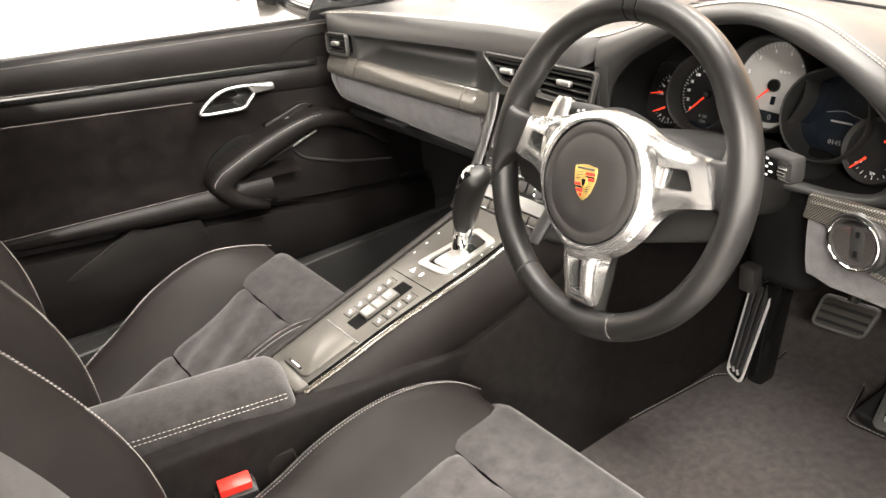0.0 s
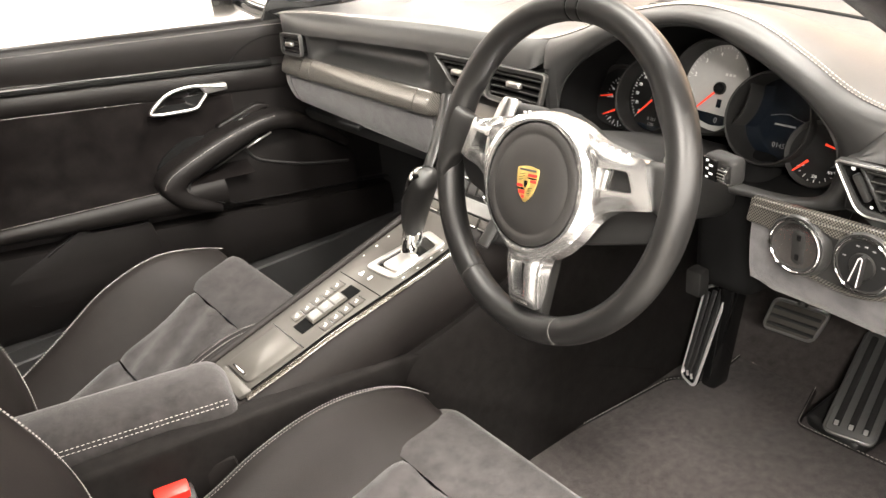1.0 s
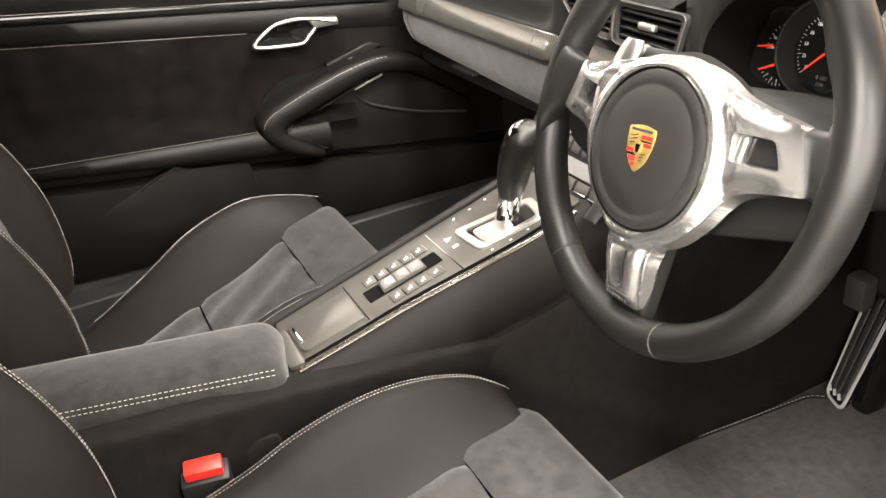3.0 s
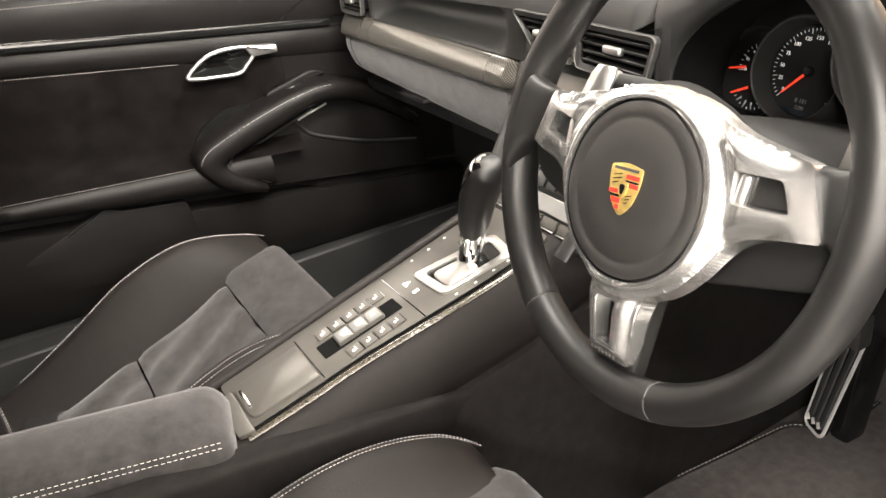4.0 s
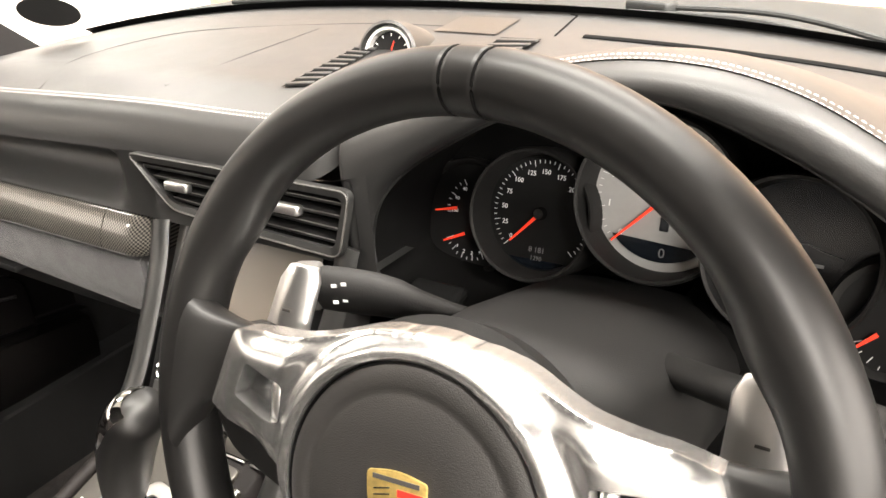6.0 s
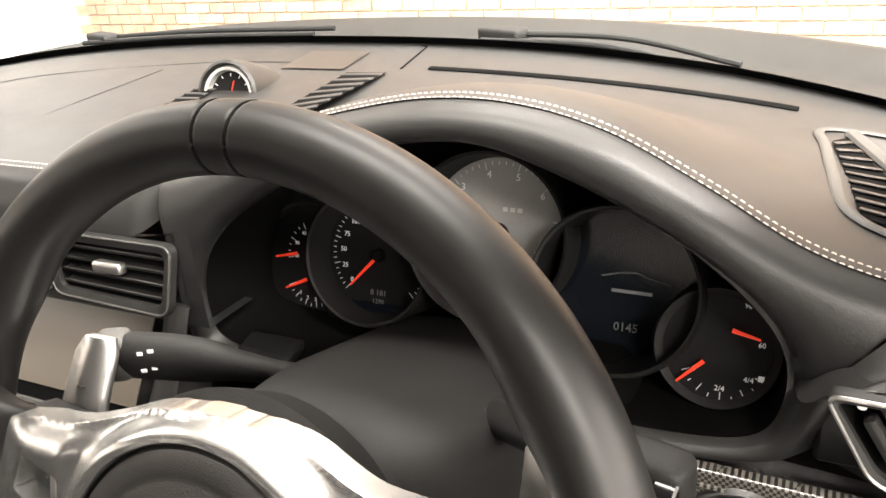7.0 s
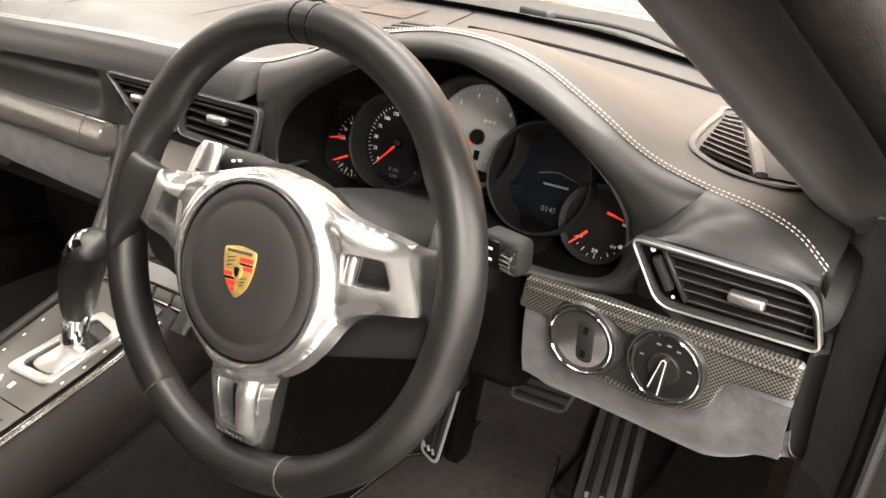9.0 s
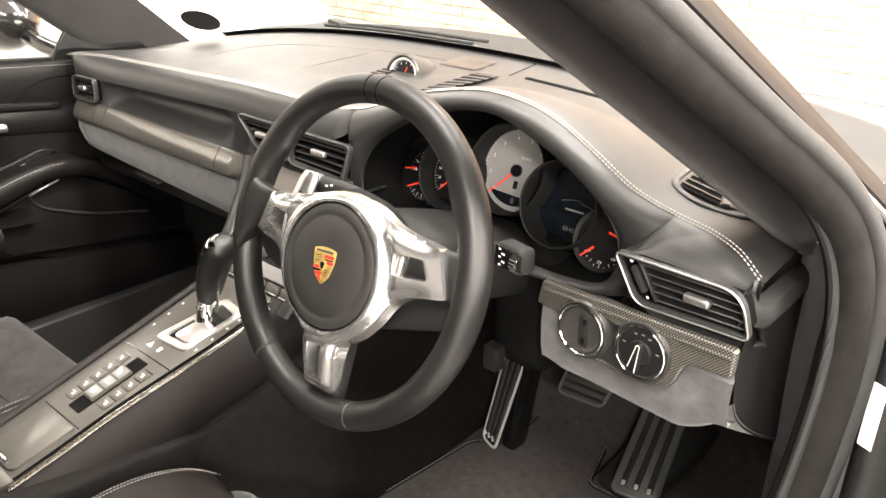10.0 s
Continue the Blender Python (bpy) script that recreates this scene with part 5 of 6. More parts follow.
for x, y in ((-0.048, 0.03), (-0.048, 0.055), (-0.049, 0.08), (0.053, 0.03), (0.056, 0.055), (0.057, 0.08), (0.058, 0.10)):
    part("gate_mark", rbox(0.0022, 0.0032, 0.0005, 0.0001, 1, CPM @ pose(x, y, 0.0012)), WHITE_MARK, console)
# bright edge strip along the driver's side
edge = [CPM @ Vector((x, y, -0.004)) for x, y in ((0.044, -0.235), (0.049, -0.16), (0.052, -0.09), (0.068, 0.05), (0.072, 0.14))]
part("edge_trim", tube(curve(edge, 30), 0.0045, 10, flat=0.8), EDGE_CARBON, console, "gloss dark carbon edge strip")
part("edge_gap", tube(curve([p + Vector((-0.0055, 0, 0.0040)) for p in edge], 30), 0.0012, 6), MATT_BLACK, console)
edge = [CPM @ Vector((x, y, 0.002)) for x, y in ((-0.063, -0.24), (-0.064, 0.0), (-0.066, 0.16))]
part("edge_roll", tube(edge, 0.006, 10), LEATHER, console, "black leather edge roll")

# lower side panel that falls from the armrest into the footwell
top_edge = curve([(0.100, -0.78, 0.545), (0.100, -0.60, 0.535), (0.100, -0.458, 0.521), (0.102, -0.25, 0.496), (0.110, 0.0, 0.466), (0.118, 0.12, 0.420), (0.124, 0.22, 0.352), (0.128, 0.36, 0.270), (0.130, 0.48, 0.200)], 70)
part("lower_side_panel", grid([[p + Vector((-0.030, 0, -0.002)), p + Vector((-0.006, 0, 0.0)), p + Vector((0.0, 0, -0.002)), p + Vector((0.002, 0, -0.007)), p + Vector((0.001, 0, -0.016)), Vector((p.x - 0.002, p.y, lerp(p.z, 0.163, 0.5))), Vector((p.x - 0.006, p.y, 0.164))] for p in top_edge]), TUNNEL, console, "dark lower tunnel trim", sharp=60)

# ---- gear lever ----
lever = thing("gear_lever", (0.03, 0.05, 0.575), "black leather gear lever with chrome stem and surround", "gear lever")
so = rounded([(-0.022, 0.014, 0.012), (0.044, 0.018, 0.012), (0.056, 0.112, 0.01), (0.004, 0.120, 0.01)], 0.012, 6)
cxy = (0.020, 0.066)
si = [(cxy[0] + (x - cxy[0]) * 0.70, cxy[1] + (y - cxy[1]) * 0.78) for x, y in so]
part("surround", ring(so, si, 0.004, CPM), ALU, lever, "polished silver gate surround")
part("gate_floor", prism(si, 0.0008, 0, CPM @ pose(0, 0, 0.0006)), GLOSS_BLACK, lever)
part("gate_slide", prism(rounded([(0.000, 0.030), (0.037, 0.029), (0.043, 0.072), (0.010, 0.074)], 0.010, 4), 0.004, 0.001, CPM @ pose(0, 0, 0.001)), ALU, lever, "silver sliding cover")
part("collar", lathe([(0.016, 0.0), (0.0165, 0.008), (0.013, 0.014), (0.012, 0.026), (0.0, 0.026)], 28, pose(0.030, 0.046, 0.576)), CHROME, lever, "chrome collar")
stem = part("stem", tube(curve([(0.031, 0.046, 0.590), (0.037, 0.047, 0.610), (0.044, 0.048, 0.635)], 8), [0.009, 0.009, 0.009, 0.009, 0.010, 0.010, 0.011, 0.011], 16), CHROME, lever, "chrome stem")
for a in range(0, 360, 60):
    o = Vector((0.0105 * math.cos(radians(a)), 0.0105 * math.sin(radians(a)), 0))
    part("stem_fin", tube([Vector((0.032, 0.046, 0.592)) + o, Vector((0.046, 0.048, 0.640)) + o * 1.15], 0.0035, 8), CHROME, stem)
KN = curve([(0.038, 0.047, 0.612), (0.045, 0.047, 0.634), (0.056, 0.048, 0.665), (0.072, 0.051, 0.697), (0.087, 0.054, 0.714)], 21)
KW = [(0, 0.008), (0.06, 0.0125), (0.3, 0.0165), (0.6, 0.0190), (0.85, 0.0180), (0.95, 0.0125), (1, 0.003)]


def knob_point(i, t, grow=0.0):
    f = i / 20
    a, b = KN[max(0, i - 1)], KN[min(20, i + 1)]
    d = (b - a).normalized()
    sx = Vector((d.z, 0, -d.x)).normalized()
    w = table(KW, f) + grow
    return KN[i] + sx * (w * math.cos(t)) + Vector((0, 1, 0)) * (w * 1.2 * math.sin(t))


part("knob", grid([[knob_point(i, 2 * math.pi * j / 22) for j in range(22)] for i in range(21)], wrap_v=True, cap=True), RIM_LEATHER, lever, "black leather knob")
rows = []
for i in range(7, 20):
    half = lerp(0.35, 1.05, smooth(7, 15, i))
    rows.append([knob_point(i, math.pi * 1.12 + lerp(-half, half, j / 10), 0.0014 * math.sin(math.pi * j / 10) + 0.0002) for j in range(11)])
part("cap", grid(rows), CHROME, lever, "chrome strip on the knob")

# ---- centre stack ----
stack = thing("centre_stack", (0.035, 0.17, 0.6), "centre stack with dark screen and silver button rows", "centre stack")
SM = plane_pose((0.035, 0.1855, 0.690), (1, 0, 0), (0, 0.54, 0.84))
part("housing", prism(rounded([(-0.085, -0.115), (0.090, -0.115), (0.102, -0.03), (0.102, 0.082), (-0.100, 0.082), (-0.092, -0.03)], 0.008, 4), 0.04, 0.003, SM @ pose(0, 0, -0.042)), PLASTIC, stack, "black stack housing")
part("screen_bezel", prism(rounded([(-0.082, -0.016), (0.092, -0.016), (0.096, 0.090), (-0.085, 0.090)], 0.006, 4), 0.004, 0.0015, SM @ pose(0, 0, -0.001)), GLOSS_BLACK, stack)
part("screen", prism(rounded([(-0.064, 0.002), (0.073, 0.002), (0.076, 0.083), (-0.066, 0.083)], 0.003, 3), 0.001, 0, SM @ pose(0, 0, 0.0032)), SCREEN_TAN_SHEEN, stack, "dark screen with a beige reflection in its colour")
part("bezel_frame", tube([SM @ Vector((x, y, 0.003)) for x, y in rounded([(-0.080, -0.012), (0.090, -0.012), (0.094, 0.088), (-0.083, 0.088)], 0.006, 4)], 0.0022, 6, True), TRIM_GREY, stack, "grey screen surround")
for row, (y, n) in enumerate(((-0.022, 6), (-0.034, 6))):
    for k in range(n):
        part("key", rbox(0.024, 0.0095, 0.004, 0.001, 2, SM @ pose(-0.062 + k * 0.0275, y, 0.002)), SATIN_PLASTIC, stack)
    part("key_rail", rbox(0.160, 0.0018, 0.004, 0.0006, 1, SM @ pose(0.005, y - 0.006, 0.003)), ALU, stack, "silver rail")
for x in (-0.055, 0.062):
    kn = part("volume_knob", lathe([(0.0, 0.014), (0.009, 0.014), (0.0115, 0.012), (0.012, 0.0)], 32, SM @ pose(x, -0.053, 0.0)), SATIN_PLASTIC, stack)
    part("knob_ring", lathe([(0.0095, 0.0135), (0.0105, 0.0148), (0.0122, 0.0135), (0.0128, 0.0), (0.0122, 0.0)], 32, SM @ pose(x, -0.053, 0.0)), CHROME, kn, "chrome knob ring")
for k in range(4):
    part("key", rbox(0.018, 0.016, 0.004, 0.001, 2, SM @ pose(-0.030 + k * 0.0215, -0.053, 0.001)), SATIN_PLASTIC, stack)
part("panel_strip", rbox(0.165, 0.020, 0.003, 0.001, 1, SM @ pose(0.004, -0.077, 0.0005)), PANEL_SILVER, stack, "silver control strip")
for k in range(5):
    part("climate_key", rbox(0.026, 0.012, 0.004, 0.001, 2, SM @ pose(-0.056 + k * 0.030, -0.096, 0.001)), GREY_METAL, stack)
    part("key_rail", rbox(0.024, 0.0016, 0.002, 0.0005, 1, SM @ pose(-0.056 + k * 0.030, -0.1035, 0.0034)), ALU, stack)
for s, xa, xb in ((-1, -0.100, -0.078), (1, 0.145, 0.128)):
    pth = curve([(xa + 0.028 * (s < 0), 0.214, 0.772 - 0.016 * (s < 0)), (lerp(xa, xb, 0.4) + 0.028 * (s < 0), 0.190, 0.715), (xb + 0.022 * (s < 0), 0.140, 0.640), (xb + 0.022 * (s < 0), 0.10, 0.600)], 20)
    part("side_rail", tube(pth, 0.011, 10, flat=0.45, up=(0, -0.84, 0.54)), SATIN_PLASTIC, stack, "satin dark side rail")

# ---- armrest ----
arm = thing("armrest", (0.0, -0.45, 0.45), "grey alcantara armrest lid with double stitching", "armrest")
AA, AB = Vector((0.038, -0.262, 0)), Vector((-0.10, -0.78, 0))
ax = (AB - AA).normalized()
aw = Vector((0, 0, 1)).cross(ax)
rows = []
PROF = [(-0.052, 0.470), (-0.056, 0.49), (-0.054, 0.512), (-0.046, 0.526), (-0.030, 0.533), (0.0, 0.535), (0.030, 0.533), (0.046, 0.527), (0.055, 0.513), (0.058, 0.498), (0.055, 0.484)]
for i in range(31):
    s = (i / 30) ** 1.6 * (AB - AA).length
    e = math.sqrt(max(0, 1 - (1 - min(1, s / 0.03)) ** 2))
    rows.append([AA + ax * s + aw * u * (0.72 + 0.28 * e) + Vector((0, 0, 0.455 + (z - 0.455) * (0.5 + 0.5 * e))) for u, z in PROF])
bm = grid(rows)
bm.faces.new([bm.verts.new(p) for p in rows[0]])
bmesh.ops.remove_doubles(bm, verts=bm.verts, dist=1e-5)
bmesh.ops.recalc_face_normals(bm, faces=bm.faces)
part("lid", bm, SEAT_SUEDE, arm, sharp=70)
for u, z in ((0.0505, 0.5200), (0.0528, 0.5150)):
    part("stitching", stitches([AA + ax * s + aw * u * 1.015 + Vector((0, 0, z + 0.001)) for s in [0.010 + 0.012 * k for k in range(37)]], (0, 0, 1), 0.0042, 0.00042), STITCH, arm, "light grey stitching")
hs = AA + ax * 0.10 + aw * 0.0585 + Vector((0, 0, 0.478))
part("latch", tube(curve([hs - ax * 0.045 + Vector((0, 0, -0.014)), hs - ax * 0.030 + Vector((0, 0, 0.010)), hs + ax * 0.030 + Vector((0, 0, 0.008)), hs + ax * 0.05 + Vector((0, 0, -0.016))], 24), 0.004, 8), LEATHER, arm, "dark latch surround")
part("latch_grip", rbox(0.05, 0.006, 0.012, 0.004, 2, plane_pose(hs + Vector((0, 0, -0.008)), -ax, (0, 0, 1)) @ pose(0, 0, 0, 90, 0, 0)), SATIN_PLASTIC, arm)
bx = rbox(0.125, 0.55, 0.28, 0.012, 2, pose(-0.02, -0.55, 0.315, 0, 0, -14.8))
part("bin", bx, LEATHER, arm, "black leather console bin")
# belt buckle
buckle = thing("belt_buckle", (0.112, -0.386, 0.40), "red seat belt release in a black buckle", "belt buckle")
BKM = pose(0.112, -0.386, 0.449, 0, 14, 0) @ pose(0, 0, 0, 0, 0, 80)
part("housing", rbox(0.052, 0.030, 0.10, 0.006, 2, BKM @ pose(0, 0, -0.052)), PLASTIC, buckle)
part("release", rbox(0.040, 0.020, 0.014, 0.003, 2, BKM @ pose(0, 0, 0.005)), RED, buckle, "red release button")

# ---- seats ----
def seat(name, cx, ridge, label, sink):
    s = thing(name, (cx, -0.3, 0.2), label, "car seat", "front seats")
    ys = [lerp(-0.015, -0.52, i / 40) for i in range(41)]

    def centre(y):
        return table(sink, y) - 0.008

    for sd in (-1, 1):
        rows = []
        for y in ys:
            zr, zc = table(ridge, y), centre(y)
            fr = smooth(-0.012, -0.05, y)
            prof = [(-0.225, 0.22), (-0.232, lerp(0.30, zr - 0.10, 0.5)), (-0.228, zr - 0.06), (-0.212, zr - 0.018), (-0.190, zr - 0.001), (-0.180, zr), (-0.166, zr - 0.007), (-0.145, lerp(zr, zc, 0.45)), (-0.125, lerp(zr, zc, 0.85)), (-0.112, zc - 0.004), (-0.100, zc - 0.02)]
            rows.append([(cx - sd * x if sd > 0 else cx + x, y, max(0.21, z) if fr > 0.99 else lerp(0.36, z, fr)) for x, z in prof])
        part("bolster", grid(rows), LEATHER, s, "black leather side bolster", sharp=80)
        for o in (0.0, 0.008):
            part("stitching", stitches([Vector((cx - sd * (-0.184 - o) if sd > 0 else cx - 0.184 - o, y, table(ridge, y) + 0.0016 - o * 0.30)) for y in ys[2:-4]], (0, 0, 1), 0.0042, 0.00042), SEAT_STITCH, s, "light grey stitching")
    # centre panels
    for nm, ya, yb in (("cushion_front", -0.014, -0.138), ("cushion", -0.140, -0.30), ("cushion_rear", -0.303, -0.50)):
        rows = []
        for i in range(15):
            f = i / 14
            y = lerp(ya, yb, f)
            e = min(f, 1 - f)
            dip = 0.007 * (1 - smooth(0, 0.10, e))
            if nm == "cushion_front":
                dip = 0.007 * (1 - smooth(0, 0.10, 1 - f)) + 0.05 * (1 - smooth(0, 0.22, f)) ** 2
            row = []
            for j in range(19):
                u = lerp(-1, 1, j / 18)
                w = lerp(0.150, 0.160, smooth(-0.14, -0.04, y)) - 0.02 * (1 - smooth(-0.016, -0.045, y)) if nm == "cushion_front" else 0.122
                ed = 0.012 * smooth(0.85, 1.0, abs(u))
                row.append((cx + u * w, y, centre(y) + 0.008 - dip - ed + 0.003 * math.sin(9 * u + 30 * y) * (nm != "cushion_front")))
            rows.append(row)
        part(nm, grid(rows), SEAT_SUEDE, s, "soft grey alcantara panel", sharp=80)
    rows = [[(cx + u * 0.15, -0.016, z) for u in (-1, 0, 1)] for z in (0.388, 0.30, 0.22)]
    part("front_apron", grid(rows), LEATHER, s)
    part("seat_base", rbox(0.42, 0.46, 0.10, 0.02, 2, pose(cx, -0.26, 0.24)), PLASTIC, s)
    # backrest
    BACK = [(0.40, -0.480), (0.46, -0.470), (0.55, -0.474), (0.62, -0.492), (0.69, -0.523), (0.76, -0.562), (0.85, -0.615), (0.92, -0.66)]
    zs = [lerp(0.40, 0.92, i / 30) for i in range(31)]
    for sd in (-1, 1):
        rows = []
        for z in zs:
            yr = table(BACK, z)
            w = 0.175 - 0.03 * smooth(0.75, 0.92, z)
            prof = [(w + 0.035, yr - 0.20), (w + 0.045, yr - 0.10), (w + 0.036, yr - 0.025), (w + 0.018, yr - 0.003), (w, yr), (w - 0.02, yr - 0.012), (w - 0.04, yr - 0.04), (w - 0.06, yr - 0.07)]
            rows.append([(cx + sd * x, y, z) for x, y in prof])
        part("back_bolster", grid(rows), LEATHER, s, "black leather backrest bolster", sharp=80)
        for o in (0.0, 0.008):
            part("stitching", stitches([Vector((cx + sd * (0.175 - 0.03 * smooth(0.75, 0.92, z) + 0.004 + o), table(BACK, z) + 0.001 - 0.1 * o, z)) for z in zs[1:-1]], (0, 1, 0), 0.0042, 0.00042), SEAT_STITCH, s, "light grey stitching")
    rows = [[(cx + u * (0.13 - 0.02 * smooth(0.75, 0.92, z)), table(BACK, z) - 0.062 - 0.006 * (1 - u * u) * 0, z) for u in (-1, -0.5, 0, 0.5, 1)] for z in zs]
    part("backrest", grid(rows), SEAT_SUEDE, s, "grey alcantara backrest centre")
    part("back_shell", rbox(0.38, 0.10, 0.58, 0.04, 3, pose(cx, -0.70, 0.68, 22, 0, 0)), LEATHER, s)
    return s


seat("sports_seat", 0.345, [(-0.52, 0.42), (-0.45, 0.435), (-0.35, 0.462), (-0.29, 0.485), (-0.22, 0.499), (-0.155, 0.496), (-0.09, 0.474), (-0.045, 0.440), (-0.01, 0.40)], "black leather driver's sports seat with grey alcantara centre", [(-0.5, 0.37), (-0.27, 0.405), (-0.22, 0.420), (-0.15, 0.436), (-0.1, 0.440), (0.0, 0.436)])
seat("sports_seat", -0.33, [(-0.52, 0.30), (-0.455, 0.33), (-0.37, 0.38), (-0.28, 0.436), (-0.177, 0.466), (-0.085, 0.45), (-0.02, 0.42), (-0.01, 0.40)], "black leather passenger sports seat with grey alcantara centre", [(-0.5, 0.275), (-0.384, 0.310), (-0.25, 0.360), (-0.18, 0.393), (-0.12, 0.422), (-0.05, 0.434), (0.0, 0.432)])

# ---- floor, mat, pedals ----
slab("car_floor", (-0.66, -1.0, 0.10), (0.702, 0.97, 0.163), CARPET, "black carpeted car floor", "floor")
rows = [[(x, y, z) for y, z in ((0.60, 0.150), (0.70, 0.20), (0.82, 0.32), (0.90, 0.50), (0.92, 0.68))] for x in (-0.66, -0.11, 0.0, 0.3, 0.66)]
single("bulkhead", grid(rows), CARPET, "black carpeted footwell bulkhead", "bulkhead", kind="structure")
mo = rounded([(0.106, -0.10, 0.02), (0.60, -0.10, 0.02), (0.60, 0.555, 0.03), (0.379, 0.545, 0.015), (0.322, 0.755, 0.03), (0.190, 0.755, 0.03), (0.205, 0.545, 0.02), (0.149, 0.503, 0.02), (0.119, 0.20, 0.02)], 0.03, 5)
floor_mat = thing("floor_mat", (0.36, 0.2, 0.163), "dark grey carpet floor mat with stitched edge", "floor mat")
part("carpet_pad", prism(mo, 0.010, 0.003, pose(0, 0, 0.164)), MAT_CARPET, floor_mat)
part("binding", tube([(x, y, 0.172) for x, y in mo], 0.004, 6, True), LEATHER, floor_mat, "dark edge binding")
part("stitching", stitches([Vector((x, y, 0.1765)) for x, y in mo], (0, 0, 1), 0.007, 0.0006), STITCH, floor_mat, "grey edge stitching")


def pedal(name, corners, ribs, label, arm_to, thick=0.010, edge=None, plate=None):
    c = [Vector(p) for p in corners]
    p = thing(name, tuple(c[3]), label, "pedal", "pedals")
    m = plane_pose((c[0] + c[1] + c[2] + c[3]) / 4, c[1] - c[0], c[0] - c[3])
    fl = [tuple((m.inverted() @ q)[:2]) for q in c]
    part("plate", prism(rounded(fl, 0.012, 4), thick, 0.002, m @ pose(0, 0, -thick)), plate or GLOSS_BLACK, p, "dark metal pedal plate")
    part("edge", tube([m @ Vector((x, y, -0.001)) for x, y in rounded(fl, 0.012, 4)], 0.0030, 6, True), edge or SATIN_PLASTIC, p)
    for k in range(ribs):
        f = (k + 0.7) / (ribs + 0.4)
        a, b = Vector(fl[0]).lerp(Vector(fl[1]), f), Vector(fl[3]).lerp(Vector(fl[2]), f)
        a, b = a.lerp(b, 0.06), b.lerp(a, 0.06)
        part("rubber_rib", tube([m @ Vector((*a, 0.001)), m @ Vector((*b, 0.001))], 0.0055, 8, flat=0.6, up=m.to_3x3() @ Vector((0, 0, 1))), RUBBER, p)
        part("rib_end", rbox(0.007, 0.010, 0.003, 0.001, 1, m @ pose(b.x, b.y + 0.004, 0.003)), BRIGHT_EDGE, p)
    if arm_to:
        mid = (c[0] + c[1]) / 2
        part("pedal_arm", tube([mid, Vector(arm_to)], 0.009, 8), PLASTIC, p)
    return p


acc = pedal("accelerator_pedal", [(0.158, 0.575, 0.345), (0.208, 0.575, 0.372), (0.208, 0.528, 0.170), (0.164, 0.505, 0.190)], 3, "tall ribbed metal accelerator pedal", (0.19, 0.66, 0.42), edge=BRIGHT_EDGE)
part("pedal_body", rbox(0.03, 0.045, 0.20, 0.008, 2, pose(0.212, 0.573, 0.265, -14, 0, 0)), GLOSS_BLACK, acc)
pedal("brake_pedal", [(0.325, 0.535, 0.405), (0.415, 0.535, 0.410), (0.396, 0.525, 0.356), (0.312, 0.525, 0.350)], 0, "metal brake pedal with rubber pads", (0.38, 0.62, 0.55), edge=PANEL_SILVER, plate=GREY_METAL)
bp = bpy.data.objects["brake_pedal"]
for k in range(3):
    z = 0.364 + 0.015 * k
    part("rubber_rib", tube([(0.322 + 0.003 * k, 0.523 + 0.002 * k, z), (0.398 + 0.004 * k, 0.523 + 0.002 * k, z + 0.004)], 0.004, 8, flat=0.6), RUBBER, bp)
pedal("foot_rest", [(0.385, 0.745, 0.270), (0.455, 0.765, 0.270), (0.500, 0.555, 0.195), (0.425, 0.540, 0.195)], 3, "ribbed metal foot rest plate", None, edge=PANEL_SILVER, plate=PANEL_SILVER)
part("block", rbox(0.105, 0.22, 0.04, 0.012, 3, pose(0.452, 0.662, 0.200, 18, 0, -12)), PLASTIC, bpy.data.objects["foot_rest"])
part("stop_block", rbox(0.022, 0.02, 0.035, 0.004, 2, pose(0.392, 0.228, 0.590)), SHROUD, column)

# ---- passenger door ----
door = tagged(new("door_1"), "black leather and alcantara passenger door panel, closed", "door", kind="structure")
door.location = (-0.66, 0, 0.25)


def belt(y):
    return 0.842 - 0.087 * (y + 0.08)




def zline(a, b, y):
    """Height of a line that passes a at y = -0.45 and b at y = 0.10."""
    return lerp(a, b, (y + 0.45) / 0.55)


L_BELT, L_TRIM, L_TRIM2, L_ST2, L_ARM, L_ARM2, L_BOT = (0.876, 0.828), (0.818, 0.753), (0.803, 0.738), (0.768, 0.690), (0.575, 0.528), (0.548, 0.46), (0.33, 0.30)


def door_band(name, up, lo, prof, mat, label, y0=-0.95, y1=0.44, n=60):
    rows = []
    for i in range(n + 1):
        y = lerp(y0, y1, i / n)
        a, b = zline(*up, y), zline(*lo, y)
        rows.append([(x, y, lerp(a, b, f)) for f, x in prof])
    return part(name, grid(rows), mat, door, label, sharp=60)


door_band("top_roll", L_BELT, L_TRIM, [(0.0, -0.695), (0.0, -0.668), (0.12, -0.660), (0.45, -0.655), (0.9, -0.658), (1.0, -0.660)], DOOR_LEATHER_DIM, "black leather door top")
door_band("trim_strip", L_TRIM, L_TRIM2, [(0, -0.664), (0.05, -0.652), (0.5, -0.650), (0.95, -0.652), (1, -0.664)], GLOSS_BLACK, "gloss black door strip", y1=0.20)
door_band("upper_band", L_TRIM2, L_ST2, [(0, -0.662), (0.1, -0.656), (0.9, -0.657), (1.0, -0.662)], DOOR_LEATHER_DIM, "black leather door band")
door_band("door_card", L_ST2, L_ARM, [(0, -0.662), (0.03, -0.657), (0.4, -0.662), (0.75, -0.655), (0.9, -0.640), (0.97, -0.620), (1.0, -0.614)], DOOR_SUEDE_DIM, "dark alcantara door card, colour lowered further against strong side light", y1=0.10)
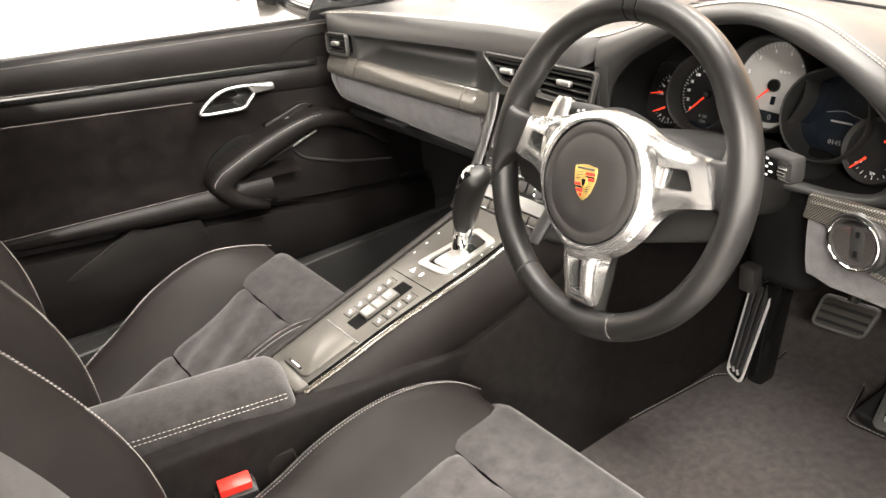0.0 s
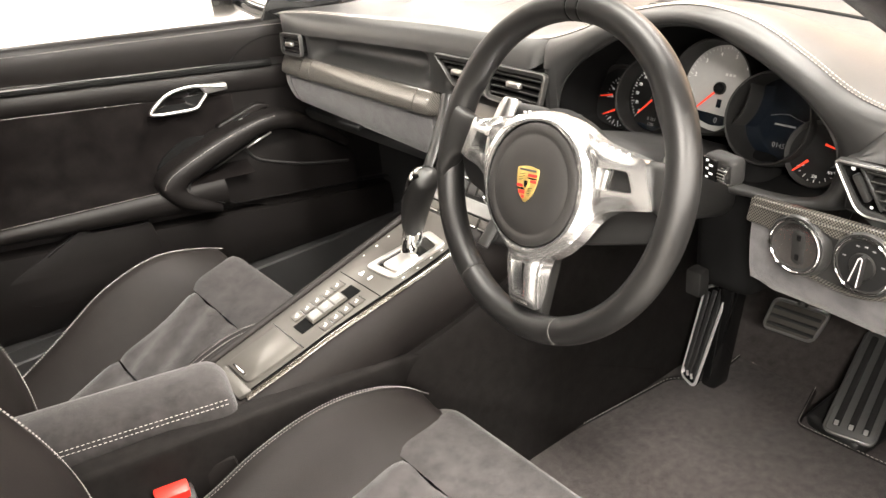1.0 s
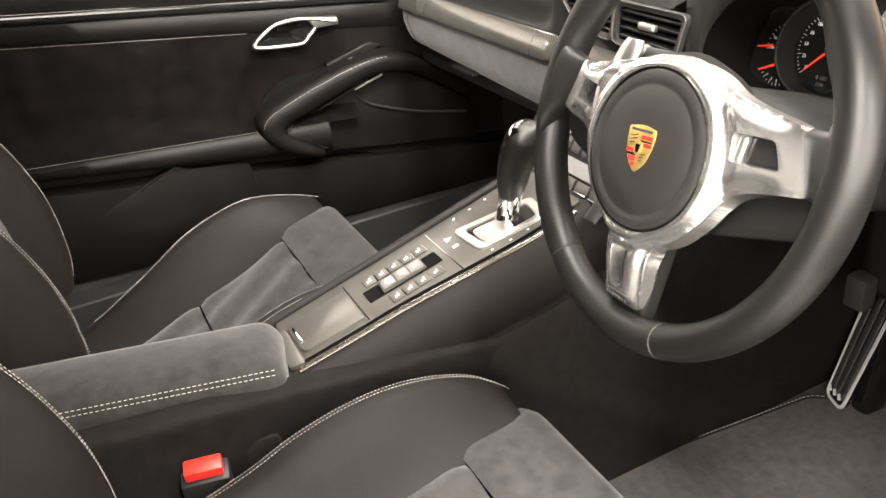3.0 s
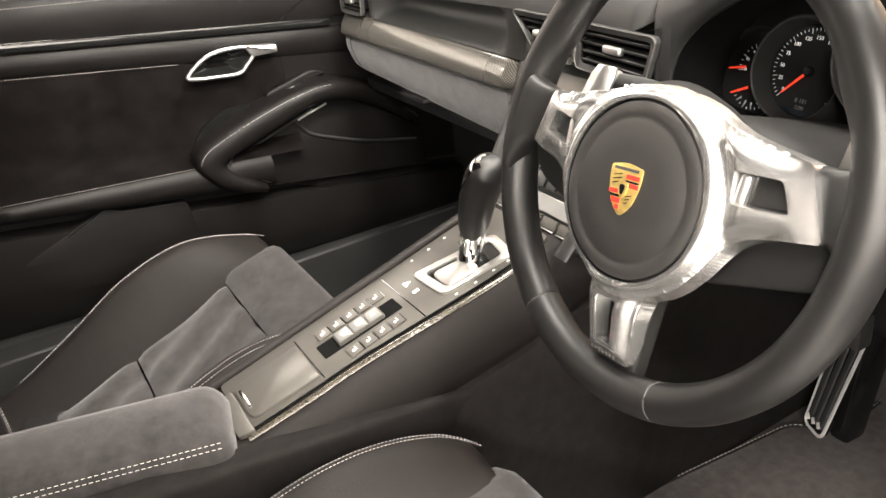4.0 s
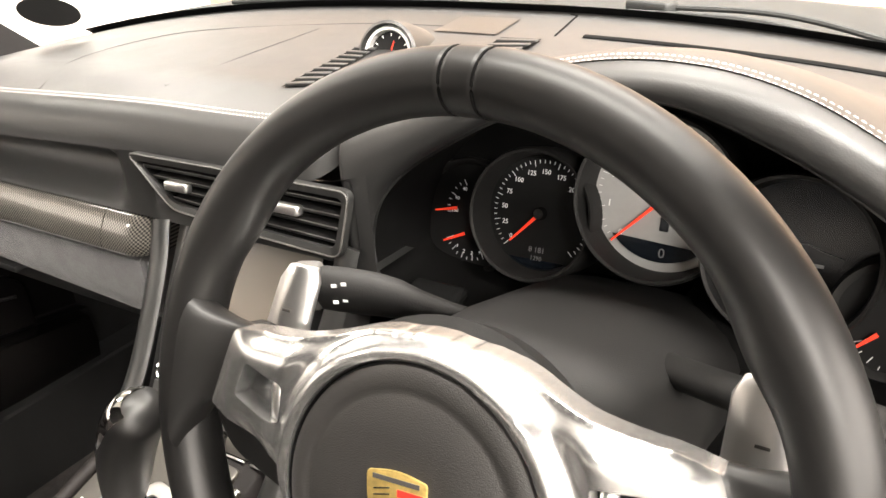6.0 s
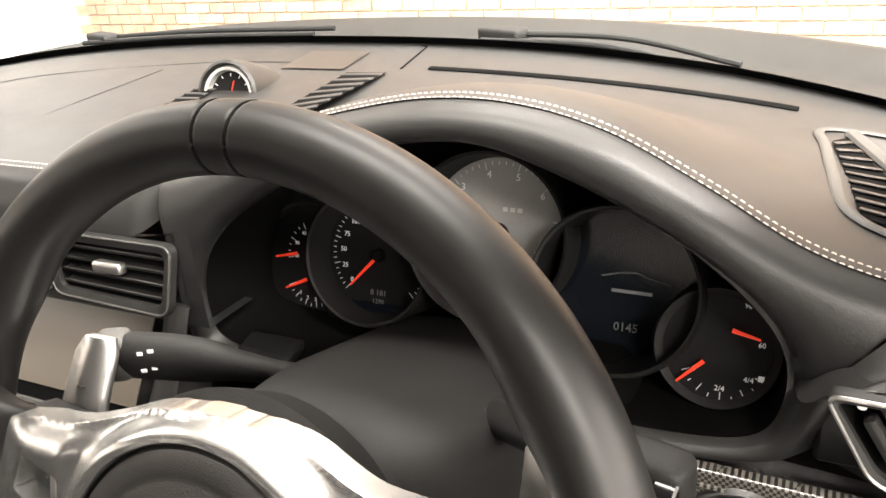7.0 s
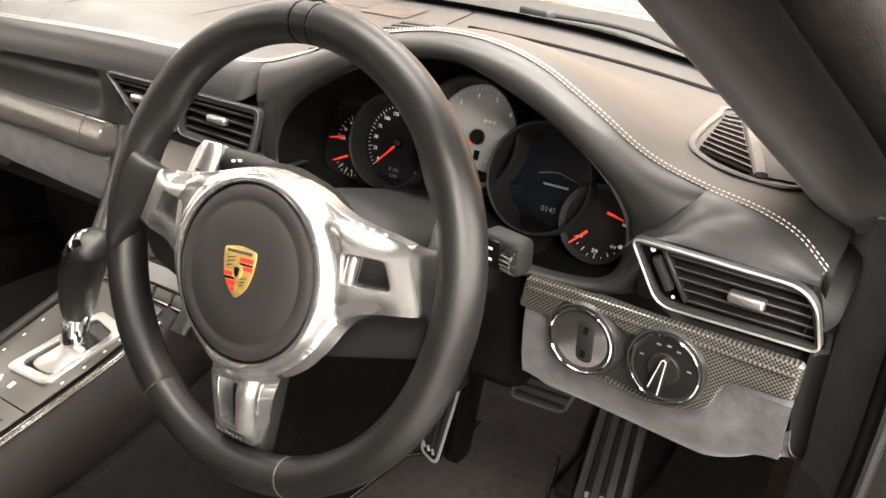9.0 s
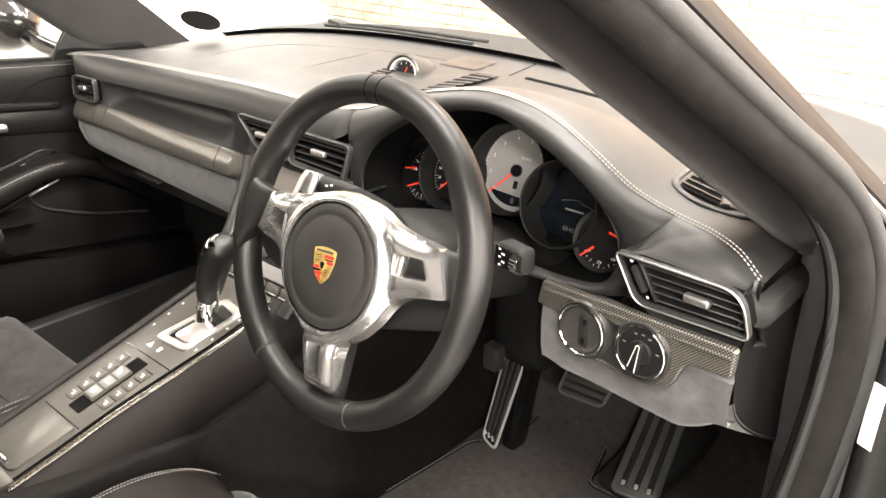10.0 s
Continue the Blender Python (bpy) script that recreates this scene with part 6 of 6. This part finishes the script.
door_band("arm_band", L_ARM, L_ARM2, [(0, -0.614), (0.15, -0.606), (0.6, -0.606), (0.9, -0.614), (1.0, -0.630)], DOOR_LEATHER_DIM, "black leather armrest band", y1=0.03)
door_band("lower_panel", L_ARM2, L_BOT, [(0, -0.630), (0.04, -0.664), (0.12, -0.664), (0.16, -0.636), (0.5, -0.630), (0.85, -0.640), (1.0, -0.665)], DOOR_LEATHER_DIM, "matt black lower door panel with pocket")
door_band("front_panel", L_ST2, L_ARM2, [(0, -0.662), (0.3, -0.664), (1.0, -0.664)], DOOR_LEATHER_DIM, "", y0=0.03, y1=0.44)
part("stitching", stitches([Vector((-0.6585, y, zline(0.8635, 0.8165, y))) for y in [lerp(-0.9, 0.28, i / 110) for i in range(111)]], (1, 0, 0.3), 0.005, 0.0004), SEAT_STITCH, door, "light grey stitching")
part("stitching", stitches([Vector((-0.6555, y, zline(0.766, 0.693, y))) for y in [lerp(-0.9, -0.08, i / 80) for i in range(81)]], (1, 0, 0), 0.005, 0.0004), SEAT_STITCH, door, "light grey stitching")
for dz in (0.003, -0.006):
    part("stitching", stitches([Vector((-0.6125 + (0.003 if dz < 0 else 0), y, zline(0.575, 0.528, y) + dz)) for y in [lerp(-0.9, -0.10, i / 80) for i in range(81)]], (1, 0, 0.5), 0.005, 0.0004), SEAT_STITCH, door, "light grey stitching")
# opening lever: bright pointed loop with its hinge block
hx = -0.640
loop = curve([(hx, -0.074, 0.696), (hx, -0.052, 0.714), (hx, -0.025, 0.726), (hx, 0.010, 0.7275), (hx, 0.040, 0.722), (hx, 0.044, 0.708), (hx, 0.030, 0.694), (hx, 0.014, 0.683), (hx, -0.030, 0.686), (hx, -0.062, 0.690)], 60, True)
lv = part("door_lever", tube(loop, 0.0036, 10, True, up=(1, 0, 0)), ALU, door, "bright metal door lever")
part("lever_block", prism(rounded([(0.030, 0.728), (0.088, 0.719), (0.089, 0.705), (0.042, 0.706)], 0.004, 3), 0.012, 0.004, plane_pose((hx - 0.006, 0, 0), (0, 1, 0), (0, 0, 1))), ALU, lv)
part("lever_cup", grid([[p + Vector((0.001, 0, 0)) for p in loop], [p.lerp(Vector((hx - 0.008, -0.01, 0.706)), 0.25) + Vector((-0.010, 0, 0)) for p in loop], [p.lerp(Vector((hx - 0.012, -0.01, 0.706)), 0.97) + Vector((-0.012, 0, 0)) for p in loop]], wrap_v=True), GLOSS_BLACK, lv)
DPL = plane_pose((0, 0, 0), (0, 1, 0), (0, 0, 1))
# pull handle: leather band that runs on into the rim of the door pocket
outer = curve([(0.007, 0.469), (-0.060, 0.496), (-0.096, 0.530), (-0.105, 0.557), (-0.091, 0.577), (-0.064, 0.591), (0.005, 0.615), (0.090, 0.637), (0.165, 0.642), (0.235, 0.618), (0.300, 0.574), (0.352, 0.525)], 90)
inner = curve([(0.012, 0.487), (-0.026, 0.513), (-0.047, 0.531), (-0.050, 0.543), (-0.036, 0.553), (-0.010, 0.560), (0.018, 0.569), (0.079, 0.589), (0.135, 0.606), (0.205, 0.592), (0.270, 0.556), (0.330, 0.512)], 90)
rows = []
for (oa, ob_), (ia, ib) in zip([p[:2] for p in [Vector((*q, 0)) for q in outer]], [p[:2] for p in [Vector((*q, 0)) for q in inner]]):
    sec = []
    sink = 0.034 * smooth(0.16, 0.33, oa) + 0.006 * smooth(-0.03, 0.01, oa) * smooth(0.51, 0.48, ob_)
    for f, x in ((0.0, -0.662), (0.0, -0.612 - sink), (0.06, -0.603 - sink), (0.2, -0.597 - sink), (0.5, -0.5945 - sink), (0.8, -0.597 - sink), (0.94, -0.603 - sink), (1.0, -0.612 - sink), (1.0, -0.662)):
        sec.append((x, lerp(oa, ia, f), lerp(ob_, ib, f)))
    rows.append(sec)
ph = part("pull_handle", grid(rows, wrap_v=True, cap=True), DOOR_LEATHER_DIM, door, "black leather pull handle", sharp=60)
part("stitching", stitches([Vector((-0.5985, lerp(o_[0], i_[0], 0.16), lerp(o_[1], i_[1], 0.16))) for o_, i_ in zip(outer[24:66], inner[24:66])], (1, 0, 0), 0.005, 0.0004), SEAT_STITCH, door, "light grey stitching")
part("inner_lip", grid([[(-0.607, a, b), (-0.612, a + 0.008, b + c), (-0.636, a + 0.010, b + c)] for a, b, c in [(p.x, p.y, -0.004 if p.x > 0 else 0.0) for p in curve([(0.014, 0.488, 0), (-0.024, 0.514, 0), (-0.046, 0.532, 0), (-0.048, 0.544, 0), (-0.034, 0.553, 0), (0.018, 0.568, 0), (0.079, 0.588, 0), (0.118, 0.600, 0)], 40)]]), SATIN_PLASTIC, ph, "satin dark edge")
part("speaker_cover", prism(rounded([(-0.045, 0.538), (0.03, 0.570), (0.135, 0.604), (0.205, 0.590), (0.28, 0.548), (0.36, 0.49), (0.36, 0.395), (0.176, 0.411), (0.02, 0.478)], 0.02, 5), 0.008, 0.004, DPL @ pose(0, 0, -0.652)), DOOR_LEATHER_DIM, door, "black speaker cover")
part("speaker_rim", tube(curve([(-0.642, 0.097, 0.576), (-0.642, 0.121, 0.545), (-0.642, 0.170, 0.522), (-0.642, 0.237, 0.498), (-0.642, 0.340, 0.474)], 40), 0.003, 8), SATIN_PLASTIC, door)
part("speaker_badge", rbox(0.002, 0.062, 0.0040, 0.0008, 1, pose(-0.613, 0.122, 0.5925, 16, 0, 0)), ALU, ph, "thin silver badge strip")
# no hollow here: a flat black patch paints the shadow in the grab recess
part("grab_shade", prism(rounded([(-0.100, 0.560, 0.01), (-0.078, 0.596, 0.02), (-0.047, 0.616, 0.02), (-0.010, 0.628, 0.02), (0.042, 0.618, 0.01), (0.02, 0.590, 0.01)], 0.01, 5), 0.006, 0.002, DPL @ pose(0, 0, -0.6545)), MATT_BLACK, door, "flat black patch for the shaded grab recess")
sw = part("switch_plate", prism(rounded([(0.050, 0.634, 0.02), (0.150, 0.660, 0.02), (0.178, 0.647, 0.01), (0.155, 0.634, 0.02), (0.060, 0.610, 0.02)], 0.008, 5), 0.016, 0.005, DPL @ pose(0, 0, -0.662), seg=4), DOOR_LEATHER_DIM, door, "black switch plate")
part("window_switch", rbox(0.010, 0.040, 0.010, 0.003, 2, pose(-0.641, 0.107, 0.637, 14, 0, 0)), GLOSS_BLACK, sw)
part("switch_tip", rbox(0.006, 0.012, 0.006, 0.002, 2, pose(-0.635, 0.100, 0.636, 14, 0, 0)), ALU, sw)
part("panel_seam", tube(curve([(-0.655, 0.105, 0.748), (-0.655, 0.118, 0.757), (-0.655, 0.145, 0.774), (-0.655, 0.187, 0.786), (-0.655, 0.239, 0.784), (-0.655, 0.30, 0.776)], 30), 0.0016, 6), MATT_BLACK, door)
part("pocket_lid", prism(rounded([(-0.45, 0.445, 0.02), (-0.262, 0.520, 0.004), (-0.240, 0.506, 0.003), (-0.13, 0.490, 0.01), (-0.12, 0.43, 0.02), (-0.16, 0.372, 0.03), (-0.36, 0.39, 0.03)], 0.02, 5), 0.008, 0.003, DPL @ pose(0, 0, -0.640)), DOOR_LEATHER_DIM, door)
part("pocket_seam", tube([(-0.631, -0.262, 0.519), (-0.631, -0.330, 0.488)], 0.0012, 6), GLOSS_BLACK, door)
part("sail_panel", prism([(0.20, 0.812), (0.42, 0.80), (0.28, 0.93)], 0.01, 0.002, plane_pose((-0.675, 0, 0), (0, 1, 0), (0, 0, 1))), GLOSS_BLACK, door)
slab("door_skin", (-0.74, -1.3, 0.12), (-0.675, 0.98, 0.80), PLASTIC, "black inner skin of the passenger door", "door")
slab("kick_side", (0.704, 0.40, 0.10), (0.75, 0.98, 0.80), CARPET, "black carpeted footwell side", "footwell")
# plain body sides out of view, added to block light from behind
for sx in (-1, 1):
    rows = []
    for i in range(13):
        y = lerp(-0.74, -1.7, i / 12)
        rows.append([(sx * (0.70 + 0.05 * smooth(0.2, 0.6, z) - 0.16 * smooth(0.75, 1.2, z)), y - 0.10 * smooth(0.7, 1.2, z), z) for z in (0.12, 0.3, 0.5, 0.7, 0.85, 1.0, 1.12, 1.22)])
    single("quarter_panel", grid(rows), BODY, "unseen black rear quarter of the car body, keeps light out", "car body", kind="structure")
slab("sill_left", (-0.72, -1.0, 0.12), (-0.62, 0.6, 0.31), PLASTIC, "black plastic door sill", "sill")
slab("sill_right", (0.655, -1.0, 0.12), (0.79, 0.34, 0.31), PLASTIC, "black plastic door sill", "sill")


# ---- pillars, roof, windscreen ----
def pillar_at(s, z):
    """Inner edge of the windscreen pillar at height z."""
    return Vector((s * (0.660 - 0.505 * (z - 0.85)), 0.263 - 1.343 * (z - 0.85), z))


def pillar(name, s, z0=0.80, z1=1.20):
    p = tagged(new(name), "windscreen pillar lined in grey-brown suede with rubber door seal", "pillar", kind="structure")
    p.location = pillar_at(s, z0)
    rows, seal, strip_, out = [], [], [], []
    d = Vector((-0.289 * s, -0.768, 0.572))
    for i in range(25):
        z = lerp(z0, z1, i / 24)
        e = pillar_at(s, z)
        # offsets across the pillar, outwards and up
        q = lambda a, b, c: e + Vector((s * a, b, c))
        rows.append([q(0.0, 0.20, 0.0), q(-0.006, 0.10, 0.0), q(-0.003, 0.02, 0.0), q(0, 0, 0), q(0.006, -0.006, 0), q(0.020, -0.009, 0), q(0.026, -0.006, 0), q(0.030, 0.000, 0), q(0.045, 0.022, 0), q(0.060, 0.042, 0), q(0.063, 0.050, 0), q(0.066, 0.075, 0)])
        seal.append(q(0.086, 0.040, 0.0))
        strip_.append(q(0.131, 0.049, 0.0))
        out.append([q(0.09, 0.07, 0.0), q(0.105, 0.055, 0.0), q(0.128, 0.052, 0.0), q(0.136, 0.060, 0.0), q(0.132, 0.08, 0.0), q(0.10, 0.13, 0.01), q(0.03, 0.18, 0.0)])
    part("lining", grid(rows), LINING, p, "grey-brown suede lining", sharp=50)
    part("outer_skin", grid(out), DARK_SKIN, p, "black painted outer pillar")
    return p, seal, strip_


pr, seal_r, strip_r = pillar("a_pillar_right", 1)
pl_, seal_l, strip_l = pillar("a_pillar_left", -1)
# door seal runs down the right opening
seal_path = curve([(0.585, -0.196, 1.2), (0.636, -0.052, 1.1), (0.686, 0.088, 1.0), (0.732, 0.212, 0.91), (0.758, 0.262, 0.84), (0.770, 0.276, 0.76), (0.772, 0.262, 0.66), (0.765, 0.235, 0.55), (0.745, 0.18, 0.42), (0.72, 0.10, 0.34)], 110)
part("seal", tube(seal_path, 0.023, 14, flat=0.9), SEAL, pr, "black flocked door seal")
part("seal_bead", tube([q + Vector((-0.008, -0.021, 0.0)) for q in seal_path], 0.0050, 8), RUBBER, pr, "thin rubber bead")
part("seal_lip", tube([q + Vector((0.022, 0.012, 0.004)) for q in seal_path], 0.010, 10), RUBBER, pr, "black rubber lip")
part("bright_strip", tube(strip_r[3:], 0.004, 8), ALU, pr, "bright window strip")
# side trim below the pillar, over the carpeted side
rows = []
for k in range(12):
    f = k / 11
    z = lerp(0.815, 0.545, f)
    x0 = lerp(0.698, 0.7135, f)
    rows.append([(x0 - 0.004, 0.362, z), (x0, lerp(0.342, 0.347, f), z), (x0 + 0.016, lerp(0.326, 0.340, f), z - 0.004 * f), (x0 + 0.034, lerp(0.304, 0.326, f), z + 0.012 * (1 - f) - 0.014 * f), (x0 + 0.050, 0.292, z), (0.80, 0.29, z)])
part("side_trim", grid(rows), SIDE_GREY, pr, "grey fabric side trim")
part("trim_seam", tube([rows[0][1], rows[0][2], rows[0][3]], 0.0013, 6), BRIGHT_EDGE, pr, "pale trim joint")
rows = [[(0.702, 0.46, z), (0.704, 0.38, z), (0.711, 0.352, z), (0.724, 0.344, z - 0.006), (0.745, 0.330, z - 0.014), (0.80, 0.31, z)] for z in (0.560, 0.50, 0.42, 0.34, 0.24, 0.16)]
part("side_carpet", grid(rows), CARPET, pr, "dark grey carpeted side")
# roof and rear
rows = []
for i in range(9):
    y = lerp(-0.22, -1.6, i / 8)
    h = 1.235 + 0.015 * math.sin(math.pi * i / 8)
    rows.append([(x, y, h - 0.10 * (abs(x) / 0.62) ** 3) for x in [lerp(-0.62, 0.62, j / 12) for j in range(13)]])
single("headliner", grid(rows), LINING, "grey headliner under the car roof", "headliner", kind="structure")
rows = [[(x, y, z + 0.03) for x, y, z in r] for r in rows]
single("roof", grid(rows), BODY, "black painted car roof", "roof", kind="structure")
slab("rear_wall", (-0.66, -1.35, 0.15), (0.66, -1.25, 0.85), LEATHER, "black trimmed rear of the cabin", "partition")
glass_rows, frit_rows = [], []
for i in range(31):
    x0 = lerp(-0.63, 0.63, i / 30)
    b = Vector((x0, screen_base(x0) + 0.015, pad_z(x0, screen_base(x0)) - 0.004))
    x1 = x0 * 0.80
    t = Vector((x1, -0.17 - 0.15 * (x1 / 0.6) ** 2 + 0.04, 1.225 - 0.05 * (x1 / 0.6) ** 2))
    glass_rows.append([b.lerp(t, f) + Vector((0, 0.03, 0.03)) * math.sin(math.pi * f) for f in [k / 10 for k in range(11)]])
    frit_rows.append([b + Vector((0, 0.002, -0.004)), b.lerp(t, 0.035) + Vector((0, 0.003, 0.001))])
ws = single("window_1", grid(glass_rows), GLASS, "clear curved windscreen", "windscreen", kind="structure")
ws.visible_shadow = False
single("windscreen_edge", grid(frit_rows), GLOSS_BLACK, "black band along the windscreen's foot", "windscreen trim", kind="structure")
disc = thing("tax_disc_holder", (-0.44, 0.45, 0.93), "round grey holder stuck to the windscreen", "sticker")
part("disc", lathe([(0, 0.001), (0.036, 0.001), (0.038, 0.0), (0.0, 0.0)], 40, plane_pose((-0.500, 0.430, 0.884), (0.79, 0, 0.35), (0.175, 0.747, -0.395))), PLASTIC, disc)
# wipers and cowl
rows = []
for i in range(31):
    x = lerp(-0.72, 0.72, i / 30)
    y = screen_base(x * 0.87) + 0.03
    z = 0.862 - 0.04 * (abs(x) / 0.65) ** 2.5
    rows.append([(x, y, z - 0.012), (x, y + 0.10, z - 0.020), (x * 1.05, y + 0.16, z - 0.006), (x * 1.06, y + 0.20, z - 0.012)])
single("cowl", grid(rows), COWL, "dark grey cowl panel below the windscreen", "cowl", kind="structure")
for k, (pts) in enumerate((((0.190, 0.750, 0.856), (0.335, 0.745, 0.852), (0.462, 0.715, 0.832)), ((-0.465, 0.755, 0.848), (-0.28, 0.765, 0.856), (-0.06, 0.775, 0.858)))):
    w = thing("windscreen_wiper", pts[0], "black windscreen wiper resting on the glass", "wiper", "wipers")
    part("wiper_arm", tube(curve(pts, 16), 0.0036, 8), RUBBER, w)
    part("blade", tube(curve([(a - 0.02, b - 0.020, c - 0.004) for a, b, c in pts], 16), 0.0036, 8), RUBBER, w)
    part("wiper_cap", rbox(0.06, 0.026, 0.014, 0.005, 3, pose(*pts[0], 0, 0, -18)), RUBBER, w)
# bonnet and wings
rows = []
for i in range(21):
    y = lerp(0.86, 2.05, i / 20)
    f = i / 20
    rows.append([(x * lerp(1.0, 0.86, f * f), y - 0.12 * (abs(x) / 0.85) ** 2, 0.765 - 0.30 * f**1.5 + 0.05 * smooth(0.5, 0.8, abs(x)) * (1 - f) - 0.12 * smooth(0.75, 0.9, abs(x))) for x in [lerp(-0.88, 0.88, j / 24) for j in range(25)]])
single("bonnet", grid(rows), BODY, "black painted bonnet and wings", "bonnet", kind="structure")
# passenger side mirror
mir = thing("door_mirror", (-0.90, 0.22, 0.86), "black painted door mirror outside the window", "door mirror")
bmx = bmesh.new()
bmesh.ops.create_uvsphere(bmx, u_segments=28, v_segments=16, radius=1)
bmx.transform(pose(-0.97, 0.24, 0.855, 0, 0, 12) @ Matrix.Diagonal((0.11, 0.065, 0.07, 1)))
part("shell", bmx, BODY, mir)
part("mirror_glass", rbox(0.17, 0.004, 0.10, 0.02, 2, pose(-0.97, 0.178, 0.857, 0, 0, 12)), CHROME, mir)
part("mirror_foot", tube([(-0.72, 0.27, 0.805), (-0.80, 0.26, 0.815), (-0.90, 0.25, 0.835)], 0.018, 10), GLOSS_BLACK, mir)

# ---- open driver's door ----
dd = tagged(new("door_2"), "driver's door, wide open, black with a white label", "door", kind="structure")
dd.location = (0.80, 0.42, 0.3)
DM = pose(0.815, 0.40, 0.0, 0, 0, -68)
part("edge_frame", rbox(0.10, 0.14, 0.58, 0.02, 3, DM @ pose(0.05, 0.02, 0.53)), PLASTIC, dd, "black door end")
part("door_panel", rbox(1.05, 0.10, 0.55, 0.03, 3, DM @ pose(0.62, 0.06, 0.54)), LEATHER, dd, "black door panel")
part("hinge", rbox(0.06, 0.03, 0.10, 0.006, 2, DM @ pose(0.0, -0.045, 0.75)), PLASTIC, dd)
part("label_plate", rbox(0.017, 0.002, 0.075, 0.001, 1, DM @ pose(0.0945, -0.0450, 0.664, 0, 0, 45)), PAINT_WHITE, dd, "white printed label")

# ---- bricks of the front wall, pieces of the wall seen through the windscreen ----
BL, BH, J = 0.215, 0.065, 0.010
brick_mesh = None
rng = random.Random(5)
count = 0
rest = bmesh.new()
for row in range(0, 42):
    z = 0.045 + row * (BH + J)
    for col in range(-22, 23):
        x = col * (BL + J) + (row % 2) * (BL + J) / 2
        if abs(x) > 4.85:
            continue
        near = -3.9 < x < 1.6 and z < 0.93
        if near and count < 300:
            if brick_mesh is None:
                b = rbox(BL, 0.03, BH, 0.004, 1)
                ob = part("brick", b, BRICK, wall_front)
                brick_mesh = ob.data
            else:
                ob = new("brick", brick_mesh)
            ob.parent = wall_front
            ob.location = (x, Y1 - 0.008 + rng.uniform(-0.002, 0.002), z)
            count += 1
        else:
            vs = [rest.verts.new((x + a * BL / 2, Y1 - 0.018 * c, z + d * BH / 2)) for a, c, d in ((-1, 0, -1), (1, 0, -1), (1, 0, 1), (-1, 0, 1), (-1, 1, -1), (1, 1, -1), (1, 1, 1), (-1, 1, 1))]
            for f in ((4, 5, 6, 7), (0, 1, 5, 4), (1, 2, 6, 5), (2, 3, 7, 6), (3, 0, 4, 7)):
                rest.faces.new([vs[i] for i in f])
ob = part("brick_rest", rest, BRICK, wall_front)
tagged(ob, kind="stuff")
